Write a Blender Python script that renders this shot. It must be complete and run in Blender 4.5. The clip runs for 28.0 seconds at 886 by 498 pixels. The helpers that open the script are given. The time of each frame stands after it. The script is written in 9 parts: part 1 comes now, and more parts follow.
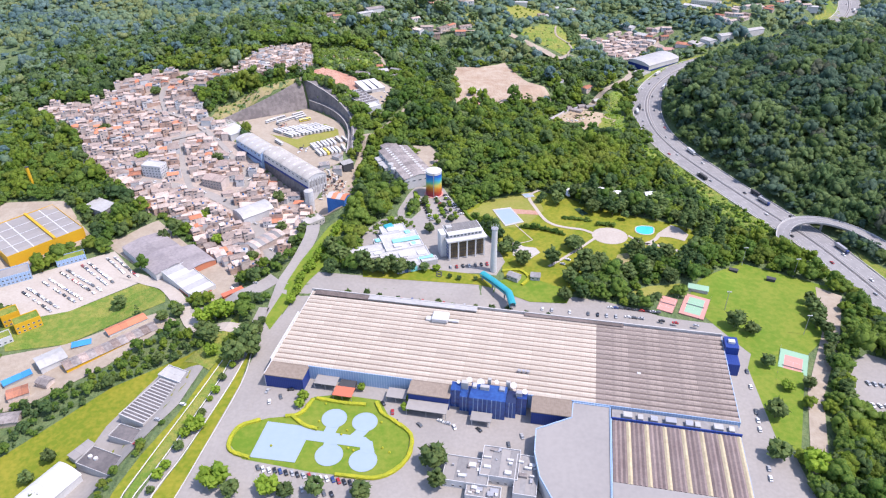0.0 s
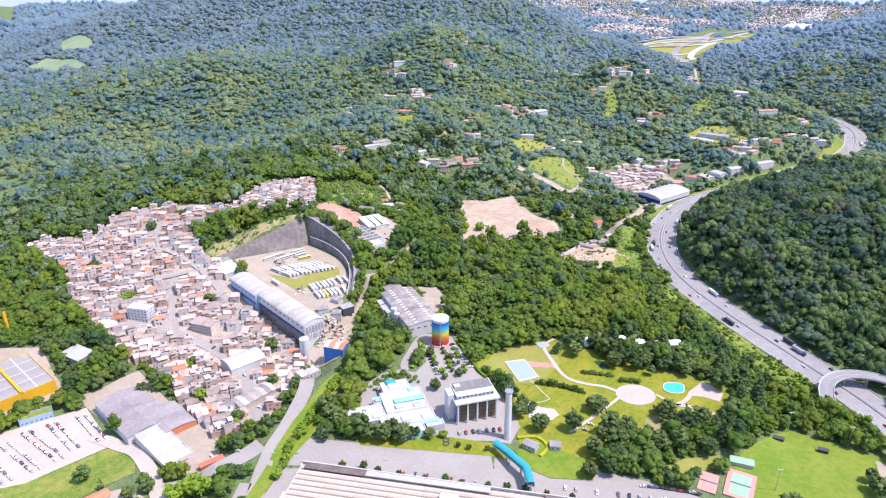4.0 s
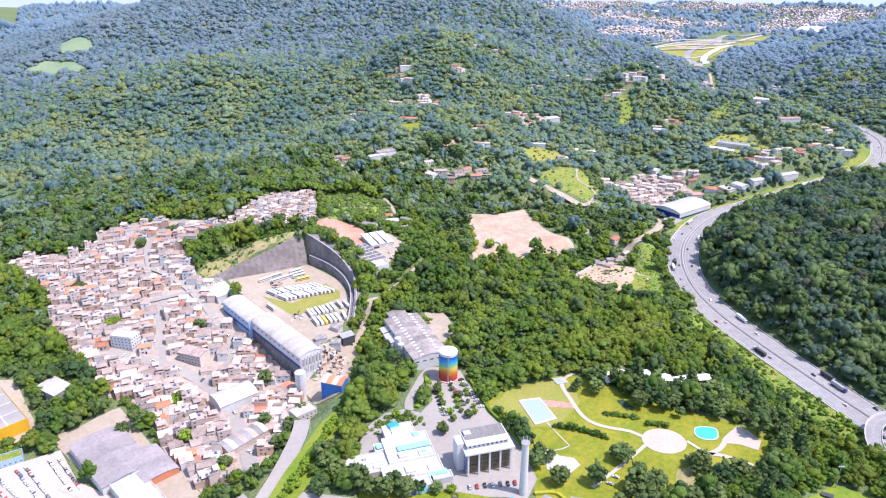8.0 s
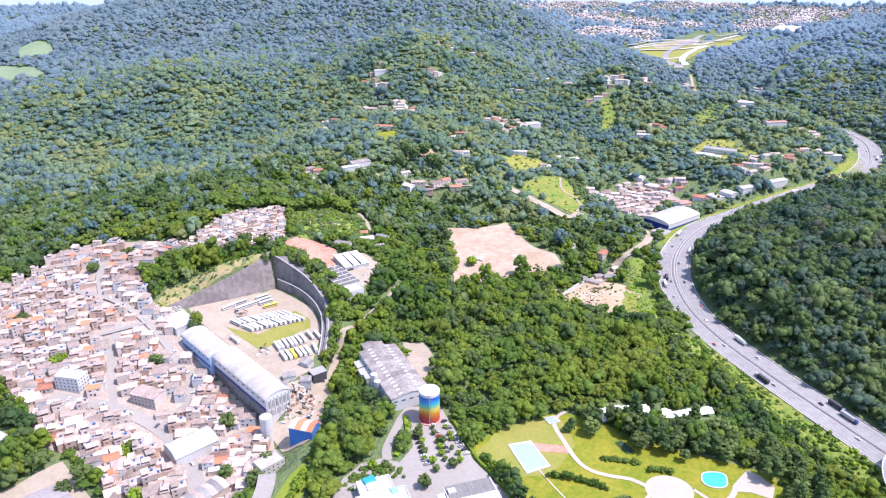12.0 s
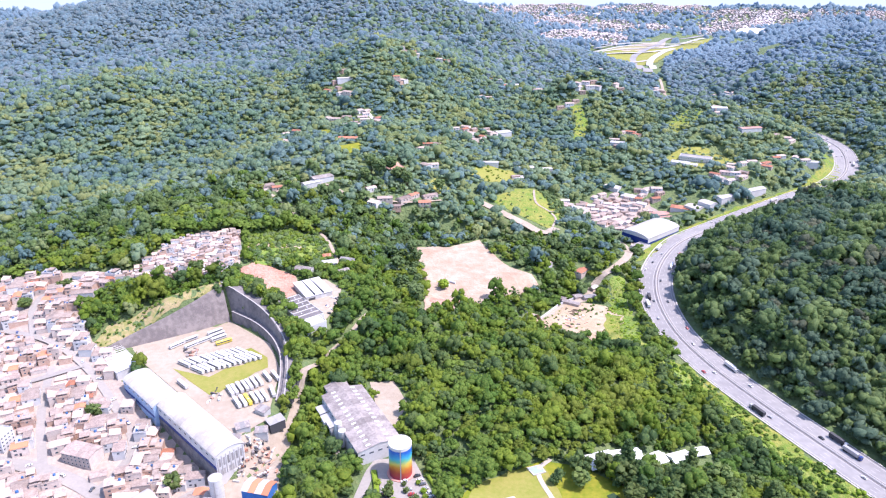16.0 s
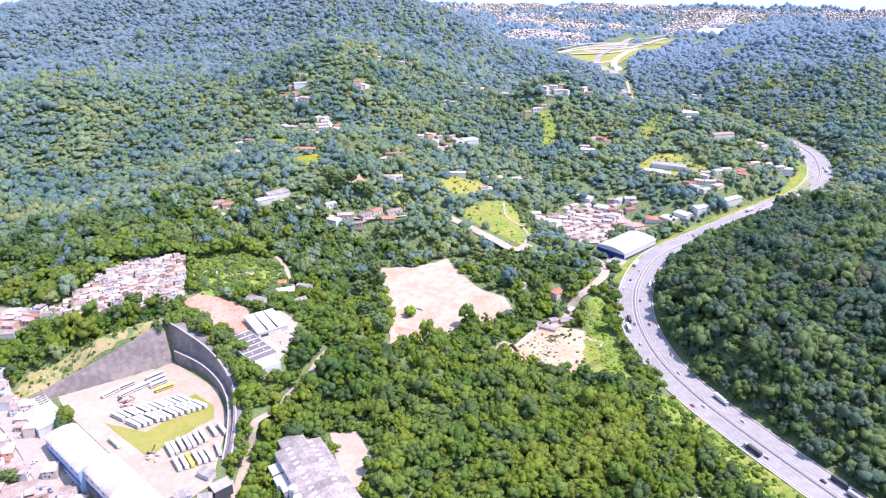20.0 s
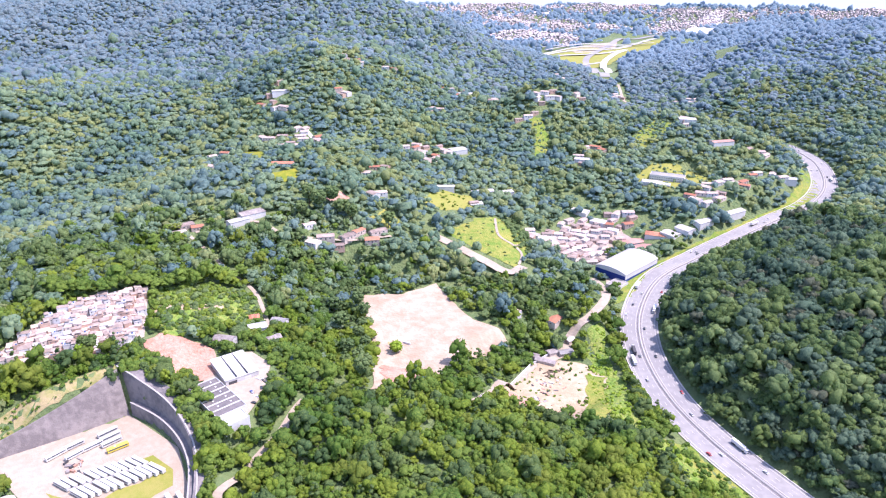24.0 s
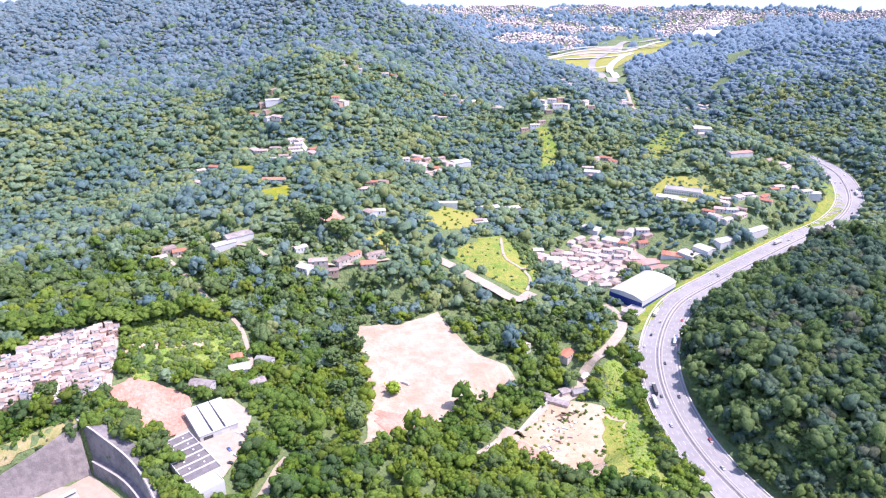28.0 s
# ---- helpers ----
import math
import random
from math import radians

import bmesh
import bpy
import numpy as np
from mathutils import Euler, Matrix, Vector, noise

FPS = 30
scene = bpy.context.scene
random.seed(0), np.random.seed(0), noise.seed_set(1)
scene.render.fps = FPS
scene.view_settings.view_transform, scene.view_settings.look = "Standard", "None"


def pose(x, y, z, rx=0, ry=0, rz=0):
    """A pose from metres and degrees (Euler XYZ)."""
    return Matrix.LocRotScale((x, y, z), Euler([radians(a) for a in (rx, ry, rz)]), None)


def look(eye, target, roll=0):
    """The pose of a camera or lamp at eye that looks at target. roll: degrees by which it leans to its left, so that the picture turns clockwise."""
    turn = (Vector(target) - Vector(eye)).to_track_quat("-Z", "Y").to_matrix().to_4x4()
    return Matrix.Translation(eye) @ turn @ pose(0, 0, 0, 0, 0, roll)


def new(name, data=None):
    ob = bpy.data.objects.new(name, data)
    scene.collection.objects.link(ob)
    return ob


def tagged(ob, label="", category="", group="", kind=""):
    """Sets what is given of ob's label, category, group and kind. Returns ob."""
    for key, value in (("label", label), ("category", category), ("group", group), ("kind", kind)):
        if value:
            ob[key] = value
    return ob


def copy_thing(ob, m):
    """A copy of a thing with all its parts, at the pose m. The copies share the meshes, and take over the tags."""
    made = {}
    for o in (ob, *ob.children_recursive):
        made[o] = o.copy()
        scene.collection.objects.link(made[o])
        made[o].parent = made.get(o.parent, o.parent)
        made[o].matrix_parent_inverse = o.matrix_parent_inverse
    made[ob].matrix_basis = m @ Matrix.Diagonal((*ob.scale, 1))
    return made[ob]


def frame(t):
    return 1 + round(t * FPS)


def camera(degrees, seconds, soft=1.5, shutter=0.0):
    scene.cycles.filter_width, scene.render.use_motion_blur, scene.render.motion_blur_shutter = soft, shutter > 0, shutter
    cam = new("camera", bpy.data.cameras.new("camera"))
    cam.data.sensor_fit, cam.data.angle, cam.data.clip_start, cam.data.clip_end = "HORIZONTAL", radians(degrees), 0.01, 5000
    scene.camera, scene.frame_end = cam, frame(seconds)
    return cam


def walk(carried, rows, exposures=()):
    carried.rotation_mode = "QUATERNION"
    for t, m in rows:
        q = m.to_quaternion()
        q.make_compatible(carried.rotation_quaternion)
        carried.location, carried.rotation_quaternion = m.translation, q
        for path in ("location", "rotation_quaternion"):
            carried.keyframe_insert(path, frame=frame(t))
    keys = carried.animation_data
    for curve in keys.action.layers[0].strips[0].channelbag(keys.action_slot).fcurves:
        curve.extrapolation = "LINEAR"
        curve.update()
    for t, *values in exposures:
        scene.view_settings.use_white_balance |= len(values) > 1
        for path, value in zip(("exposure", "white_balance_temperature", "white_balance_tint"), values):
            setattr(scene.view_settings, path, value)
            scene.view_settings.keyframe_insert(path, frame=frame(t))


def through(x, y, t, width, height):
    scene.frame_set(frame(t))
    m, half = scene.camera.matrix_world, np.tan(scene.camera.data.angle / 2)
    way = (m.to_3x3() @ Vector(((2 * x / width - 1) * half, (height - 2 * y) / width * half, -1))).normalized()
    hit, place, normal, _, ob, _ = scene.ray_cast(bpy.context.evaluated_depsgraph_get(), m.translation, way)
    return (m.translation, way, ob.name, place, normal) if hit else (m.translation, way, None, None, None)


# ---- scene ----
cam = camera(64.93, 28.0, soft=1.2)
PATH = [
    (0, pose(0.0, 0.0, 300.0, 57.54, 0.22, -0.14)),
    (0.5, pose(-0.3, 6.9, 300.2, 59.30, 0.18, -0.03)),
    (1, pose(-0.7, 13.8, 300.4, 61.14, 0.16, 0.03)),
    (1.5, pose(-1.1, 20.8, 300.6, 62.53, 0.10, 0.11)),
    (2, pose(-1.4, 27.7, 300.9, 63.88, 0.10, 0.14)),
    (2.5, pose(-1.8, 34.7, 301.2, 65.23, 0.11, 0.17)),
    (3, pose(-2.2, 41.6, 301.4, 66.45, 0.11, 0.21)),
    (3.5, pose(-2.6, 48.5, 301.6, 67.05, 0.09, 0.24)),
    (5.5, pose(-3.8, 75.4, 301.6, 67.03, 0.08, 0.38)),
    (6, pose(-4.1, 81.8, 301.5, 67.06, 0.11, 0.43)),
    (6.5, pose(-4.4, 88.2, 301.4, 67.09, 0.13, 0.51)),
    (7, pose(-4.8, 94.5, 301.2, 67.10, 0.10, 0.60)),
    (7.5, pose(-5.1, 100.8, 301.1, 67.11, 0.07, 0.70)),
    (8, pose(-5.4, 107.0, 300.9, 67.12, 0.02, 0.81)),
    (8.5, pose(-5.7, 113.3, 300.8, 67.12, 0.00, 0.92)),
    (9, pose(-5.9, 119.7, 300.7, 67.10, -0.03, 1.02)),
    (9.5, pose(-6.0, 126.3, 300.6, 67.08, -0.05, 1.12)),
    (10, pose(-6.2, 132.8, 300.6, 67.07, -0.03, 0.54)),
    (10.5, pose(-6.3, 139.4, 300.6, 67.06, 0.00, -0.25)),
    (11, pose(-6.4, 146.0, 300.5, 67.07, 0.04, -0.79)),
    (11.5, pose(-6.4, 152.6, 300.5, 67.09, 0.05, -1.02)),
    (13.5, pose(-5.5, 178.2, 300.0, 67.21, 0.04, -1.31)),
    (14, pose(-5.3, 184.8, 299.9, 67.24, 0.08, -1.55)),
    (14.5, pose(-5.1, 191.3, 299.8, 67.27, 0.12, -2.18)),
    (15, pose(-4.9, 198.0, 299.8, 67.31, 0.09, -2.92)),
    (15.5, pose(-4.7, 204.7, 299.7, 67.33, 0.07, -3.47)),
    (16, pose(-4.6, 211.6, 299.7, 67.34, 0.07, -3.83)),
    (16.5, pose(-4.4, 218.5, 299.8, 67.35, 0.01, -4.19)),
    (17, pose(-4.2, 225.6, 299.8, 67.35, -0.02, -4.47)),
    (17.5, pose(-4.0, 232.7, 299.9, 67.34, -0.08, -4.47)),
    (18, pose(-3.7, 239.9, 300.0, 67.31, -0.13, -4.38)),
    (18.5, pose(-3.3, 247.2, 300.2, 67.27, -0.20, -4.29)),
    (19, pose(-2.9, 254.6, 300.3, 67.25, -0.22, -4.26)),
    (19.5, pose(-2.4, 262.0, 300.5, 67.24, -0.22, -5.13)),
    (20, pose(-1.9, 269.4, 300.8, 67.21, -0.29, -6.85)),
    (20.5, pose(-1.3, 276.9, 301.0, 67.20, -0.30, -7.94)),
    (21, pose(-0.6, 284.4, 301.3, 67.20, -0.28, -8.05)),
    (21.5, pose(0.1, 291.9, 301.5, 67.18, -0.32, -7.98)),
    (23.5, pose(3.9, 322.1, 302.4, 67.16, -0.21, -7.98)),
    (24, pose(5.0, 329.4, 302.5, 67.16, -0.17, -8.00)),
    (24.5, pose(6.1, 336.7, 302.5, 67.20, -0.13, -8.02)),
    (25, pose(7.2, 344.1, 302.5, 67.22, -0.11, -8.04)),
    (25.5, pose(8.3, 351.4, 302.5, 67.23, -0.09, -8.01)),
    (26, pose(9.4, 358.8, 302.4, 67.25, -0.12, -7.96)),
    (26.5, pose(10.5, 366.1, 302.3, 67.27, -0.12, -7.90)),
    (27, pose(11.7, 373.3, 302.2, 67.27, -0.10, -7.85)),
    (27.5, pose(12.8, 380.5, 302.1, 67.27, -0.06, -7.83)),
    (28, pose(14.0, 387.7, 302.0, 67.30, -0.01, -7.81)),
]
walk(cam, PATH, exposures=[(0.0, 1.05, 6420, 22), (3.5, 1.22, 6370, 24), (11.0, 1.36, 6290, 25), (17.0, 1.52, 6230, 29), (28.0, 1.60, 6280, 33)])
# ---- sky, sun, exposure ----
SUN_TO = Vector((0.455, -0.115, 0.883))
world = bpy.data.worlds.new("sky")
scene.world = world
world.use_nodes = True
sky = world.node_tree.nodes.new("ShaderNodeTexSky")
sky.sky_type, sky.sun_disc, sky.sun_elevation, sky.sun_rotation = "NISHITA", False, radians(62), radians(104)
sky.dust_density, sky.air_density, sky.ozone_density = 1.0, 1.0, 1.5
world.node_tree.nodes["Background"].inputs["Strength"].default_value = 0.15
world.node_tree.links.new(sky.outputs["Color"], world.node_tree.nodes["Background"].inputs["Color"])
sun = new("sun", bpy.data.lights.new("sun", "SUN"))
sun.data.energy, sun.data.angle, sun.data.color = 2.65, radians(0.55), (1.0, 0.96, 0.89)
sun.matrix_world = look(SUN_TO * 500, (0, 0, 0))


# ---- materials ----
def material(name, base, other=None, rough=0.85, metal=0.0, big=0.05, fine=1.5, amount=0.6, bump=0.0, bump_size=0.5, rand="", spread=0.12,
             spec=0.3, stripes=None, sheen=0.0, leafy=0.0):
    """A weathered surface: two colours mixed by noise of two sizes, a spread of brightness from piece to piece, fine relief,
    where given, seams in one direction of the piece (axis, metres, share), and for leaves the light that they let through."""
    m = bpy.data.materials.new(name)
    m.use_nodes = True
    nodes, links = m.node_tree.nodes, m.node_tree.links
    out = nodes["Principled BSDF"]
    out.inputs["Roughness"].default_value, out.inputs["Metallic"].default_value = rough, metal
    out.inputs["Specular IOR Level"].default_value = spec
    out.inputs["Sheen Weight"].default_value, out.inputs["Sheen Roughness"].default_value = sheen, 0.6
    place = nodes.new("ShaderNodeTexCoord" if stripes else "ShaderNodeNewGeometry")
    where = place.outputs["Object" if stripes else "Position"]
    other = other or tuple(c * 0.72 for c in base)
    a, b = nodes.new("ShaderNodeTexNoise"), nodes.new("ShaderNodeTexNoise")
    for n, size, detail in ((a, big, 4), (b, fine, 3)):
        n.inputs["Scale"].default_value, n.inputs["Detail"].default_value = size, detail
        links.new(where, n.inputs["Vector"])
    total = nodes.new("ShaderNodeMath")
    total.operation = "ADD"
    links.new(a.outputs["Fac"], total.inputs[0])
    links.new(b.outputs["Fac"], total.inputs[1])
    span = nodes.new("ShaderNodeMapRange")
    span.inputs["From Min"].default_value, span.inputs["From Max"].default_value = 0.72, 1.28
    span.inputs["To Min"].default_value, span.inputs["To Max"].default_value = 0.5 - amount / 2, 0.5 + amount / 2
    links.new(total.outputs[0], span.inputs["Value"])
    mix = nodes.new("ShaderNodeMix")
    mix.data_type = "RGBA"
    mix.inputs["A"].default_value, mix.inputs["B"].default_value = (*base, 1), (*other, 1)
    links.new(span.outputs["Result"], mix.inputs["Factor"])
    colour = mix.outputs["Result"]
    if rand:
        source = nodes.new("ShaderNodeObjectInfo").outputs["Random"] if rand == "object" else nodes.new("ShaderNodeNewGeometry").outputs["Random Per Island"]
        value = nodes.new("ShaderNodeMapRange")
        value.inputs["To Min"].default_value, value.inputs["To Max"].default_value = 1 - spread, 1 + spread
        links.new(source, value.inputs["Value"])
        shift = nodes.new("ShaderNodeHueSaturation")
        links.new(value.outputs["Result"], shift.inputs["Value"])
        links.new(colour, shift.inputs["Color"])
        colour = shift.outputs["Color"]
    if stripes:
        axis, pitch, share, tone = stripes
        apart = nodes.new("ShaderNodeSeparateXYZ")
        links.new(where, apart.inputs[0])
        wave = nodes.new("ShaderNodeMath")
        wave.operation = "DIVIDE"
        wave.inputs[1].default_value = pitch
        links.new(apart.outputs[axis], wave.inputs[0])
        part_of = nodes.new("ShaderNodeMath")
        part_of.operation = "FRACT"
        links.new(wave.outputs[0], part_of.inputs[0])
        less = nodes.new("ShaderNodeMath")
        less.operation = "LESS_THAN"
        less.inputs[1].default_value = share
        links.new(part_of.outputs[0], less.inputs[0])
        seam = nodes.new("ShaderNodeMix")
        seam.data_type = "RGBA"
        seam.inputs["B"].default_value = (*tone, 1)
        links.new(less.outputs[0], seam.inputs["Factor"])
        links.new(colour, seam.inputs["A"])
        colour = seam.outputs["Result"]
    links.new(colour, out.inputs["Base Color"])
    if bump:
        relief, grain = nodes.new("ShaderNodeBump"), nodes.new("ShaderNodeTexNoise")
        grain.inputs["Scale"].default_value, grain.inputs["Detail"].default_value = 1 / bump_size, 4
        relief.inputs["Strength"].default_value, relief.inputs["Distance"].default_value = bump, bump_size
        links.new(place.outputs["Object"] if stripes else place.outputs["Position"], grain.inputs["Vector"])
        links.new(grain.outputs["Fac"], relief.inputs["Height"])
        links.new(relief.outputs["Normal"], out.inputs["Normal"])
    if leafy:
        glow, both = nodes.new("ShaderNodeBsdfTranslucent"), nodes.new("ShaderNodeMixShader")
        both.inputs["Fac"].default_value = leafy
        links.new(colour, glow.inputs["Color"])
        links.new(out.outputs[0], both.inputs[1])
        links.new(glow.outputs[0], both.inputs[2])
        links.new(both.outputs[0], nodes["Material Output"].inputs["Surface"])
    return m


M = {}
M["forest_floor"] = material("forest_floor", (0.085, 0.135, 0.052), (0.135, 0.172, 0.066), big=0.03, fine=0.25, amount=1, bump=0.8, bump_size=4)


def foliage(name, a, b, big=0.02, fine=0.85, amount=1.7, spread=0.14, through=0.5, sheen=0.0, relief=1.1):
    M[name] = material(name, a, b, big=big, fine=fine, amount=amount, rand="island", spread=spread, rough=0.75, leafy=through, sheen=sheen, bump=0.6, bump_size=relief, spec=0.2)


foliage("leaves", (0.080, 0.168, 0.030), (0.186, 0.272, 0.048))
foliage("leaves_lime", (0.116, 0.200, 0.024), (0.228, 0.300, 0.038))
foliage("leaves_olive", (0.122, 0.182, 0.028), (0.215, 0.268, 0.042))
foliage("leaves_dark", (0.066, 0.130, 0.048), (0.145, 0.212, 0.064))
foliage("leaves_fresh", (0.110, 0.188, 0.072), (0.195, 0.272, 0.100))
foliage("leaves_blue", (0.062, 0.124, 0.084), (0.128, 0.196, 0.122))
foliage("leaves_brown", (0.096, 0.120, 0.080), (0.160, 0.180, 0.112))
# haze put into the leaf colours: bluer and paler further off, sheen on the farthest
foliage("leaves_mid_haze", (0.138, 0.238, 0.158), (0.250, 0.340, 0.190), big=0.012, fine=0.4, relief=1.6)
foliage("leaves_dark_haze", (0.116, 0.210, 0.208), (0.188, 0.282, 0.248), big=0.012, fine=0.4, relief=1.6)
foliage("leaves_pale_haze", (0.200, 0.270, 0.112), (0.300, 0.342, 0.140), big=0.012, fine=0.4, relief=1.6)
foliage("leaves_far_haze", (0.150, 0.262, 0.338), (0.198, 0.310, 0.382), big=0.008, fine=0.12, spread=0.1, sheen=0.35, relief=4, through=0.48)
foliage("leaves_upper_haze", (0.118, 0.216, 0.258), (0.165, 0.264, 0.304), big=0.008, fine=0.12, spread=0.12, sheen=0.3, relief=4, through=0.46)
foliage("leaves_dull_haze", (0.144, 0.230, 0.255), (0.194, 0.275, 0.290), big=0.008, fine=0.12, spread=0.1, sheen=0.35, relief=4, through=0.48)
M["leaves_tree"] = material("leaves_tree", (0.075, 0.135, 0.040), (0.15, 0.20, 0.052), big=0.12, fine=0.9, amount=1.2, rand="object", spread=0.25, rough=0.7, leafy=0.4)
M["leaves_bright"] = material("leaves_bright", (0.16, 0.28, 0.022), (0.26, 0.36, 0.035), big=0.1, fine=0.8, amount=1.0, rand="object", spread=0.2, rough=0.7, leafy=0.4)
M["bark"] = material("bark", (0.12, 0.09, 0.06), bump=0.5, bump_size=0.3)
M["hedge"] = material("hedge", (0.40, 0.37, 0.02), (0.24, 0.28, 0.02), fine=0.9, big=0.2, amount=1, bump=0.8, bump_size=0.5)
M["lawn"] = material("lawn", (0.125, 0.170, 0.007), (0.235, 0.220, 0.020), big=0.045, fine=0.35, amount=1.3, bump=0.3, bump_size=0.4)
M["dry_grass"] = material("dry_grass", (0.31, 0.25, 0.13), (0.20, 0.205, 0.065), big=0.06, fine=0.3, amount=1.7, bump=0.6, bump_size=0.8)
M["green_lawn"] = material("green_lawn", (0.100, 0.180, 0.010), (0.175, 0.215, 0.024), big=0.04, fine=0.3, amount=1.3, bump=0.3, bump_size=0.4)
M["rough_grass"] = material("rough_grass", (0.112, 0.188, 0.022), (0.235, 0.235, 0.048), big=0.035, fine=0.25, amount=1.6, bump=0.8, bump_size=1.4)
M["yellow_grass"] = material("yellow_grass", (0.18, 0.205, 0.030), (0.25, 0.232, 0.058), big=0.05, fine=0.4, amount=1, bump=0.4, bump_size=0.6)
# grass of the far meadows, with distance haze mixed into its colour
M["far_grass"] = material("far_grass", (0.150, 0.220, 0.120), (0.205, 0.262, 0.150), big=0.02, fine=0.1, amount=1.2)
M["scrub"] = material("scrub", (0.120, 0.215, 0.030), (0.235, 0.265, 0.060), big=0.05, fine=0.3, amount=1.3, bump=1.0, bump_size=2.2)
M["bare_earth"] = material("bare_earth", (0.318, 0.225, 0.155), (0.405, 0.332, 0.252), big=0.025, fine=0.14, amount=1.2, bump=0.35, bump_size=3)
M["sandy_soil"] = material("sandy_soil", (0.33, 0.245, 0.155), (0.40, 0.325, 0.225), big=0.05, fine=0.25, amount=1.4, bump=0.4, bump_size=1.5)
M["red_earth"] = material("red_earth", (0.36, 0.17, 0.115), (0.44, 0.28, 0.21), big=0.06, fine=0.4, amount=1.2, bump=0.7, bump_size=2)
M["dust"] = material("dust", (0.300, 0.248, 0.188), (0.358, 0.306, 0.240), big=0.04, fine=0.3, amount=1.4, bump=0.3, bump_size=1)
M["slum_ground"] = material("slum_ground", (0.30, 0.252, 0.215), (0.39, 0.322, 0.268), big=0.05, fine=0.4, amount=1.2, bump=0.5, bump_size=1)
M["asphalt"] = material("asphalt", (0.245, 0.228, 0.208), (0.310, 0.288, 0.262), big=0.03, fine=0.5, amount=0.8, bump=0.1, bump_size=0.2)
M["highway"] = material("highway", (0.21, 0.204, 0.204), (0.265, 0.258, 0.252), big=0.02, fine=0.2, amount=1.4, bump=0.1, bump_size=0.2)
M["concrete"] = material("concrete", (0.36, 0.35, 0.34), (0.29, 0.28, 0.265), big=0.05, fine=0.7, amount=1.0, bump=0.2, bump_size=0.4)
M["pale_concrete"] = material("pale_concrete", (0.46, 0.45, 0.43), (0.38, 0.365, 0.345), big=0.06, fine=0.7, amount=1.0)
M["pale_paving"] = material("pale_paving", (0.36, 0.335, 0.305), (0.43, 0.405, 0.37), big=0.04, fine=0.5, amount=1.4, bump=0.15, bump_size=0.2)
M["sandy_paving"] = material("sandy_paving", (0.36, 0.315, 0.265), (0.43, 0.385, 0.33), big=0.05, fine=0.5, amount=1.0, bump=0.1, bump_size=0.2)
M["kerb"] = material("kerb", (0.62, 0.60, 0.56), rand="object")
M["paint_white"] = material("paint_white", (0.55, 0.55, 0.55), (0.46, 0.455, 0.44), big=0.08, fine=0.7, amount=0.9, rough=0.6)
M["line_paint"] = material("line_paint", (0.48, 0.47, 0.45), (0.36, 0.35, 0.34), big=0.2, fine=1.5, amount=1.0)
M["retaining_pale"] = material("retaining_pale", (0.150, 0.130, 0.125), (0.235, 0.205, 0.190), big=0.05, fine=0.3, amount=1.6, bump=0.4, bump_size=1.0)
M["retaining"] = material("retaining", (0.11, 0.105, 0.11), (0.21, 0.19, 0.185), big=0.05, fine=0.3, amount=1.3, bump=0.4, bump_size=1.0)


def part(name, bm, mat, parent=None, label="", matrix=None):
    """Links a bmesh as one mesh object under a thing or a part."""
    me = bpy.data.meshes.new(name)
    bm.to_mesh(me)
    bm.free()
    for m in (mat if isinstance(mat, (list, tuple)) else [mat]):
        me.materials.append(m)
    ob = new(name, me)
    if parent is not None:
        ob.parent = parent
    if matrix is not None:
        ob.matrix_basis = matrix
    return tagged(ob, label)


def share(name, me, parent, matrix, label=""):
    ob = new(name, me)
    ob.parent, ob.matrix_basis = parent, matrix
    return tagged(ob, label)


def thing(name, matrix, label, category, group="", kind=""):
    ob = new(name)
    ob.empty_display_size = 0.5
    ob.matrix_basis = matrix
    return tagged(ob, label, category, group, kind)


def raw_mesh(name, verts, faces, mats, index=None, smooth=False):
    """A mesh from arrays of corners and of triangles or quads."""
    me = bpy.data.meshes.new(name)
    verts, faces = np.asarray(verts, np.float32), np.asarray(faces, np.int32)
    k = faces.shape[1]
    me.vertices.add(len(verts))
    me.vertices.foreach_set("co", verts.ravel())
    me.loops.add(faces.size)
    me.loops.foreach_set("vertex_index", faces.ravel())
    me.polygons.add(len(faces))
    me.polygons.foreach_set("loop_start", np.arange(0, faces.size, k, dtype=np.int32))
    for m in mats:
        me.materials.append(m)
    if index is not None:
        me.polygons.foreach_set("material_index", np.asarray(index, np.int32))
    me.polygons.foreach_set("use_smooth", np.full(len(faces), smooth))
    me.update(calc_edges=True)
    return me


def add_box(bm, x0, x1, y0, y1, z0, z1, mi=0, bevel=0.0):
    vs = [bm.verts.new((x, y, z)) for z in (z0, z1) for x, y in ((x0, y0), (x1, y0), (x1, y1), (x0, y1))]
    fs = [bm.faces.new([vs[i] for i in q]) for q in ((3, 2, 1, 0), (4, 5, 6, 7), (0, 1, 5, 4), (1, 2, 6, 5), (2, 3, 7, 6), (3, 0, 4, 7))]
    for f in fs:
        f.material_index = mi
    if bevel:
        bmesh.ops.bevel(bm, geom=list({e for f in fs for e in f.edges}), offset=bevel, segments=1, affect="EDGES")
    return vs


def box(x0, x1, y0, y1, z0, z1, bevel=0.0):
    bm = bmesh.new()
    add_box(bm, x0, x1, y0, y1, z0, z1, 0, bevel)
    return bm


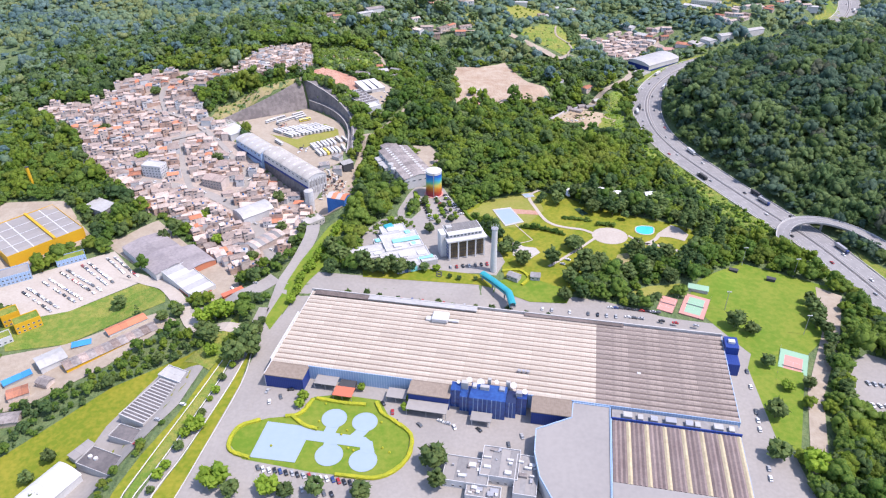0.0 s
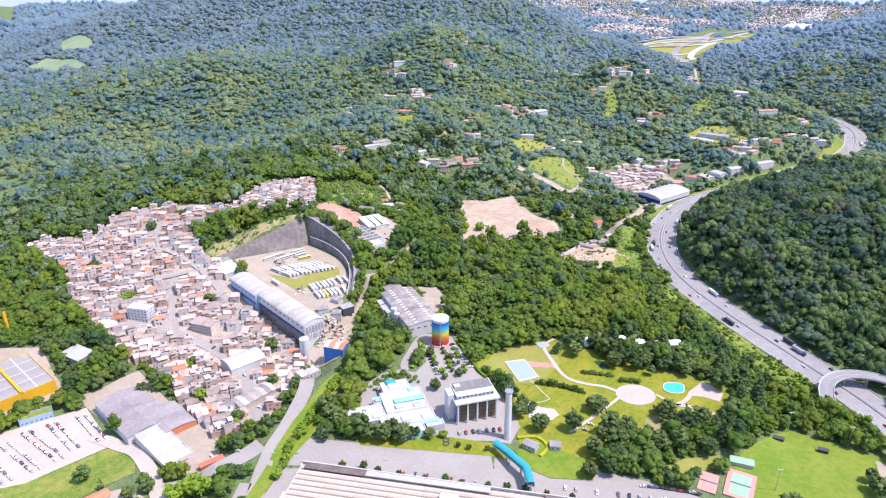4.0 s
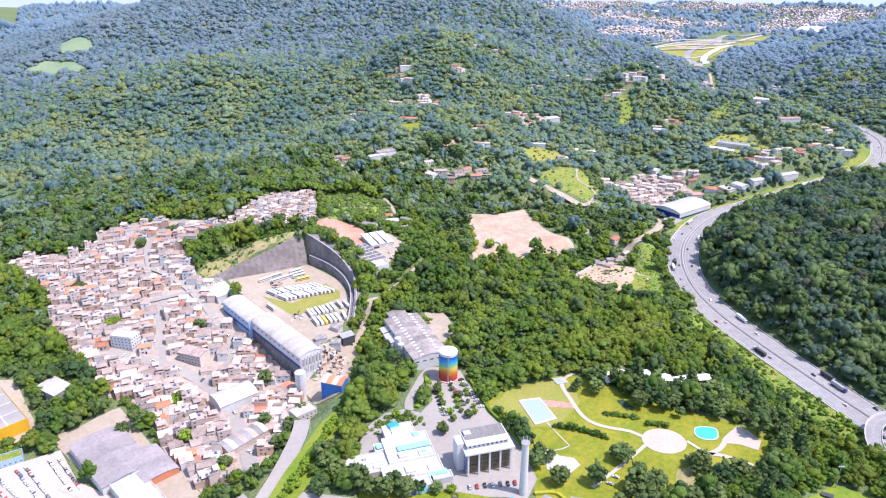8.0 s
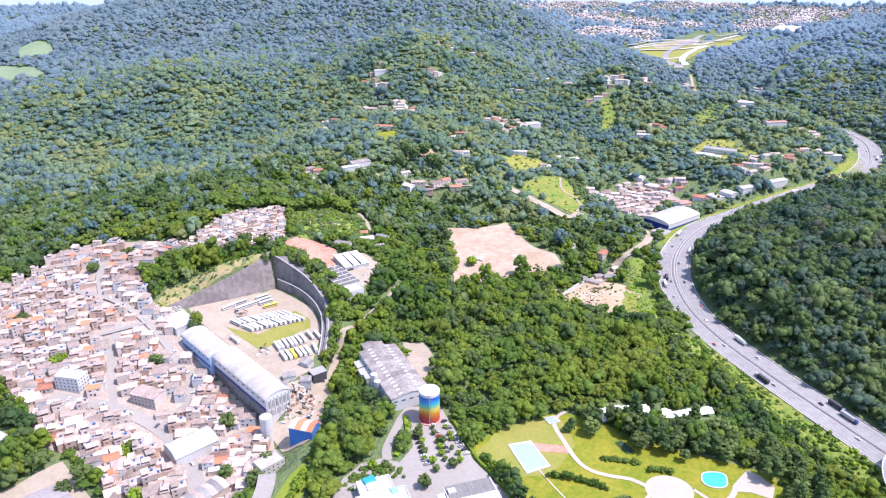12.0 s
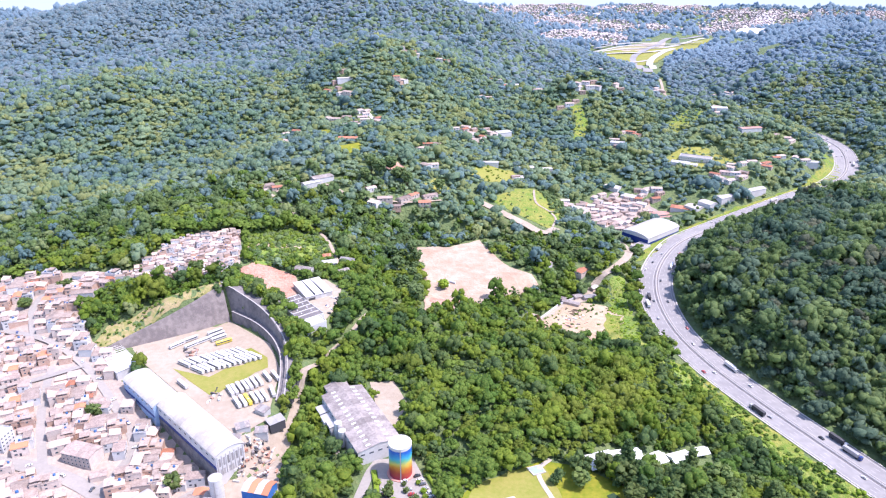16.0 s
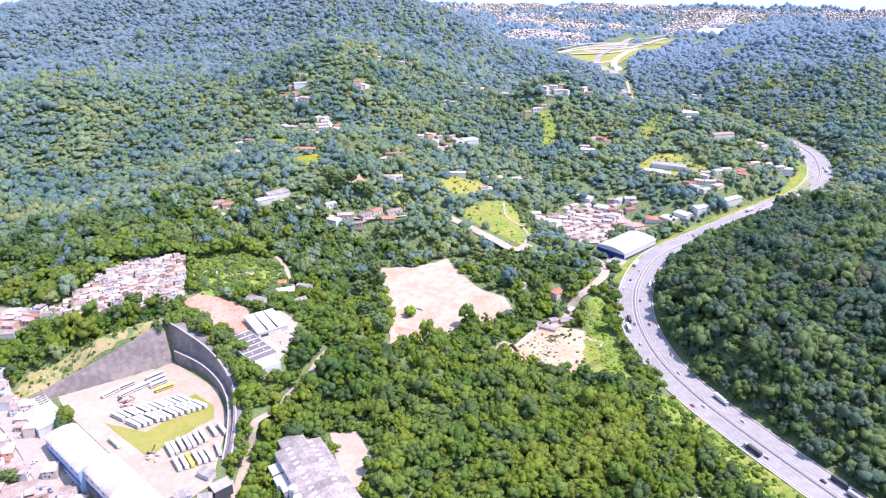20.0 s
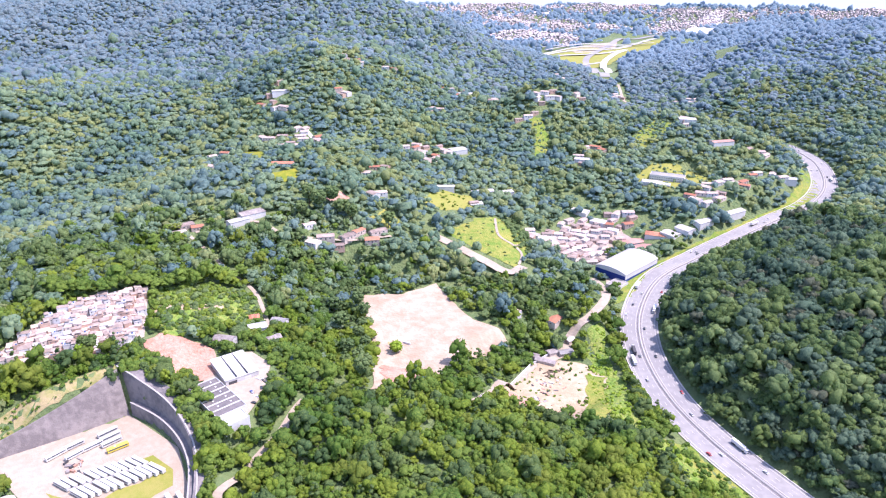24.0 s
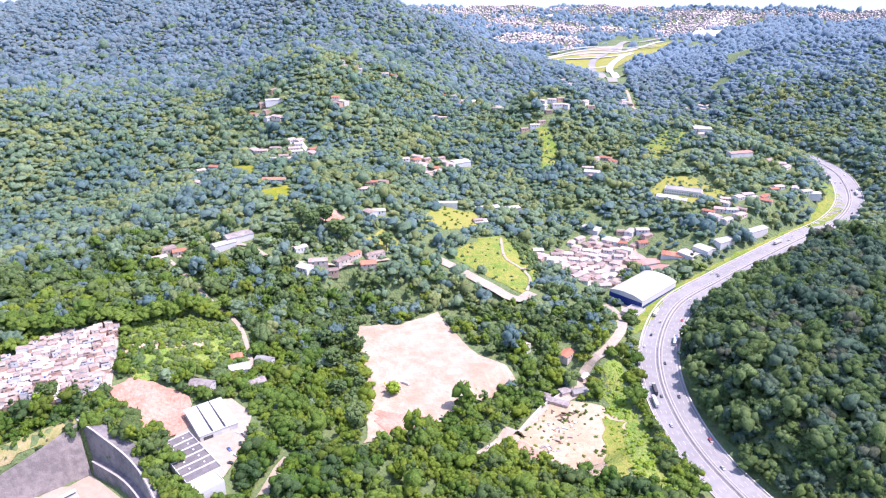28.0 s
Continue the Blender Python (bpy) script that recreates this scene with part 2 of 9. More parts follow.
def prism(profile, length, axis="y"):
    """A closed outline in x, z drawn out along y (or in y, z along x), centred."""
    bm = bmesh.new()
    h = length / 2
    put = (lambda u, w, s: (u, s, w)) if axis == "y" else (lambda u, w, s: (s, u, w))
    a = [bm.verts.new(put(u, w, -h)) for u, w in profile]
    b = [bm.verts.new(put(u, w, h)) for u, w in profile]
    n = len(profile)
    for i in range(n):
        bm.faces.new((a[i], a[(i + 1) % n], b[(i + 1) % n], b[i]))
    bm.faces.new(a[::-1])
    bm.faces.new(b)
    bmesh.ops.recalc_face_normals(bm, faces=bm.faces[:])
    return bm


def slab(poly, z0, z1):
    """An upright block on an outline in plan."""
    bm = bmesh.new()
    a = [bm.verts.new((x, y, z0)) for x, y in poly]
    b = [bm.verts.new((x, y, z1)) for x, y in poly]
    n = len(poly)
    for i in range(n):
        bm.faces.new((a[i], a[(i + 1) % n], b[(i + 1) % n], b[i]))
    bm.faces.new(a[::-1])
    bm.faces.new(b)
    bmesh.ops.recalc_face_normals(bm, faces=bm.faces[:])
    return bm


def round_bar(r0, r1, z0, z1, n=20, x=0.0, y=0.0):
    bm = bmesh.new()
    bmesh.ops.create_cone(bm, cap_ends=True, segments=n, radius1=r0, radius2=r1, depth=z1 - z0,
                          matrix=Matrix.Translation((x, y, (z0 + z1) / 2)))
    return bm


def ground_at(x, y):
    return float(height(np.array([x]), np.array([y]))[0])


# ---- the lie of the land ----
NEAR_HILLS = [(-30, 330, 260, 15), (230, 430, 190, 7), (-330, 620, 200, 10), (-150, 560, 140, -12), (-210, 850, 150, 38),
              (-70, 1150, 190, 71), (-380, 960, 200, 37), (-60, 760, 110, 17), (60, 690, 150, 18), (60, 880, 140, -7),
              (190, 980, 90, 13), (170, 810, 110, -18), (400, 780, 150, 35), (530, 700, 200, 28), (560, 920, 190, 18),
              (290, 760, 90, -10), (460, 1190, 130, 21), (180, 1330, 220, 12), (620, 1290, 130, 17), (-300, 250, 250, -9),
              (320, 1060, 110, -28), (174, 1068, 46, 10), (290, 560, 120, -28)]
MOUNTAIN = [(13, 1607, 231, 113), (-1, 2079, 330, 166), (302, 2117, 247, 36), (486, 2078, 221, 32), (-434, 2640, 435, 137), (67, 2601, 394, 142),
            (-687, 2861, 496, 122), (-578, 1566, 381, 73), (-410, 1895, 259, 24), (-1384, 2620, 608, 65), (-61, 1549, 144, 23), (-158, 2283, 263, 50),
            (-542, 2243, 307, 62), (129, 1544, 134, -31), (-26, 1434, 135, 31), (-875, 2186, 314, 101), (-456, 1474, 194, 46)]
FAR_SLOPES = [(917, 1639, 252, 44), (1334, 1857, 390, 142), (848, 2487, 431, -22), (900, 1000, 280, 51), (644, 1797, 215, -7), (346, 1418, 204, 20),
              (1390, 3290, 809, -19), (2314, 2819, 694, 74), (475, 2986, 400, -11), (1147, 1265, 282, 60), (365, 1525, 105, 80), (555, 1398, 119, 48), (981, 2100, 269, 57)]
HIGHWAY = [(372, 250, -22), (358, 340, -22), (343, 430, -22), (325, 512, -22), (302, 575, -22), (275, 650, -22), (256, 715, -22), (250, 775, -22), (260, 845, -22),
           (286, 910, -21), (334, 975, -20), (400, 1018, -17), (470, 1058, -13), (540, 1095, -8), (610, 1132, -4), (665, 1180, 0),
           (705, 1240, 3), (733, 1310, 6), (735, 1385, 8), (715, 1460, 6), (690, 1560, 0)]


def step01(v):
    v = np.clip(v, 0, 1)
    return v * v * (3 - 2 * v)


def curve_through(points, step):
    """Catmull-Rom line through the points, about one point every step metres."""
    p = [np.array(q, float) for q in points]
    p = [2 * p[0] - p[1]] + p + [2 * p[-1] - p[-2]]
    out = []
    for a, b, c, d in zip(p, p[1:], p[2:], p[3:]):
        n = max(1, int(np.linalg.norm(c - b) / step))
        for k in range(n):
            u = k / n
            out.append(0.5 * (2 * b + (c - a) * u + (2 * a - 5 * b + 4 * c - d) * u * u + (3 * b - a - 3 * c + d) * u ** 3))
    return np.array(out + [p[-2]])


HIGHWAY_LINE = curve_through(HIGHWAY, 12)
# level ground: centre, half sizes, turn in degrees, height, width of the slope round it
PADS = [(32, 312, 188, 110, -11, 0, 20), (250, 400, 70, 65, -25, -2, 30), (60, 500, 150, 50, -8, 1.5, 25),
        (-40, 455, 70, 40, -8, 3, 15), (-10, 535, 40, 45, 0, 3, 15), (62, 895, 75, 85, -10, -4, 25), (175, 815, 45, 40, 30, -27, 25),
        (-300, 440, 60, 75, -25, -14, 30), (-94, 750, 28, 36, -15, 26, 14), (463, 1198, 48, 30, 20, 17, 15), (300, 1000, 55, 35, 35, -23, 30),
        (-8, 640, 32, 45, 10, 8, 15)]
QUARRY = [(-152, 752), (-112, 712), (-98, 672), (-98, 610), (-115, 592), (-163, 642), (-208, 692), (-224, 716)]


def inside(x, y, poly):
    c = np.zeros(np.shape(x), bool)
    for (x0, y0), (x1, y1) in zip(poly, poly[1:] + poly[:1]):
        if y0 != y1:
            c ^= ((y0 > y) != (y1 > y)) & (x < (x1 - x0) * (y - y0) / (y1 - y0) + x0)
    return c


def line_near(x, y, line):
    """Distance to a line of points and its height there."""
    best, z = np.full(np.shape(x), 1e9), np.zeros(np.shape(x))
    for a, b in zip(line[:-1], line[1:]):
        d = b - a
        u = np.clip(((x - a[0]) * d[0] + (y - a[1]) * d[1]) / (d[0] ** 2 + d[1] ** 2), 0, 1)
        r = np.hypot(x - a[0] - u * d[0], y - a[1] - u * d[1])
        m = r < best
        best, z = np.where(m, r, best), np.where(m, a[2] + u * d[2], z)
    return best, z


def poly_distance(x, y, poly):
    best = np.full(np.shape(x), 1e9)
    for (x0, y0), (x1, y1) in zip(poly, poly[1:] + poly[:1]):
        dx, dy = x1 - x0, y1 - y0
        u = np.clip(((x - x0) * dx + (y - y0) * dy) / (dx * dx + dy * dy), 0, 1)
        best = np.minimum(best, np.hypot(x - x0 - u * dx, y - y0 - u * dy))
    return np.where(inside(x, y, poly), -best, best)


def height(x, y):
    x, y = np.asarray(x, float), np.asarray(y, float)
    z = np.full(x.shape, -12.0)
    for cx, cy, r, a in NEAR_HILLS + MOUNTAIN + FAR_SLOPES:
        z = z + a * np.exp(-((x - cx) ** 2 + (y - cy) ** 2) / (r * r))
    far = step01((y - 2900) / 2500)
    z = z + far * (12 * np.sin(x / 900 + 1) * np.sin(y / 700) + 9 * np.sin(x / 370 + y / 510) - 18)
    z = z + step01((np.hypot(x, y - 700) - 1000) / 500) * (9 * np.sin(x / 83 + 1.3 * np.sin(y / 131)) * np.sin(y / 97) + 5 * np.sin(x / 47 - y / 61))
    z = z + 48 * step01((np.hypot(x, y - 388) - 3900) / 650)
    for cx, cy, hx, hy, turn, zp, slope in PADS:
        c, s = math.cos(radians(turn)), math.sin(radians(turn))
        u, v = (x - cx) * c + (y - cy) * s, -(x - cx) * s + (y - cy) * c
        d = np.hypot(np.maximum(abs(u) - hx, 0), np.maximum(abs(v) - hy, 0))
        z = z + (zp - z) * step01(1 - d / slope)
    d, zr = line_near(x, y, HIGHWAY_LINE)
    z = z + (zr - 0.5 - z) * step01(1 - (d - 19) / 32)
    d = poly_distance(x, y, QUARRY)
    back = step01((y - 690 + 0.55 * (x + 160)) / 40) * step01((x + 240) / 40)
    east = step01((x + 156) / 10) * step01((y - 625) / 25)
    slope = 18 - 6 * east
    z = z + 18 * back * (1 - east) * step01((y - 700) / 30) * step01((38 - d) / 30)
    want = 25 + 18 * step01((y - 726) / 26)
    z = z + np.maximum(want - z, 0) * east * step01((y - 640) / 20) * step01((30 - d) / 20)
    z = z + (11 - z) * step01(1 - (d - 6 * east) / slope)
    return z


from mathutils.geometry import delaunay_2d_cdt

# ---- what is taken up, so that no tree grows there ----
CELL, LEFT, NEAR = 2.0, -1300.0, 150.0
TAKEN = np.zeros((1750, 1550), bool)


def take(poly, margin=0.0):
    xs, ys = [p[0] for p in poly], [p[1] for p in poly]
    i0, i1 = int((min(xs) - margin - LEFT) / CELL), int((max(xs) + margin - LEFT) / CELL) + 2
    j0, j1 = int((min(ys) - margin - NEAR) / CELL), int((max(ys) + margin - NEAR) / CELL) + 2
    i0, j0 = max(i0, 0), max(j0, 0)
    if i0 >= TAKEN.shape[1] or j0 >= TAKEN.shape[0] or i1 <= i0 or j1 <= j0:
        return
    gx, gy = np.meshgrid(LEFT + CELL * np.arange(i0, i1), NEAR + CELL * np.arange(j0, j1))
    TAKEN[j0:j1, i0:i1] |= (poly_distance(gx, gy, list(poly)) < margin)[:TAKEN.shape[0] - j0, :TAKEN.shape[1] - i0]


def take_line(line, half):
    line = [np.append(p[:2], 0.0) for p in np.asarray(line, float)]
    for a, b in zip(line[:-1], line[1:]):
        i0, i1 = int((min(a[0], b[0]) - half - LEFT) / CELL), int((max(a[0], b[0]) + half - LEFT) / CELL) + 2
        j0, j1 = int((min(a[1], b[1]) - half - NEAR) / CELL), int((max(a[1], b[1]) + half - NEAR) / CELL) + 2
        i0, j0 = max(i0, 0), max(j0, 0)
        if i0 >= TAKEN.shape[1] or j0 >= TAKEN.shape[0] or i1 <= i0 or j1 <= j0:
            continue
        gx, gy = np.meshgrid(LEFT + CELL * np.arange(i0, i1), NEAR + CELL * np.arange(j0, j1))
        d, _ = line_near(gx, gy, [a, b])
        TAKEN[j0:j1, i0:i1] |= (d < half)[:TAKEN.shape[0] - j0, :TAKEN.shape[1] - i0]


def is_free(x, y):
    i, j = ((np.asarray(x) - LEFT) / CELL).astype(int), ((np.asarray(y) - NEAR) / CELL).astype(int)
    ok = (i >= 0) & (j >= 0) & (i < TAKEN.shape[1]) & (j < TAKEN.shape[0])
    return ~ok | ~TAKEN[np.clip(j, 0, TAKEN.shape[0] - 1), np.clip(i, 0, TAKEN.shape[1] - 1)]


def turned(cx, cy, hx, hy, turn):
    c, s = math.cos(radians(turn)), math.sin(radians(turn))
    return [(cx + u * c - v * s, cy + u * s + v * c) for u, v in ((-hx, -hy), (hx, -hy), (hx, hy), (-hx, hy))]


def ellipse(cx, cy, rx, ry, n=28, turn=0.0):
    c, s = math.cos(radians(turn)), math.sin(radians(turn))
    return [(cx + rx * math.cos(a) * c - ry * math.sin(a) * s, cy + rx * math.cos(a) * s + ry * math.sin(a) * c)
            for a in (2 * math.pi * k / n for k in range(n))]


def drape(name, poly, mat, label, category, lift=0.25, step=5.0, margin=1.0, wobble=0.0):
    """A sheet laid over the land inside an outline; its edge can wander."""
    edge = []
    for k, ((x0, y0), (x1, y1)) in enumerate(zip(poly, list(poly[1:]) + [poly[0]])):
        n = max(1, int(math.hypot(x1 - x0, y1 - y0) / step))
        for i in range(n):
            u = i / n
            w = wobble * noise.noise(Vector((x0 + (x1 - x0) * u, y0 + (y1 - y0) * u, 3.0)) * 0.09)
            edge.append(Vector((x0 + (x1 - x0) * u + w, y0 + (y1 - y0) * u - w)))
    xs, ys = [p.x for p in edge], [p.y for p in edge]
    gx, gy = np.meshgrid(np.arange(min(xs), max(xs), step), np.arange(min(ys), max(ys), step))
    d = poly_distance(gx, gy, [(p.x, p.y) for p in edge])
    points = edge + [Vector((a, b)) for a, b in zip(gx[d < -step * 0.4], gy[d < -step * 0.4])]
    n = len(edge)
    from_cdt = delaunay_2d_cdt(points, [], [list(range(n))], 1, 1e-4)
    vs = np.array([(v.x, v.y) for v in from_cdt[0]])
    z = height(vs[:, 0], vs[:, 1]) + lift
    me = raw_mesh(name, np.column_stack([vs, z]), [list(f) for f in from_cdt[2] if len(f) == 3], [mat])
    ob = tagged(new(name, me), label, category, kind="structure")
    for p in me.polygons:
        p.use_smooth = True
    if margin is not None:
        take(poly, margin)
    return ob


def ribbon(name, points, width, mat, label, category="road", lift=0.35, step=5.0, margin=2.0, zs=None):
    """A strip of even width along a line over the land."""
    line = curve_through([(p[0], p[1], 0) for p in points], step) if zs is None else zs
    t = np.gradient(line[:, :2], axis=0)
    t /= np.linalg.norm(t, axis=1)[:, None]
    side = np.column_stack([t[:, 1], -t[:, 0]])
    cols = []
    for u in (-0.5, 0, 0.5):
        p = line[:, :2] + side * u * width
        z = (height(p[:, 0], p[:, 1]) if zs is None else line[:, 2]) + lift
        cols.append(np.column_stack([p, z]))
    if zs is None:
        top = np.maximum.reduce([c[:, 2] for c in cols])
        for c in cols:
            c[:, 2] = top
    n = len(line)
    verts = np.concatenate(cols)
    faces = [(c * n + i, (c + 1) * n + i, (c + 1) * n + i + 1, c * n + i + 1) for c in (0, 1) for i in range(n - 1)]
    me = raw_mesh(name, verts, faces, [mat])
    if margin is not None:
        take_line(line, width / 2 + margin)
    return tagged(new(name, me), label, category, kind="structure")


# ---- the ground, one sheet to the horizon ----
def spaced(stops):
    out = [stops[0][0]]
    for (a, s), (b, _) in zip(stops, stops[1:]):
        n = max(1, round((b - a) / s))
        out += [a + (b - a) * (k + 1) / n for k in range(n)]
    return np.array(out)


gx = spaced([(-20000, 2000), (-6000, 300), (-2400, 60), (-1000, 20), (-520, 7), (560, 12), (800, 20), (1400, 60), (3000, 300), (6000, 2000), (20000, 1)])
gy = spaced([(-1500, 200), (-100, 30), (140, 7), (1240, 11), (1700, 20), (3000, 70), (7000, 600), (30000, 1)])
X, Y = np.meshgrid(gx, gy)
Z = height(X, Y)
nx = len(gx)
quads = np.array([(j * nx + i, j * nx + i + 1, (j + 1) * nx + i + 1, (j + 1) * nx + i) for j in range(len(gy) - 1) for i in range(nx - 1)])
ground = tagged(new("ground", raw_mesh("ground", np.column_stack([X.ravel(), Y.ravel(), Z.ravel()]), quads, [M["forest_floor"]])),
                "hilly land with dark green undergrowth and forest floor", "ground", kind="structure")
ground.data.polygons.foreach_set("use_smooth", [True] * len(quads))

# glowing sheet added to stand in for pale haze over the far plain, behind everything
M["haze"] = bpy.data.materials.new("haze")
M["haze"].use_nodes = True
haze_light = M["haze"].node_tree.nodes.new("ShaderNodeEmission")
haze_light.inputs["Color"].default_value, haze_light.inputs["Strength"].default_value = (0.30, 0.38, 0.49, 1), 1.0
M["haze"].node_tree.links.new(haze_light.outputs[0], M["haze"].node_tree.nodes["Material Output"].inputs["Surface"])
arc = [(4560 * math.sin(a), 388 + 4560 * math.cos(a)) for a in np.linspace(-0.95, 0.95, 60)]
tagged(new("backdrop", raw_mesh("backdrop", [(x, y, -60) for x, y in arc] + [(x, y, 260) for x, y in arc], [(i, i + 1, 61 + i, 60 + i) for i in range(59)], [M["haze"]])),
       "glowing pale blue sheet as haze over the far plain", "backdrop", kind="structure")

# ---- highway ----
road_line = curve_through(HIGHWAY, 6)


def offset_line(line, off, rise=0.0):
    t = np.gradient(line[:, :2], axis=0)
    t /= np.linalg.norm(t, axis=1)[:, None]
    out = line.copy()
    out[:, :2] += np.column_stack([t[:, 1], -t[:, 0]]) * off
    out[:, 2] += rise
    return out


ribbon("road", None, 33.5, M["highway"], "grey asphalt dual carriageway highway on a wide curve", zs=offset_line(road_line, 0), lift=0.0, margin=3)


def sweep(line, profile):
    """A closed outline (sideways, up) drawn along a line."""
    t = np.gradient(line[:, :2], axis=0)
    t /= np.linalg.norm(t, axis=1)[:, None]
    n, k = len(line), len(profile)
    verts = np.concatenate([np.column_stack([line[:, 0] + t[:, 1] * u, line[:, 1] - t[:, 0] * u, line[:, 2] + w]) for u, w in profile])
    faces = [(c * n + i, c * n + i + 1, ((c + 1) % k) * n + i + 1, ((c + 1) % k) * n + i) for c in range(k) for i in range(n - 1)]
    return verts, faces


def swept(name, line, profile, mat, label, category):
    v, f = sweep(line, profile)
    return tagged(new(name, raw_mesh(name, v, f, [mat])), label, category, kind="structure")


swept("median_barrier", road_line, [(-0.9, 0), (-0.9, 0.5), (-0.25, 1.0), (0.25, 1.0), (0.9, 0.5), (0.9, 0)], M["concrete"], "grey concrete barrier along the highway's middle", "barrier")
swept("median_verge", offset_line(road_line, 0, 0.02), [(-2.0, 0), (-2.0, 0.1), (2.0, 0.1), (2.0, 0)], M["retaining"], "dark strip under the highway's middle barrier", "verge")
for side in (-1, 1):
    for off in (2.9, 14.6):
        swept("edge_line", offset_line(road_line, side * off, 0.02), [(-0.16, 0), (-0.16, 0.02), (0.16, 0.02), (0.16, 0)], M["line_paint"], "solid white painted edge line", "road marking")
    swept("roadside_gutter", offset_line(road_line, side * 17.2, -0.1), [(-0.5, 0), (-0.5, 0.35), (0.5, 0.35), (0.5, 0)], M["pale_concrete"], "pale concrete gutter beside the highway", "gutter")
    swept("guard_rail", offset_line(road_line, side * 16.4, 0.0), [(-0.08, 0.35), (-0.08, 0.85), (0.08, 0.85), (0.08, 0.35)], M["kerb"], "grey steel guard rail beside the highway", "guard rail")
    for off in (6.8, 10.7):
        v, f = [], []
        fine_line = offset_line(curve_through(HIGHWAY, 4), side * off, 0.03)
        t = np.gradient(fine_line[:, :2], axis=0)
        t /= np.linalg.norm(t, axis=1)[:, None]
        for p, d in list(zip(fine_line, t))[::3]:
            s = np.array((d[1], -d[0])) * 0.14
            for a, b in ((-1, -1), (1, -1), (1, 1), (-1, 1)):
                q = p[:2] + d * 2.0 * b + s * a
                v.append((*q, p[2]))
            f.append(tuple(range(len(v) - 4, len(v))))
        tagged(new("lane_dashes", raw_mesh("lane_dashes", v, f, [M["line_paint"]])), "broken white lane markings painted on asphalt", "road marking", kind="stuff")

# ---- open areas, yards, streets ----
SLUM = [(-474, 759), (-444, 772), (-395, 762), (-387, 790), (-365, 815), (-314, 812), (-250, 800), (-235, 828), (-207, 866), (-167, 892),
        (-152, 806), (-181, 791), (-215, 786), (-262, 782), (-276, 756), (-253, 716), (-232, 706), (-222, 690), (-207, 672), (-148, 601), (-122, 573),
        (-112, 540), (-120, 521), (-120, 488), (-128, 452), (-160, 446), (-186, 470), (-225, 520), (-245, 540), (-275, 548), (-300, 585), (-358, 630), (-376, 673), (-415, 716)]
drape("slum_ground", SLUM, M["slum_ground"], "dusty grey-brown lanes between crowded houses", "ground", step=6)
drape("quarry_floor", QUARRY, M["dust"], "pale dusty yard floor under high retaining walls", "yard", lift=0.2)
drape("quarry_grass", [(-181, 680), (-162, 660), (-143, 641), (-138, 646), (-124, 660), (-108, 676), (-110, 690), (-126, 706), (-136, 700), (-124, 684), (-151, 667)], M["yellow_grass"], "strip of dry yellowish grass in the yard", "grass", lift=0.32, wobble=3)
drape("bare_ground", [(4, 946), (22, 943), (50, 942), (73, 952), (86, 963), (97, 919), (111, 881), (139, 855), (115, 840), (93, 818), (69, 796), (40, 770), (14, 756), (16, 800), (20, 836), (16, 880), (10, 915)],
      M["bare_earth"], "levelled bare pinkish earth of a building site", "bare ground", step=4, wobble=3, lift=0.7)
drape("red_cut", [(-154, 808), (-144, 819), (-126, 814), (-102, 801), (-96, 770), (-108, 762), (-126, 772), (-144, 790)], M["red_earth"], "cut slope of bare red earth", "bare ground", lift=1.1, step=4, wobble=4)
drape("shed_yard", [(-98, 792), (-74, 800), (-58, 782), (-60, 745), (-68, 722), (-84, 708), (-96, 728), (-104, 758)], M["dust"], "pale yard round white sheds", "yard", lift=0.8, step=3)
drape("log_yard", [(104, 770), (140, 815), (168, 842), (200, 830), (212, 800), (196, 765), (182, 722), (160, 732), (128, 748)], M["sandy_soil"], "sandy work yard with patches of grass", "yard", wobble=6, lift=0.9, step=3)
drape("yard_grass", [(180, 728), (192, 745), (205, 785), (210, 806), (196, 812), (186, 780), (174, 742)], M["rough_grass"], "patchy grass at a work yard's edge", "grass", lift=1.15, wobble=4, step=4, margin=None)
drape("yard_soil", [(110, 770), (128, 752), (150, 742), (152, 760), (138, 782), (124, 788)], M["red_earth"], "reddish bare soil in a work yard", "bare ground", lift=1.15, wobble=4, step=4, margin=None)
drape("yard_soil", [(30, 770), (62, 795), (56, 806), (24, 812), (22, 786)], M["red_earth"], "reddish bare soil at a building site's edge", "bare ground", lift=0.95, wobble=5, step=4, margin=None)
drape("knoll_grass", [(112, 1050), (141, 1080), (173, 1106), (206, 1114), (212, 1068), (196, 1010), (172, 976), (148, 1004), (126, 1030)], M["rough_grass"], "bare grassy knoll", "grass", wobble=6)
drape("meadow", [(94, 1147), (126, 1175), (162, 1172), (160, 1136), (124, 1112), (97, 1104)], M["yellow_grass"], "yellow-green meadow", "grass", wobble=6)
drape("school_ground", [(393, 1212), (440, 1258), (500, 1240), (500, 1185), (486, 1156), (419, 1168)], M["yellow_grass"], "worn grass round a long white building", "grass", wobble=5)
drape("wall_slope", [(-164, 778), (-192, 764), (-220, 748), (-246, 732), (-252, 714), (-244, 708), (-226, 722), (-196, 742), (-160, 762)], M["dry_grass"], "dry grass strip above the retaining wall", "slope", wobble=3)
drape("highway_bank", [(206, 722), (220, 780), (226, 840), (235, 880), (216, 872), (196, 800), (190, 730), (215, 660), (250, 590), (285, 528), (300, 540), (262, 600), (232, 672)],
      M["scrub"], "green and yellow scrub on the highway's bank", "slope", wobble=5)
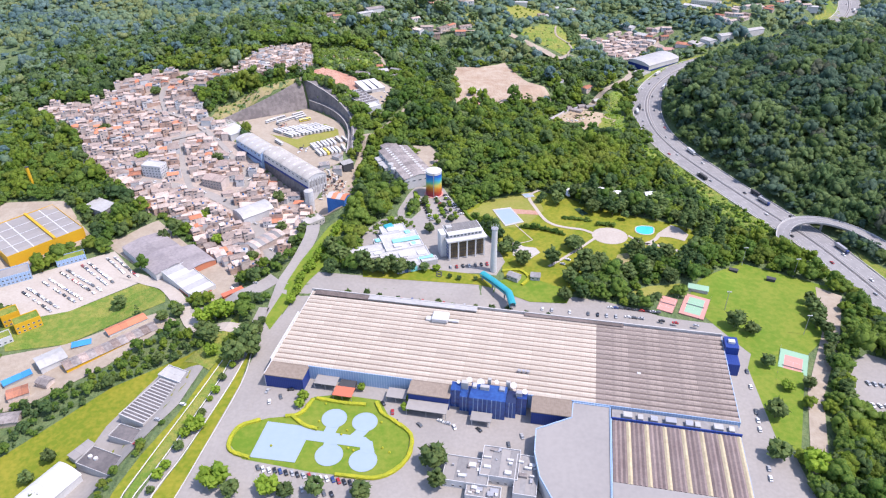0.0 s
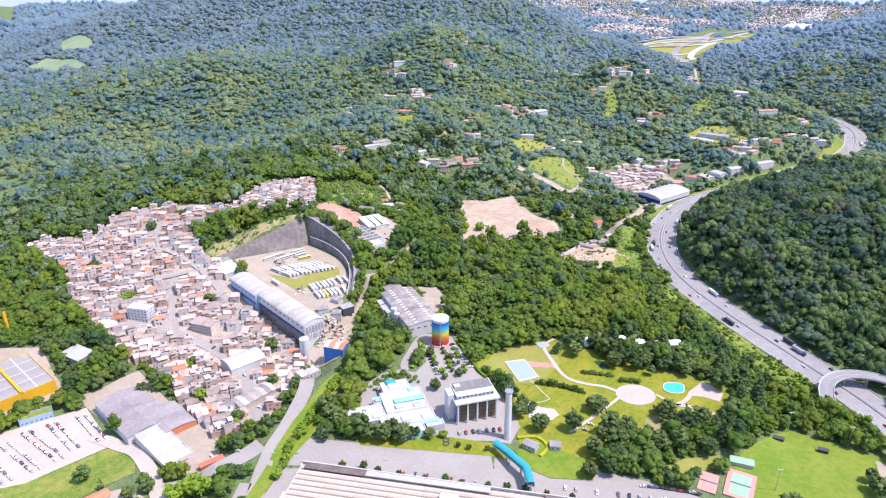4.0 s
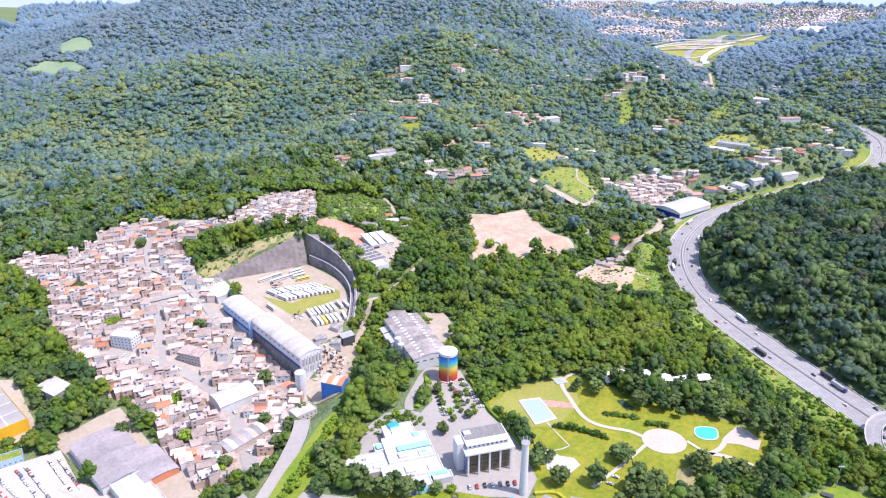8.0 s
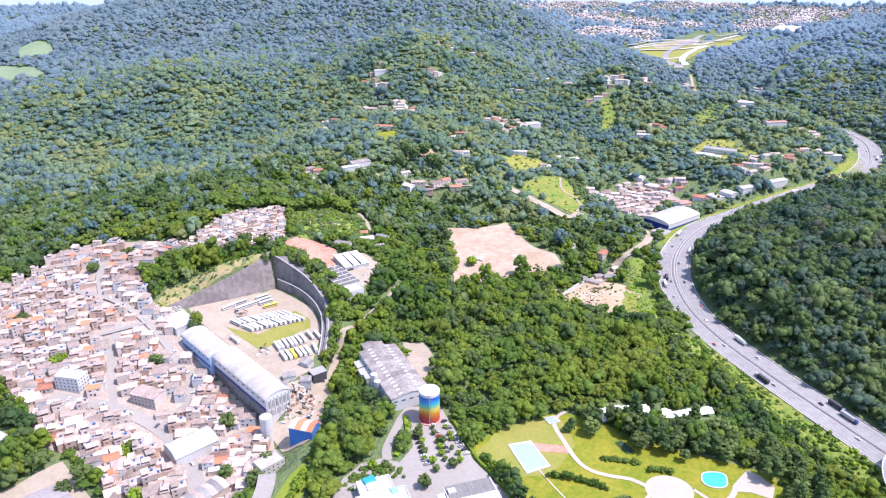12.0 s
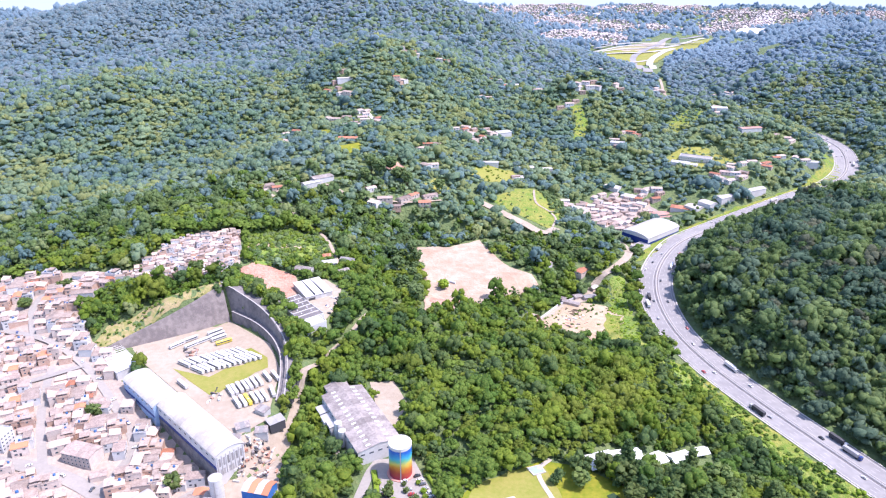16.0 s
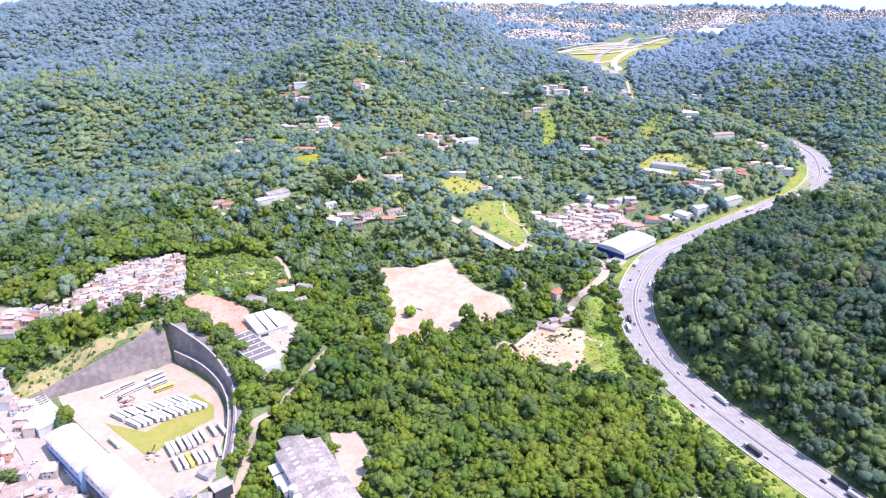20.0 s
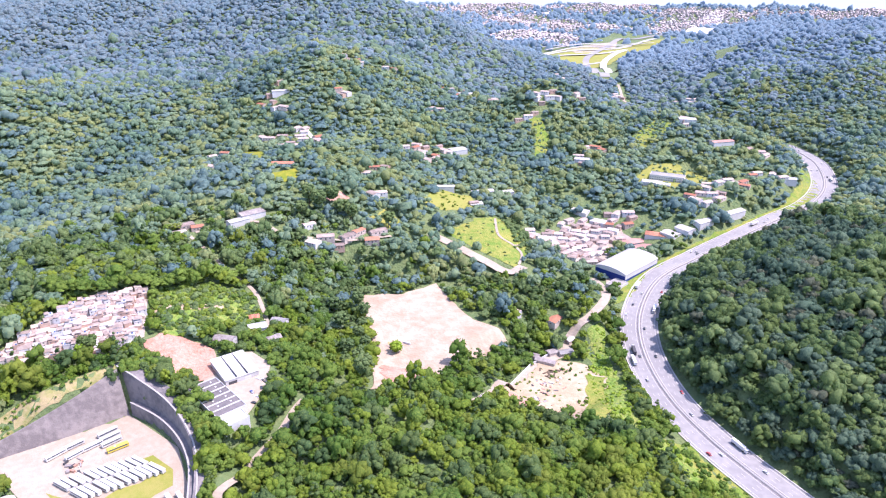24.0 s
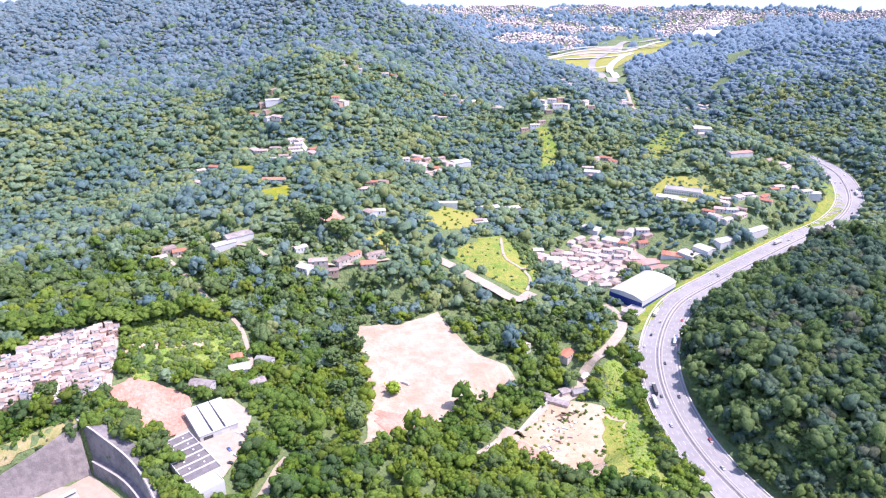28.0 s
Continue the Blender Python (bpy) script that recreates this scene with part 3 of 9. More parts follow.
drape("roadside_bank", [(262, 920), (300, 985), (380, 1035), (470, 1085), (580, 1140), (640, 1195), (675, 1260), (690, 1250), (655, 1170), (600, 1130), (540, 1115), (470, 1078), (400, 1040), (330, 995), (285, 935)],
      M["rough_grass"], "grass bank along the highway", "grass", wobble=3, lift=0.5)
ribbon("dirt_road", [(90, 755), (120, 790), (150, 825), (168, 839), (186, 849), (203, 874), (225, 886), (252, 920), (266, 963), (264, 990)], 9, M["dust"], "pale dirt road with a wall beside it", margin=2)
ribbon("knoll_road", [(92, 1046), (115, 1024), (134, 1001), (152, 980), (167, 967), (182, 976)], 12, M["dust"], "pale dirt road at the foot of a knoll", margin=5)
take([(92, 1036), (115, 1012), (134, 988), (152, 966), (164, 956), (182, 966), (170, 976), (110, 1040)], 0)
ribbon("hill_road", [(-156, 1005), (-130, 968), (-110, 940), (-85, 910), (-74, 880), (-66, 845)], 3.6, M["dust"], "narrow pale hillside road", margin=2)
ribbon("wood_road", [(-90, 545), (-86, 590), (-82, 640), (-73, 671), (-60, 691), (-47, 709), (-38, 731), (-33, 740)], 6, M["dust"], "dirt track through trees", margin=1.5)
ribbon("hamlet_road", [(-150, 1010), (-95, 1030), (-60, 1010), (0, 1012), (48, 1030)], 5, M["dust"], "pale hamlet road between trees", margin=2)
drape("village_ground", [(232, 1050), (262, 1030), (300, 1045), (345, 1052), (348, 1100), (330, 1140), (290, 1128), (250, 1100)], M["slum_ground"], "bare pale ground between village houses", "ground", lift=0.2, wobble=6, margin=None)
ribbon("village_road", [(275, 965), (290, 1010), (300, 1060), (330, 1095), (345, 1120)], 8, M["dust"], "pale village street beside a warehouse", margin=2)
ribbon("steep_road", [(-52, 1330), (-40, 1296), (-26, 1248), (-24, 1226)], 6, M["pale_concrete"], "pale concrete road up a hill", margin=2)
# works site
WORKS = [(-150, 232), (-128, 300), (-122, 350), (-100, 436), (-60, 430), (38, 417), (112, 402), (150, 385), (190, 376), (205, 340), (192, 268), (190, 205), (-150, 200)]
drape("works_paving", WORKS, M["asphalt"], "light grey asphalt round the factory", "paving", lift=0.2, step=6)
drape("sports_ground", [(176, 405), (190, 424), (232, 452), (285, 420), (268, 372), (232, 340), (214, 300), (196, 262), (186, 268), (192, 330), (200, 345), (186, 376)], M["green_lawn"], "bright green sports field", "lawn", lift=0.22)
drape("footpath", [(276, 420), (290, 408), (266, 362), (228, 304), (204, 245), (195, 247), (220, 308), (256, 366)], M["dust"], "pale footpath beside the sports field", "path", lift=0.3)
drape("right_car_park", [(252, 330), (275, 345), (300, 330), (290, 290), (262, 280), (245, 300)], M["asphalt"], "grey car park beyond trees", "paving", lift=0.3)
drape("park_lawn", [(15, 523), (37, 548), (82, 566), (108, 560), (128, 540), (165, 520), (192, 508), (206, 498), (208, 474), (192, 452), (150, 440), (95, 412), (62, 424), (46, 430), (44, 470), (42, 499)],
      M["lawn"], "mown park lawn with paths", "lawn", lift=0.15, margin=-1)
drape("park_meadow", [(22, 520), (37, 545), (60, 560), (84, 560), (88, 530), (74, 508), (48, 500)], M["yellow_grass"], "yellowish meadow round a swimming pool", "grass", lift=0.25, wobble=3)
drape("office_forecourt", [(-24, 574), (0, 574), (5, 558), (20, 516), (31, 498), (42, 478), (48, 450), (40, 432), (-2, 433), (-28, 440), (-66, 468), (-66, 488), (-61, 502), (-52, 514), (-39, 519), (-27, 515), (-19, 530)], M["asphalt"], "light grey forecourt and car park", "paving", lift=0.2)
drape("front_bank", [(-28, 442), (38, 428), (36, 416), (-60, 428), (-62, 446)], M["lawn"], "sloping lawn before the offices", "lawn", lift=0.35)
drape("pond_lawn", [(-120, 270), (-117, 283), (-102, 289), (-84, 291), (-78, 306), (-63, 308), (-38, 303), (-31, 288), (-19, 275), (-20, 260), (-27, 250), (-38, 245), (-71, 250), (-110, 259)],
      M["green_lawn"], "mown lawn round a light blue basin", "lawn", lift=0.3)
ribbon("avenue", [(-140, 180), (-131, 235), (-127, 265), (-118, 318), (-117, 360), (-119, 410), (-112, 452), (-108, 490), (-110, 512)], 11, M["asphalt"], "grey avenue beside the works", margin=3)
ribbon("side_avenue", [(-172, 180), (-155, 232), (-148, 261), (-136, 313), (-131, 350), (-127, 395)], 7.5, M["asphalt"], "grey side road with white kerbs", margin=2)
ribbon("left_street", [(-182, 397), (-165, 402), (-145, 412), (-126, 430)], 13, M["asphalt"], "grey street at a junction", margin=3)
ribbon("curved_street", [(-124, 366), (-142, 372), (-160, 377), (-175, 384), (-184, 397), (-197, 417), (-216, 439), (-236, 450), (-254, 458)], 10, M["sandy_paving"], "pale street curving round a lawn to a car park", lift=0.6, margin=2)
drape("avenue_strip", [(-158, 190), (-150, 236), (-142, 262), (-131, 316), (-126, 352), (-125, 318), (-134, 262), (-138, 236), (-147, 190)], M["lawn"], "grass strip with bushes between two roads", "lawn", lift=0.55, margin=0)
drape("avenue_median", [(-178, 190), (-165, 237), (-159, 262), (-146, 315), (-139, 350), (-135, 350), (-141, 313), (-153, 261), (-160, 237), (-174, 190)], M["rough_grass"], "planted median between white kerbs", "lawn", lift=0.6, margin=0)
drape("west_verge", [(-190, 190), (-172, 237), (-166, 262), (-156, 290), (-150, 318), (-142, 350), (-139, 350), (-146, 315), (-159, 262), (-166, 237), (-179, 190)], M["lawn"], "green verge beside low sheds", "lawn", lift=0.65, margin=0)
for ln in ([(-178, 190), (-166, 237), (-160, 262), (-147, 315), (-139, 352)], [(-174, 190), (-159.5, 237), (-152.5, 261), (-140.5, 313), (-135, 352)], [(-158, 190), (-150.5, 236), (-143, 262), (-131.5, 316), (-126.5, 352)], [(-147, 190), (-138, 236), (-133.5, 262), (-124.5, 318), (-125, 352)]):
    kl = curve_through([(x, y, 0) for x, y in ln], 4)
    kl[:, 2] = height(kl[:, 0], kl[:, 1]) + 0.5
    swept("kerb_line", kl, [(-0.25, 0), (-0.25, 0.35), (0.25, 0.35), (0.25, 0)], M["kerb"], "white painted kerb beside a road", "kerb")
drape("avenue_bank", [(-110, 450), (-96, 500), (-88, 520), (-82, 500), (-92, 440), (-108, 405), (-118, 370), (-124, 380)], M["green_lawn"], "green strip beside the avenue", "lawn", lift=0.4, margin=0)
drape("left_verge", [(-300, 200), (-262, 262), (-210, 325), (-165, 355), (-150, 345), (-165, 300), (-200, 240), (-230, 190)], M["lawn"], "long green verge", "lawn", lift=0.25)
drape("left_yard", [(-208, 240), (-200, 292), (-182, 335), (-152, 335), (-158, 300), (-178, 255), (-196, 232)], M["asphalt"], "grey yard round small sheds", "paving", lift=0.4)
drape("car_park", [(-345, 446), (-275, 492), (-236, 448), (-276, 410), (-305, 400), (-345, 420)], M["sandy_paving"], "pale sandy-grey staff car park", "paving", lift=0.3)
drape("car_park_lawn", [(-276, 410), (-236, 446), (-214, 438), (-206, 415), (-230, 395), (-262, 372), (-300, 365), (-318, 395)], M["rough_grass"], "yellow-green lawn beside a car park", "lawn", lift=0.32)
drape("long_shed_yard", [(-300, 300), (-300, 360), (-262, 372), (-206, 402), (-190, 392), (-222, 345), (-262, 310)], M["dust"], "pale yard beside long sheds", "paving", lift=0.4)
drape("red_store_yard", [(-290, 505), (-252, 535), (-160, 445), (-150, 420), (-170, 410), (-200, 428)], M["dust"], "pale yard round a red and grey store", "paving", lift=0.35)
drape("yellow_hall_yard", [(-430, 480), (-400, 560), (-345, 562), (-300, 512), (-335, 470), (-345, 446), (-420, 440)], M["dust"], "pale yard round a yellow hall", "paving", lift=0.3)
take_line(HIGHWAY_LINE, 21)

drape("far_grass", [(640, 2640), (760, 2560), (900, 2640), (1100, 2850), (1320, 3150), (1180, 3120), (900, 3020), (680, 2900)], M["yellow_grass"], "far dry grass round a road interchange", "grass", lift=1.2, step=25, wobble=15, margin=5)
ribbon("far_road", [(745, 2150), (775, 2300), (850, 2560), (905, 2700), (1000, 2860), (1080, 2950)], 22, M["pale_concrete"], "far pale highway running to a town", lift=2.5, step=15, margin=36)
for pts in ([(700, 2760), (800, 2800), (940, 2860), (1080, 2950)], [(720, 2860), (860, 2900), (1000, 2960), (1150, 3080)], [(760, 2960), (900, 3010), (1080, 3060), (1300, 3180)], [(690, 2680), (790, 2690), (900, 2700)]):
    ribbon("far_road", pts, 16, M["pale_concrete"], "far pale interchange road", lift=2.6, step=15, margin=16)
drape("far_field", [(1500, 3400), (2050, 4200), (2150, 4180), (1650, 3380)], M["pale_concrete"], "far bare pale ground beside a town", "ground", lift=3, step=30)
drape("far_field", [(900, 4420), (1200, 4400), (1220, 4480), (920, 4520)], M["pale_concrete"], "far bare pale ground beyond a town", "ground", lift=3, step=40)
for pts in ([(178, 980), (187, 1004), (183, 1024), (170, 1042), (172, 1070), (178, 1102)], [(183, 1024), (196, 1030)]):
    ribbon("trail", pts, 2.8, M["dust"], "worn pale trail on a grassy knoll", "path", lift=0.7, step=4, margin=None)
drape("gate_lawn", [(-170, 345), (-150, 372), (-142, 392), (-140, 352), (-148, 330)], M["rough_grass"], "worn lawn at a street corner", "lawn", lift=0.45, margin=0)
take([(36, 424), (59, 447), (96, 462), (91, 399), (82, 366), (58, 386), (39, 404)], 0)
drape("bridge_lawn", [(42, 426), (60, 432), (95, 412), (88, 398), (62, 400), (50, 408)], M["green_lawn"], "sloping lawn beside a footbridge", "lawn", lift=0.5, margin=0)
take(turned(-173, 615, 68, 12, -49.5), 0)
drape("junk_yard", [(-122, 580), (-117, 590), (-107, 597), (-98, 606), (-88, 622), (-84, 604), (-84, 570), (-82, 545), (-92, 538), (-108, 543), (-120, 562)], M["dust"], "dusty yard with scattered scrap", "yard", lift=0.5, step=4)
bank = np.array([p for p in road_line if 330 < p[1] < 720])
far_edge, near_edge = offset_line(bank, -46), offset_line(bank, -19)
drape("lower_bank", [tuple(p[:2]) for p in near_edge[::4]] + [tuple(p[:2]) for p in far_edge[::-4]], M["rough_grass"], "yellow-green scrub bank along the highway", "slope", wobble=5)
BANK = [tuple(p[:2]) for p in near_edge[::4]] + [tuple(p[:2]) for p in far_edge[::-4]]
take(turned(172, 384, 26, 11, -22), 0)
M["dark_water"] = material("dark_water", (0.03, 0.06, 0.035), (0.05, 0.08, 0.045), rough=0.1, spec=0.5)
drape("garden_pond", [(115, 533), (120, 535), (126, 524), (120, 521)], M["dark_water"], "small dark green garden pond", "pond", lift=0.5, step=2)
drape("village_ground", [(240, 1040), (262, 1030), (290, 1062), (312, 1085), (335, 1100), (332, 1128), (300, 1128), (270, 1108), (245, 1078)], M["slum_ground"], "trodden earth between village houses", "ground", lift=0.35, wobble=4)
take([(-38, 452), (0, 444), (40, 434), (42, 402), (-36, 416)], 0)
take(turned(-228, 370, 44, 15, 43), 0)
take([(-190, 200), (-174, 240), (-160, 290), (-152, 345), (-125, 352), (-134, 262), (-150, 190)], 0)
# ---- more materials, of buildings ----
M["glass"] = material("glass", (0.05, 0.07, 0.09), (0.09, 0.11, 0.13), rough=0.12, spec=0.6, big=0.1, fine=0.8)
M["blue_glass"] = material("blue_glass", (0.015, 0.04, 0.17), (0.03, 0.09, 0.28), rough=0.15, spec=0.6, big=0.08, fine=0.5, amount=1.0, stripes=("Z", 3.0, 0.06, (0.02, 0.03, 0.08)))
M["blue_cladding"] = material("blue_cladding", (0.012, 0.03, 0.16), (0.02, 0.05, 0.22), rough=0.5, stripes=("X", 1.2, 0.12, (0.03, 0.07, 0.24)))
M["pale_blue_cladding"] = material("pale_blue_cladding", (0.22, 0.33, 0.50), (0.28, 0.40, 0.55), rough=0.5, stripes=("X", 1.6, 0.18, (0.40, 0.50, 0.62)))
# tan and brown sheet each in a lit and a shaded tone, painted as colour
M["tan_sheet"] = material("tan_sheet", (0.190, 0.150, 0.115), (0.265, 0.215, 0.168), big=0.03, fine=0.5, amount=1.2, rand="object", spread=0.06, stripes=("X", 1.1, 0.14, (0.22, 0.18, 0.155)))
M["tan_sheet_lit"] = material("tan_sheet_lit", (0.51, 0.445, 0.365), (0.40, 0.345, 0.283), big=0.04, fine=0.5, amount=1.2, rand="object", spread=0.07, stripes=("X", 1.1, 0.1, (0.34, 0.29, 0.25)))
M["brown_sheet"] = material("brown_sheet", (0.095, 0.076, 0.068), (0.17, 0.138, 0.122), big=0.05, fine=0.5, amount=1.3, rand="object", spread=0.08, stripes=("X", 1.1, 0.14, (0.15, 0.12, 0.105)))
M["brown_sheet_lit"] = material("brown_sheet_lit", (0.33, 0.275, 0.235), (0.20, 0.165, 0.145), big=0.06, fine=0.6, amount=1.3, rand="object", spread=0.08, stripes=("X", 1.1, 0.1, (0.20, 0.165, 0.14)))
M["umber_sheet"] = material("umber_sheet", (0.165, 0.125, 0.115), (0.22, 0.175, 0.16), big=0.1, fine=0.8, amount=1.2, rand="object", spread=0.16)
M["yellow_sheet"] = material("yellow_sheet", (0.44, 0.38, 0.25), (0.34, 0.29, 0.19), big=0.1, fine=0.8, amount=1.2, rand="object")
M["grey_roof"] = material("grey_roof", (0.27, 0.262, 0.255), (0.20, 0.195, 0.19), big=0.05, fine=0.5, amount=1.1, rand="object", spread=0.15)
M["pale_roof"] = material("pale_roof", (0.285, 0.268, 0.25), (0.245, 0.232, 0.22), big=0.03, fine=0.4, amount=1.0, rand="object", spread=0.06)
M["old_roof"] = material("old_roof", (0.185, 0.162, 0.152), (0.30, 0.268, 0.248), big=0.12, fine=0.6, amount=1.5, rand="object", spread=0.15)
M["beige_metal"] = material("beige_metal", (0.42, 0.395, 0.355), (0.345, 0.32, 0.288), big=0.08, fine=0.5, amount=1.2, rough=0.5, rand="object", spread=0.1)
M["white_metal"] = material("white_metal", (0.42, 0.415, 0.40), (0.345, 0.335, 0.315), big=0.05, fine=0.4, amount=1.1, rough=0.45, rand="object", spread=0.05)
M["skylight"] = material("skylight", (0.60, 0.62, 0.60), (0.5, 0.52, 0.5), rough=0.3)
M["clay_tiles"] = material("clay_tiles", (0.42, 0.17, 0.095), (0.27, 0.125, 0.085), big=0.3, fine=1.6, amount=1.2, rand="object", spread=0.25, bump=0.4, bump_size=0.3)
M["red_sheet"] = material("red_sheet", (0.50, 0.13, 0.07), (0.40, 0.13, 0.08), big=0.1, fine=0.8, amount=1, rand="object")
M["faded_red_sheet"] = material("faded_red_sheet", (0.40, 0.215, 0.175), (0.33, 0.20, 0.17), big=0.1, fine=0.6, amount=1.3, rand="object", spread=0.15)
M["slate_roof"] = material("slate_roof", (0.215, 0.192, 0.195), (0.285, 0.255, 0.25), big=0.06, fine=0.5, amount=1.3, rand="object", spread=0.1)
M["orange_sheet"] = material("orange_sheet", (0.55, 0.20, 0.10), (0.45, 0.17, 0.10), big=0.1, fine=0.8, rand="object")
M["yellow_paint"] = material("yellow_paint", (0.62, 0.36, 0.015), (0.55, 0.30, 0.02), big=0.1, fine=0.7, rough=0.6)
M["teal"] = material("teal", (0.015, 0.23, 0.27), (0.03, 0.30, 0.34), big=0.1, fine=0.6, rough=0.4)
M["cyan"] = material("cyan", (0.18, 0.55, 0.56), (0.24, 0.60, 0.6), big=0.2, fine=0.8, rough=0.4)
M["water"] = material("water", (0.03, 0.42, 0.40), (0.05, 0.48, 0.45), big=0.2, fine=0.6, rough=0.08, spec=0.5, bump=0.05, bump_size=0.6)
M["basin"] = material("basin", (0.26, 0.335, 0.40), (0.29, 0.36, 0.42), big=0.06, fine=0.3, rough=0.3, spec=0.4)
M["steel"] = material("steel", (0.45, 0.45, 0.46), (0.35, 0.35, 0.36), metal=0.5, rough=0.5)
M["dark"] = material("dark", (0.045, 0.045, 0.05), (0.07, 0.07, 0.075))
M["rubber"] = material("rubber", (0.02, 0.02, 0.02))
M["court_pink"] = material("court_pink", (0.52, 0.26, 0.215), (0.47, 0.235, 0.20), big=0.1, fine=0.8)
M["court_green"] = material("court_green", (0.22, 0.38, 0.25), (0.26, 0.41, 0.29), big=0.1, fine=0.8)


def rect_prism_walls(owner, L, W, z0, z1, mat, thick=0.35):
    hx, hy = L / 2, W / 2
    for x0, x1, y0, y1 in ((-hx, hx, -hy, -hy + thick), (-hx, hx, hy - thick, hy), (-hx, -hx + thick, -hy + thick, hy - thick), (hx - thick, hx, -hy + thick, hy - thick)):
        part("wall", box(x0, x1, y0, y1, z0, z1), mat, owner)


def roof_pieces(owner, L, W, z, kind, rise, mats, pieces, over=0.5, skylights=0):
    """A pitched, arched or flat roof out of panels side by side."""
    step = (L + 2 * over) / pieces
    if kind == "arch":
        n = 12
        arc = [((W / 2 + over) * math.sin(a), rise * (math.cos(a) - math.cos(1.05)) / (1 - math.cos(1.05))) for a in np.linspace(-1.05, 1.05, n + 1)]
        wide = (W / 2 + over) / math.sin(1.05) / (W / 2 + over)
        arc = [(u * wide, w) for u, w in arc]
        outline = arc + [(u, w - 0.25) for u, w in arc[::-1]]
    elif kind == "gable":
        h = W / 2 + over
        outline = [(-h, 0), (0, rise), (h, 0), (h, -0.22), (0, rise - 0.22), (-h, -0.22)]
    elif kind == "shed":
        h = W / 2 + over
        outline = [(-h, 0), (h, rise), (h, rise - 0.22), (-h, -0.22)]
    else:
        h = W / 2 + over
        outline = [(-h, 0), (h, 0), (h, 0.3), (-h, 0.3)]
    bm = prism(outline, step - 0.06, "x")
    me = bpy.data.meshes.new("roof_panel")
    bm.to_mesh(me)
    bm.free()
    twins = []
    for m in mats:
        c = me.copy()
        c.materials.append(m)
        twins.append(c)
    for k in range(pieces):
        share("roof_panel", twins[k % len(twins)], owner, pose(-L / 2 - over + step * (k + 0.5), 0, z + 0.012 * (k % 2)))
    for k in range(skylights):
        u = -L / 2 + L * (k + 0.5) / skylights
        for s in (-1, 1):
            y = s * W * 0.24
            if kind == "arch":
                w = rise * (math.cos(1.05 * 0.46) - math.cos(1.05)) / (1 - math.cos(1.05))
                tilt = -s * math.degrees(math.atan(rise / W * 1.9))
            else:
                w, tilt = rise * 0.52, -s * math.degrees(math.atan2(rise, W / 2))
            part("skylight", box(-0.8, 0.8, -1.6, 1.6, 0.1, 0.2), M["skylight"], owner, matrix=pose(u, y, z + w, tilt))


def windows(owner, L, W, sides, rows, z0, storey, every, size=(1.3, 1.1), mat=None):
    """Panes in frames, on the given sides (0 front, 1 back, 2 left, 3 right)."""
    frame_me, pane_me = bpy.data.meshes.new("window"), bpy.data.meshes.new("pane")
    bm = bmesh.new()
    w, h = size[0] / 2, size[1]
    for x0, x1, za, zb in ((-w - 0.1, w + 0.1, -0.1, 0), (-w - 0.1, w + 0.1, h, h + 0.1), (-w - 0.1, -w, 0, h), (w, w + 0.1, 0, h)):
        add_box(bm, x0, x1, -0.08, 0.05, za, zb)
    bm.to_mesh(frame_me)
    bm.free()
    bm = box(-w, w, -0.03, 0.02, 0, h)
    bm.to_mesh(pane_me)
    bm.free()
    frame_me.materials.append(M["paint_white"])
    pane_me.materials.append(mat or M["glass"])
    for side in sides:
        length = L if side < 2 else W
        n = max(1, int(length / every))
        for r in range(rows):
            for k in range(n):
                u = -length / 2 + length * (k + 0.5) / n
                m = {0: pose(u, -W / 2, 0), 1: pose(u, W / 2, 0, 0, 0, 180), 2: pose(-L / 2, u, 0, 0, 0, -90), 3: pose(L / 2, u, 0, 0, 0, 90)}[side]
                win = share("window", frame_me, owner, m @ pose(0, 0, z0 + r * storey))
                share("pane", pane_me, win, Matrix.Identity(4))


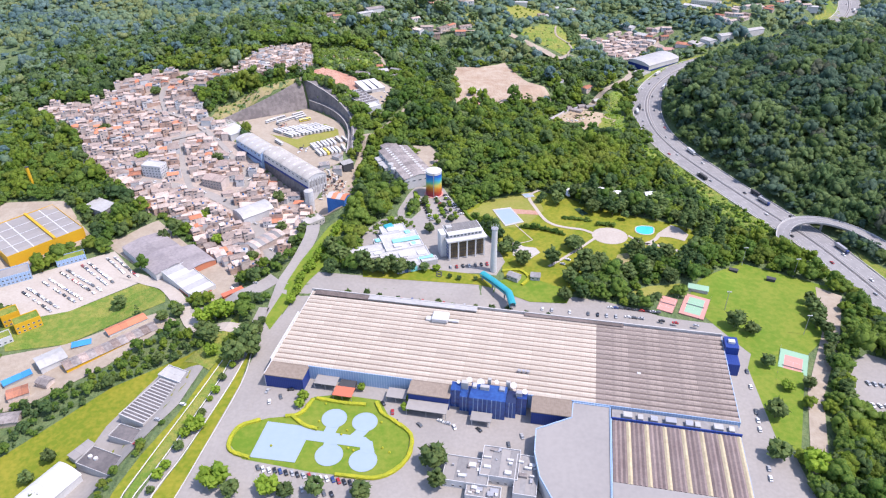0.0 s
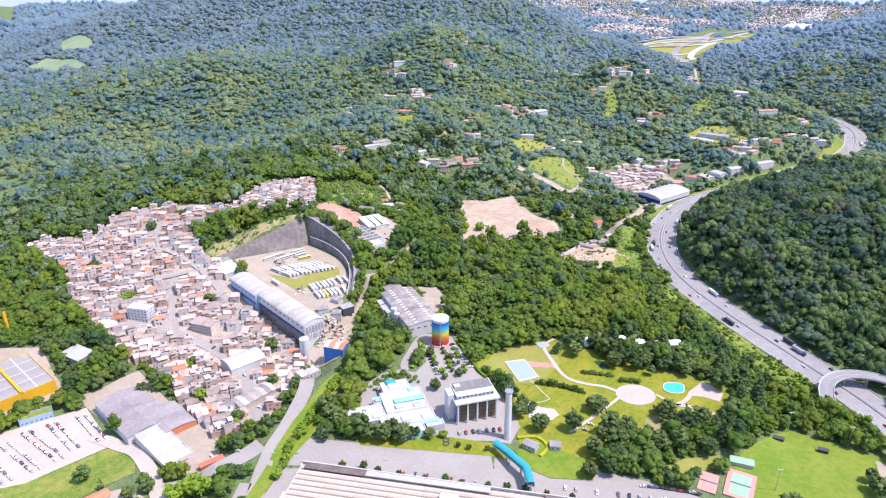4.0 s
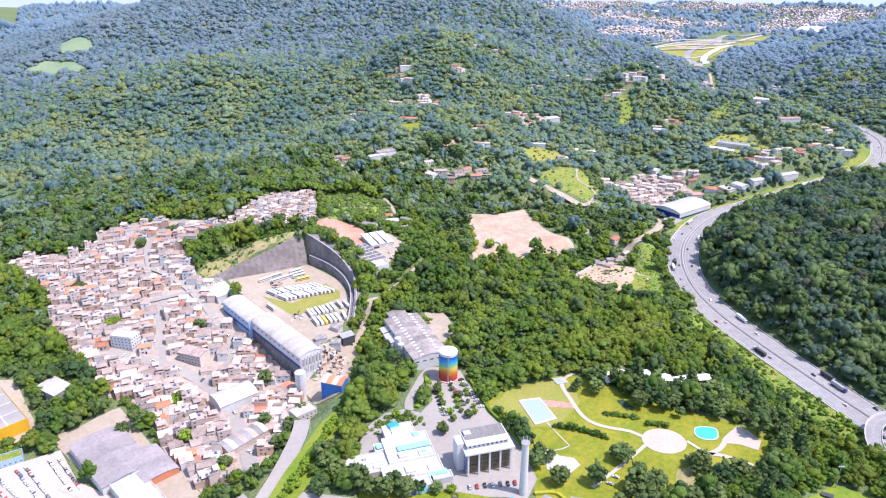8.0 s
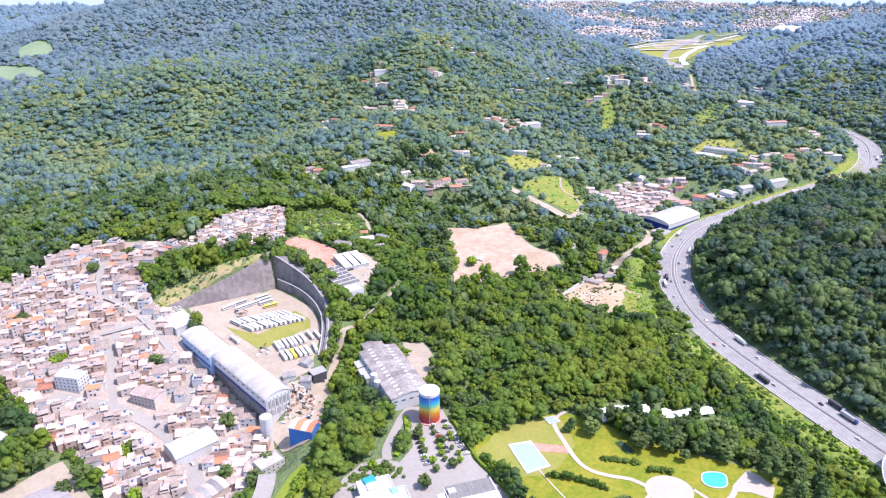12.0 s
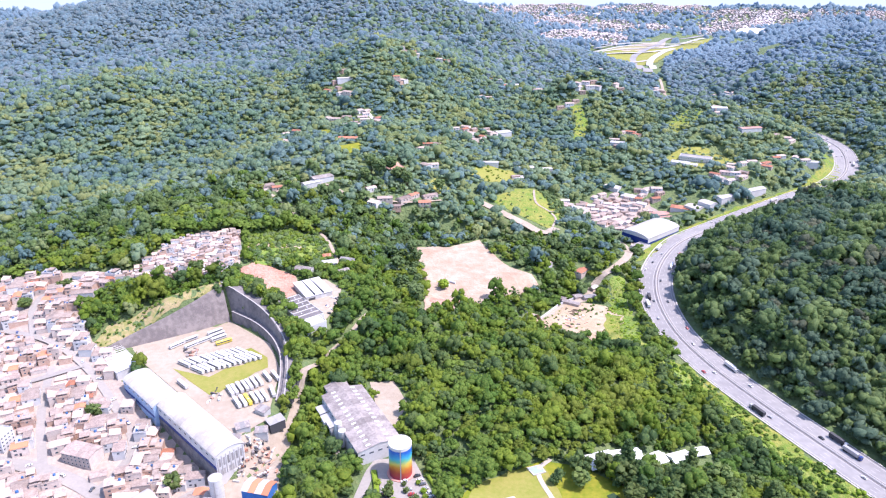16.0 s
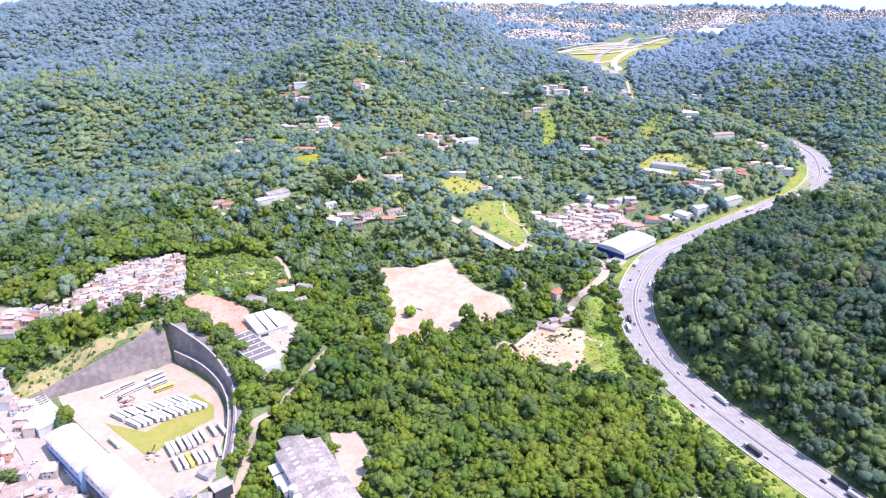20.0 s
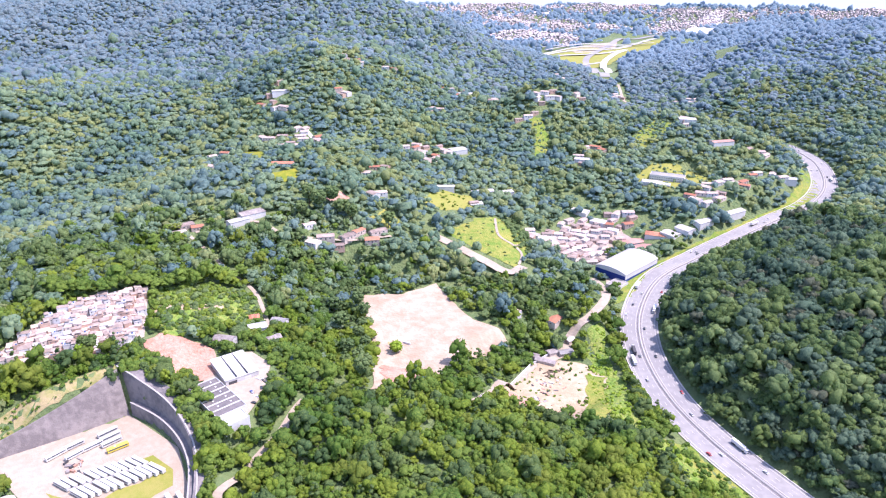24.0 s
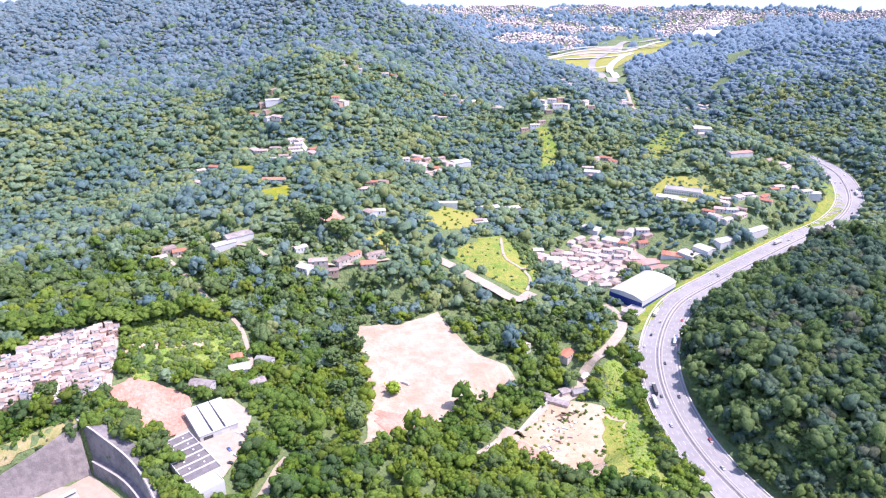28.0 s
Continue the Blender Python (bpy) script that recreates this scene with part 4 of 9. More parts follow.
def building(name, cx, cy, L, W, turn, z0, tall, kind, rise, wall, roofs, label, category="building", pieces=6, group="", over=0.4,
             win=None, doors=(), skylights=0, deep=3.0):
    """A hall, shed or house: four walls, a roof of panels, windows and doors."""
    own = thing(name, pose(cx, cy, z0, 0, 0, turn), label, category, group)
    rect_prism_walls(own, L, W, -deep, tall, wall)
    if kind == "gable":
        for s in (-1, 1):
            bm = bmesh.new()
            x = s * (L / 2 - 0.2)
            vs = [bm.verts.new((x + d, y, z)) for d in (-0.15, 0.15) for y, z in ((-W / 2, tall), (W / 2, tall), (0, tall + rise - 0.3))]
            for q in ((0, 1, 2), (5, 4, 3), (0, 3, 4, 1), (1, 4, 5, 2), (2, 5, 3, 0)):
                bm.faces.new([vs[i] for i in q])
            part("gable_end", bm, wall, own)
    if kind == "arch":
        for s in (-1, 1):
            arc = [(W / 2 * math.sin(a) / math.sin(1.05), tall + (rise - 0.3) * (math.cos(a) - math.cos(1.05)) / (1 - math.cos(1.05))) for a in np.linspace(-1.05, 1.05, 13)]
            part("gable_end", prism(arc, 0.3, "x"), wall, own, matrix=pose(s * (L / 2 - 0.2), 0, 0))
    if kind == "flat":
        for x0, x1, y0, y1 in ((-L / 2, L / 2, -W / 2, -W / 2 + 0.3), (-L / 2, L / 2, W / 2 - 0.3, W / 2), (-L / 2, -L / 2 + 0.3, -W / 2 + 0.3, W / 2 - 0.3), (L / 2 - 0.3, L / 2, -W / 2 + 0.3, W / 2 - 0.3)):
            part("parapet", box(x0, x1, y0, y1, tall, tall + 0.9), wall, own)
        roof_pieces(own, L - 0.8, W - 0.8, tall, kind, rise, roofs, pieces, 0.0, skylights)
    else:
        roof_pieces(own, L, W, tall + 0.02, kind, rise, roofs, pieces, over, skylights)
    if win:
        windows(own, L, W, **win)
    for side, u, w, h, mat in doors:
        m = {0: pose(u, -W / 2, 0), 1: pose(u, W / 2, 0, 0, 0, 180), 2: pose(-L / 2, u, 0, 0, 0, -90), 3: pose(L / 2, u, 0, 0, 0, 90)}[side]
        part("door", box(-w / 2, w / 2, -0.12, 0.05, 0, h), mat, own, matrix=m)
    take(turned(cx, cy, L / 2, W / 2, turn), 2)
    return own


# ---- the factory: u runs along the front, v towards the back ----
FACTORY = pose(-109, 316, 0, 0, 0, -11)
factory = thing("factory", FACTORY, "vast low factory with a beige ribbed roof and dark blue front", "factory")
for u0, u1, v0, v1 in ((0, 277, 87.2, 87.6), (0, 0.4, 0, 87.2), (276.6, 277, 11, 87.2), (24.4, 89.6, 11, 11.4), (206.5, 276.6, 11, 11.4), (159, 162, 11, 11.4), (184, 206.5, 11, 11.4)):
    part("wall", box(u0, u1, v0, v1, -2, 10.6), M["pale_blue_cladding"] if v0 == 11 else M["paint_white"], factory)
for u0, u1, v0 in ((0.4, 24.4, 0), (89.6, 114, 0.5), (162, 184, -1)):
    part("wall", box(u0, u1, v0, v0 + 0.4, -1, 9.5), M["blue_cladding"], factory, "dark blue ribbed cladding")
    for u in (u0, u1 - 0.4):
        part("wall", box(u, u + 0.4, v0 + 0.4, 11, -1, 9.5), M["blue_cladding"], factory, "dark blue ribbed cladding")
    part("porch_roof", box(u0 - 0.5, u1 + 0.5, v0 - 0.6, 11.2, 9.5, 10.1), M["tan_sheet"], factory)
roof = part("roof", box(0.4, 276.6, 11.4, 87.2, 9.6, 10.0), M["brown_sheet"], factory)
BAYS, DEPTH = 17, 75.8 / 17


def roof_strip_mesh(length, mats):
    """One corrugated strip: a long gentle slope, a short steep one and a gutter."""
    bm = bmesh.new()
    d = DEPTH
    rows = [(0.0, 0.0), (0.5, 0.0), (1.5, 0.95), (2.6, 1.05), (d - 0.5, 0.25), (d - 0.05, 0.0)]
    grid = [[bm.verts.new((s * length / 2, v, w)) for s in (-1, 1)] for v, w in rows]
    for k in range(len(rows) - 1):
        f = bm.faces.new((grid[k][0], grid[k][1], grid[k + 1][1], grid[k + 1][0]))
        # lit tone painted on the steep face and ridge, shaded tone on the rest
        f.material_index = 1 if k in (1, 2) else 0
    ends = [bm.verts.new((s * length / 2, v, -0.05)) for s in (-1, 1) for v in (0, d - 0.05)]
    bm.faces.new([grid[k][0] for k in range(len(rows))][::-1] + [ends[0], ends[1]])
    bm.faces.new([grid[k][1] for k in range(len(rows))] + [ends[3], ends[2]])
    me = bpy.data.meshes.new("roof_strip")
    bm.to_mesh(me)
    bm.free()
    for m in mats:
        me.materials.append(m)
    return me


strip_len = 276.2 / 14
strip_a = roof_strip_mesh(strip_len - 0.08, (M["tan_sheet"], M["tan_sheet_lit"]))
strip_b = roof_strip_mesh(strip_len - 0.08, (M["brown_sheet"], M["brown_sheet_lit"]))
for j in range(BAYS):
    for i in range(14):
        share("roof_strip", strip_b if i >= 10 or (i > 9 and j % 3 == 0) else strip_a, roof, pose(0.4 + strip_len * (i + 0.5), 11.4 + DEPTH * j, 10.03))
part("parapet", box(-0.6, 277.6, 87.2, 88.0, 9, 12.0), M["pale_concrete"], factory, "pale parapet along the roof's back edge")
part("parapet", box(-0.7, 0.0, 12, 60, 9, 12.2), M["paint_white"], factory)
part("roof_walk", box(42, 118, 82.5, 87.0, 11.2, 11.9), M["white_metal"], factory, "bright white sheet roof along the back edge")
part("roof_walk", box(3, 41.8, 82.0, 87.0, 11.2, 11.6), M["brown_sheet"], factory, "dark grey roof strip")
part("roof_walk", box(150, 215, 84.0, 87.0, 11.2, 11.6), M["brown_sheet"], factory, "dark grey roof strip")
vent = part("roof_vent", box(90, 101, 66, 75, 11, 14.5, 0.6), M["paint_white"], factory, "white plant room on the roof")
part("duct", box(101, 108, 68, 70, 11.2, 12.8, 0.3), M["paint_white"], vent)
part("duct", box(86, 90, 67, 71, 11.2, 12.6, 0.3), M["paint_white"], vent)
for k in range(3):
    part("roof_vent", round_bar(1.1, 1.1, 11, 12.6, 14, 152 + 2.6 * k, 29), M["steel"], factory, "small grey roof vent")
part("patch", box(222, 224, 40, 41.5, 11.1, 11.5), M["paint_white"], factory)
# glazed blue entrance with towers and dishes
for u0, u1, v0, top in ((114.2, 120, 4, 13.5), (120, 126, 1.5, 11.5), (126, 147, -1.5, 14.5), (147, 153, 1.0, 12.0), (153, 158.8, 4.5, 13.0)):
    block = part("entrance_block", box(u0 + 0.05, u1 - 0.05, v0, 11, -1, top), M["blue_glass"], factory, "dark blue mirrored entrance block")
    for k in range(1, int((u1 - u0) / 3) + 1):
        part("fin", box(u0 + k * (u1 - u0) / (int((u1 - u0) / 3) + 1) - 0.12, u0 + k * (u1 - u0) / (int((u1 - u0) / 3) + 1) + 0.12, v0 - 0.2, v0 - 0.01, 0, top), M["pale_blue_cladding"], block)
part("canopy", box(128, 140, -9, -2, 4.2, 4.8), M["pale_roof"], factory, "flat pale entrance canopy")
for u in (129, 139):
    part("post", round_bar(0.2, 0.2, 0, 4.2, 10, u, -8.5), M["paint_white"], factory)
for u, v, r in ((118, 10, 1.1), (124, 13, 1.7), (131, 12, 2.3), (140, 14, 1.3), (150, 13, 2.0), (157, 9, 1.6)):
    dish = part("dish", round_bar(0.35 * r, r, 0, 0.9, 18), M["paint_white"], factory, "white satellite dish on the roof", matrix=pose(u, v, 14.2, 28, 10, 0))
    part("stand", round_bar(0.15, 0.15, -3.6, 0.1, 8), M["steel"], dish)
for u, v, a, b, h in ((122, 9, 2, 1.4, 2.0), (128, 8, 1.2, 1.8, 1.6), (134, 7, 2.6, 1.2, 2.4), (144, 8, 1.6, 1.6, 1.4), (147, 13, 1.2, 0.8, 2.6), (136, 13, 1.0, 1.0, 3.0), (154, 7, 1.8, 1.2, 1.2)):
    part("roof_unit", box(u - a, u + a, v - b, v + b, 11, 14.5 + h, 0.15), M["white_metal"] if h > 1.5 else M["steel"], factory)
for u in (121, 133, 142, 152):
    part("aerial", round_bar(0.12, 0.05, 11, 19, 6, u, 11), M["steel"], factory)
# lean-to canopies on the front
for u0, u1, v0, v1, z in ((90, 114, -8, 0.3, 5.0), (76, 88, 0, 8, 4.5), (30, 44, 3, 10.8, 4.5), (44, 56, -4, 4, 4.0)):
    red = u0 == 44
    part("canopy", box(u0, u1, v0, v1, z, z + 0.35), M["red_sheet"] if red else M["pale_roof"], factory, "red sheet canopy" if red else "pale sheet canopy over parking bays")
    for u in (u0 + 0.4, (u0 + u1) / 2, u1 - 0.4):
        part("post", box(u - 0.15, u + 0.15, v0 + 0.2, v0 + 0.5, 0, z), M["steel"], factory)
part("lean_to", box(45, 55, 4.2, 10.8, -0.5, 3.6), M["dark"], factory)
# blue stair tower at the far corner
tower = part("stair_tower", box(277, 285, 72, 83, -2, 14), M["blue_cladding"], factory, "dark blue stair tower")
part("unit", box(279, 283, 76, 79, 14, 15.4), M["paint_white"], tower)
part("annex", box(277, 285, 62, 71.6, -2, 9), M["blue_cladding"], factory, "dark blue annex")
# hall with the flat grey roof and hall with the brown striped roof
wing = thing("factory_wing", FACTORY, "factory wing with a smooth pale grey flat roof", "factory")
W1 = [(165.6, -13.7), (184.6, -1.4), (185, 10.6), (205.8, 10.6), (205.8, -56), (178, -60), (170, -46), (166, -30)]
part("wall", slab(W1, -1, 9.0), M["paint_white"], wing)
part("roof", slab([(u * 0.999 + 0.19, v * 0.995) for u, v in W1], 9.0, 9.4), M["pale_roof"], wing)
for (a, b), (c, d) in zip(W1, W1[1:] + W1[:1]):
    ln, an = math.hypot(c - a, d - b), math.degrees(math.atan2(d - b, c - a))
    part("parapet", box(-ln / 2, ln / 2, -0.25, 0.25, 9.0, 10.0), M["pale_blue_cladding"], wing, matrix=pose((a + c) / 2, (b + d) / 2, 0, 0, 0, an))
part("blue_band", box(166, 184, -14.6, -14.0, 3, 8.6), M["blue_cladding"], wing, matrix=pose(20, 70, 0, 0, 0, 33) @ pose(-13, -87, 0))
brown = thing("warehouse", FACTORY, "warehouse with a dark brown ribbed roof and yellow sheets", "warehouse")
part("wall", box(206.6, 276, -42, -41.6, -1, 9), M["paint_white"], brown)
part("wall", box(206.6, 276, 1.2, 1.6, -1, 9), M["pale_blue_cladding"], brown)
for u in (206.6, 275.6):
    part("wall", box(u, u + 0.4, -41.6, 1.2, -1, 9), M["pale_blue_cladding"], brown)
bm = prism([(0, 0), (1.2, 0.55), (2.4, 0.0)], 43.0)
rib = bpy.data.meshes.new("roof_panel")
bm.to_mesh(rib)
bm.free()
rib_y = rib.copy()
rib.materials.append(M["umber_sheet"])
rib_y.materials.append(M["yellow_sheet"])
part("roof", box(206.8, 275.8, -41.8, 1.4, 8.8, 9.0), M["brown_sheet"], brown)
for k in range(28):
    share("roof_panel", rib_y if k % 4 == 3 else rib, brown, pose(207.2 + 2.45 * k, -20.2, 9.02))
part("parapet", box(206.4, 276.4, 1.7, 2.4, 6, 10.6), M["blue_cladding"], brown, "ribbed blue parapet")
part("parapet", box(206.0, 206.5, -60, 1.6, 6, 10.2), M["pale_blue_cladding"], brown)
south = thing("warehouse", FACTORY, "flat pale grey warehouse roof before a brown roof", "warehouse")
part("wall", slab([(207, -75), (283, -75), (281, -42.3), (207, -42.3)], -1, 9.2), M["paint_white"], south)
part("roof", slab([(206.8, -75.2), (283.2, -75.2), (281.2, -42.2), (206.8, -42.2)], 9.22, 9.6), M["pale_roof"], south)
gallery = part("gallery", box(207, 276, 2.5, 10.9, 5, 8.2), M["grey_roof"], brown, "low grey roof with plant between two halls")
for u, w in ((213, 5), (221, 3), (228, 4), (236, 6), (247, 4), (252, 3), (262, 5), (270, 3)):
    part("plant_unit", box(u, u + w, 4, 8, 8.2, 8.2 + 1.2 + w * 0.25, 0.15), M["white_metal"] if w % 2 else M["steel"], gallery)
take([tuple((FACTORY @ Vector((u, v, 0)))[:2]) for u, v in ((-2, -10), (285, -10), (287, 90), (-2, 90))], 3)
take([tuple((FACTORY @ Vector((u, v, 0)))[:2]) for u, v in ((160, -80), (287, -80), (287, 0), (160, 0))], 3)
# low offices before the entrance
rr = random.Random(5)
for cx, cy, L, W, tall in ((12, 247, 24, 17, 4.5), (30, 251, 20, 20, 5.5), (43, 243, 12, 26, 5), (20, 234, 18, 8, 3.6)):
    low = building("office", cx, cy, L, W, -11, 0, tall, "flat", 0.3, M["paint_white"], [M["pale_roof"], M["grey_roof"]], "low white office with a flat pale roof", "office", pieces=4,
             group="low offices", win=dict(sides=(0, 3), rows=1, z0=1.2, storey=3, every=4), deep=1)
    for k in range(9):
        u, v = rr.uniform(-L / 2 + 1.5, L / 2 - 1.5), rr.uniform(-W / 2 + 1.5, W / 2 - 1.5)
        a, b, c = rr.uniform(0.4, 2.2), rr.uniform(0.4, 1.4), rr.uniform(0.5, 1.6)
        part("roof_unit", box(u - a, u + a, v - b, v + b, tall + 0.2, tall + 0.3 + c, 0.08), rr.choice((M["paint_white"], M["steel"], M["paint_white"], M["old_roof"])), low)

# ---- basin garden ----
basin = thing("basin", pose(0, 0, 0), "light blue shallow basin of a square and four linked rounds", "basin")
ROUNDS = [(-63.5, 288.5, 7.0), (-45.5, 285.5, 7.0), (-63, 261.5, 7.4), (-44, 257.5, 7.4)]
base_z = 0.36


def water_part(poly, name="water_sheet"):
    part(name, slab(poly, base_z - 0.2, base_z + 0.06), M["basin"], basin)
    part("rim", rim_mesh(poly, 0.35, base_z - 0.2, base_z + 0.12), M["basin"], basin)


def rim_mesh(poly, w, z0, z1):
    bm = bmesh.new()
    n = len(poly)
    cx, cy = sum(p[0] for p in poly) / n, sum(p[1] for p in poly) / n
    grow = lambda p, d: (p[0] + (p[0] - cx) / math.hypot(p[0] - cx, p[1] - cy) * d, p[1] + (p[1] - cy) / math.hypot(p[0] - cx, p[1] - cy) * d)
    rings = [[bm.verts.new((*grow(p, d), z)) for p in poly] for d, z in ((0, z0), (0, z1), (w, z1), (w, z0))]
    for a, b in zip(rings, rings[1:]):
        for i in range(n):
            bm.faces.new((a[i], a[(i + 1) % n], b[(i + 1) % n], b[i]))
    bmesh.ops.recalc_face_normals(bm, faces=bm.faces[:])
    return bm


water_part([(-101.5, 286), (-75.5, 281.5), (-81, 256.5), (-106, 260.5)])
for x, y, r in ROUNDS:
    water_part(ellipse(x, y, r, r, 36), "round_pool")
for k, poly in enumerate(([(-77, 280), (-44, 274), (-40, 270), (-45, 266.5), (-79, 272.5)], [(-67, 283), (-60, 282), (-62, 276), (-69, 276)], [(-49, 280.5), (-42, 279.5), (-47, 272), (-55, 273)],
                          [(-67.5, 267), (-60, 266), (-59, 274), (-66, 274)], [(-47, 273), (-40, 271), (-38, 262), (-46, 263)])):
    part("channel", slab(poly, base_z - 0.15, base_z + 0.07 + 0.004 * k), M["basin"], basin)


def hedge(points, width=2.3, tall=1.4, mat=None, label="clipped yellow-green hedge beside the lawn"):
    line = curve_through([(x, y, ground_at(x, y) + 0.3) for x, y in points], 1.5)
    v, f = sweep(line, [(-width / 2, 0), (-width / 2 * 0.9, tall * 0.85), (-width / 5, tall), (width / 5, tall), (width / 2 * 0.9, tall * 0.85), (width / 2, 0)])
    v = v + np.random.uniform(-0.16, 0.16, v.shape)
    return tagged(new("hedge", raw_mesh("hedge", v, f, [mat or M["hedge"]])), label, "hedge")


hedge([(-106, 259.5), (-117, 264), (-120, 271), (-117, 282), (-106, 287.5)])
hedge([(-92, 290), (-84, 292), (-78, 304)])
hedge([(-76, 304.5), (-60, 300.5), (-46, 299)])
hedge([(-40, 301), (-36, 292), (-30, 287), (-19.5, 277), (-18, 268), (-20, 259), (-27, 250), (-38, 245.5), (-58, 248)])
hedge([(-88, 290), (-80, 283), (-72, 280)])
for x, y in ((-58, 276), (-55, 279), (-53, 266), (-50, 264.5), (-72, 286), (-36, 285), (-34, 266), (-30, 263), (-70, 300), (-96, 268)):
    bm = bmesh.new()
    bmesh.ops.create_icosphere(bm, subdivisions=2, radius=0.8)
    for p in bm.verts:
        p.co *= random.uniform(0.75, 1.1)
        p.co.z = max(p.co.z, -0.3)
    tagged(part("shrub", bm, M["hedge"], matrix=pose(x, y, 0.6)), "small yellow-green clipped shrub", "shrub", "garden shrubs")

# ---- offices, pylon, tank, footbridge ----
M["dark_deck"] = material("dark_deck", (0.15, 0.145, 0.14), (0.20, 0.19, 0.185), big=0.1, fine=0.6, amount=1.2)
M["bronze_glass"] = material("bronze_glass", (0.11, 0.080, 0.045), (0.17, 0.13, 0.08), big=0.25, fine=0.8, amount=1.2, rough=0.12)
office = thing("office_building", pose(15.8, 463.3, 3.2, 0, 0, 16.5), "white office block with tall columns and bronze glass", "office building")
rect_prism_walls(office, 29, 15, -1, 17, M["paint_white"])
part("glass_front", box(-13.9, 13.9, -7.75, -7.5, 0.5, 15.5), M["bronze_glass"], office, "bronze tinted glass front")
for k in range(5):
    part("column", box(-14.4 + 6.95 * k, -13.4 + 6.95 * k, -10.2, -9.2, 0, 16), M["paint_white"], office)
    if k < 4:
        for z in (3.2, 6.4, 9.6, 12.8):
            part("transom", box(-13.3 + 6.95 * k, -7.6 + 6.95 * k, -7.95, -7.76, z, z + 0.3), M["dark"], office)
        for u in (1.4, 2.8, 4.2):
            part("mullion", box(-13.3 + 6.95 * k + u, -13.15 + 6.95 * k + u, -7.9, -7.76, 0.5, 15.4), M["dark"], office)
part("roof_slab", box(-16, 16, -11, 8, 16.2, 17.6, 0.12), M["paint_white"], office)
part("attic", box(-13.4, 13.4, -6, 8.5, 17.6, 20.4), M["paint_white"], office, "set-back white attic storey")
for k in range(9):
    part("attic_window", box(-12.6 + 2.9 * k, -10.9 + 2.9 * k, -6.08, -5.95, 18.3, 19.6), M["glass"], office)
part("attic_roof", box(-14.2, 14.2, -7, 9.5, 20.4, 20.9), M["paint_white"], office)
part("roof_deck", box(-13.6, 13.6, -1.5, 9.3, 20.92, 21.1), M["dark_deck"], office, "dark grey ribbed roof deck")
for k in range(12):
    part("deck_rib", box(-13.4 + 2.4 * k, -13.2 + 2.4 * k, -1.4, 9.2, 21.1, 21.25), M["grey_roof"], office)
part("stair_tower", box(-19, -14.6, -3, 6, -1, 20), M["paint_white"], office)
part("side_glass", box(-14.75, -14.5, -8.0, -3.4, 0.8, 15.6), M["blue_glass"], office, "dark bluish side glazing")
for z in range(5):
    part("side_band", box(-14.85, -14.76, -8.1, -3.3, 2.6 + 3.0 * z, 3.1 + 3.0 * z), M["paint_white"], office)
part("unit", box(-13, -8.5, 2, 6, 21.1, 22.6), M["white_metal"], office)

pylon = thing("pylon", pose(38, 437, 2.2), "tall white concrete tower tapering with antennas on top", "tower")
part("shaft", round_bar(2.5, 2.1, -1, 37, 24), M["paint_white"], pylon)
for z in (8, 16, 24, 32):
    part("joint_ring", round_bar(2.42 - z * 0.011, 2.42 - z * 0.011, z, z + 0.25, 24), M["pale_concrete"], pylon)
head = part("platform", round_bar(2.7, 2.7, 37, 37.6, 24), M["steel"], pylon)
for a in range(6):
    part("antenna", box(-0.15, 0.15, -0.1, 0.1, 37.6, 40.2), M["paint_white"], pylon, matrix=pose(2.3 * math.cos(a * 1.047), 2.3 * math.sin(a * 1.047), 0))
part("mast", round_bar(0.12, 0.08, 37.6, 43, 8), M["steel"], pylon)

rainbow = bpy.data.materials.new("rainbow_paint")
rainbow.use_nodes = True
nt = rainbow.node_tree
coord, split, wob, addw, ramp = (nt.nodes.new(n) for n in ("ShaderNodeTexCoord", "ShaderNodeSeparateXYZ", "ShaderNodeTexNoise", "ShaderNodeMath", "ShaderNodeValToRGB"))
nt.links.new(coord.outputs["Object"], split.inputs[0])
nt.links.new(coord.outputs["Object"], wob.inputs["Vector"])
wob.inputs["Scale"].default_value = 0.12
addw.operation = "MULTIPLY_ADD"
addw.inputs[1].default_value, addw.inputs[2].default_value = 0.043, 0.0
nt.links.new(split.outputs["Z"], addw.inputs[0])
wscale = nt.nodes.new("ShaderNodeMath")
wscale.operation = "MULTIPLY_ADD"
wscale.inputs[1].default_value, wscale.inputs[2].default_value = 0.4, -0.2
nt.links.new(wob.outputs["Fac"], wscale.inputs[0])
nt.links.new(wscale.outputs[0], addw.inputs[2])
nt.links.new(addw.outputs[0], ramp.inputs[0])
stops = [(0.05, (0.30, 0.02, 0.05)), (0.22, (0.40, 0.06, 0.02)), (0.34, (0.55, 0.20, 0.02)), (0.46, (0.55, 0.45, 0.08)), (0.58, (0.12, 0.42, 0.25)), (0.7, (0.03, 0.33, 0.5)), (0.86, (0.015, 0.1, 0.42))]
while len(ramp.color_ramp.elements) < len(stops):
    ramp.color_ramp.elements.new(0.5)
for e, (p, c) in zip(ramp.color_ramp.elements, stops):
    e.position, e.color = p, (*c, 1)
nt.links.new(ramp.outputs["Color"], nt.nodes["Principled BSDF"].inputs["Base Color"])
nt.nodes["Principled BSDF"].inputs["Roughness"].default_value = 0.5
tank = thing("water_tank", pose(-8, 560, 3.2), "large round tank painted in rainbow bands with white rim", "tank")
part("shell", round_bar(7.1, 7.1, -1, 21.5, 48), rainbow, tank)
part("rim", round_bar(7.2, 7.2, 21.5, 23.6, 48), M["paint_white"], tank)
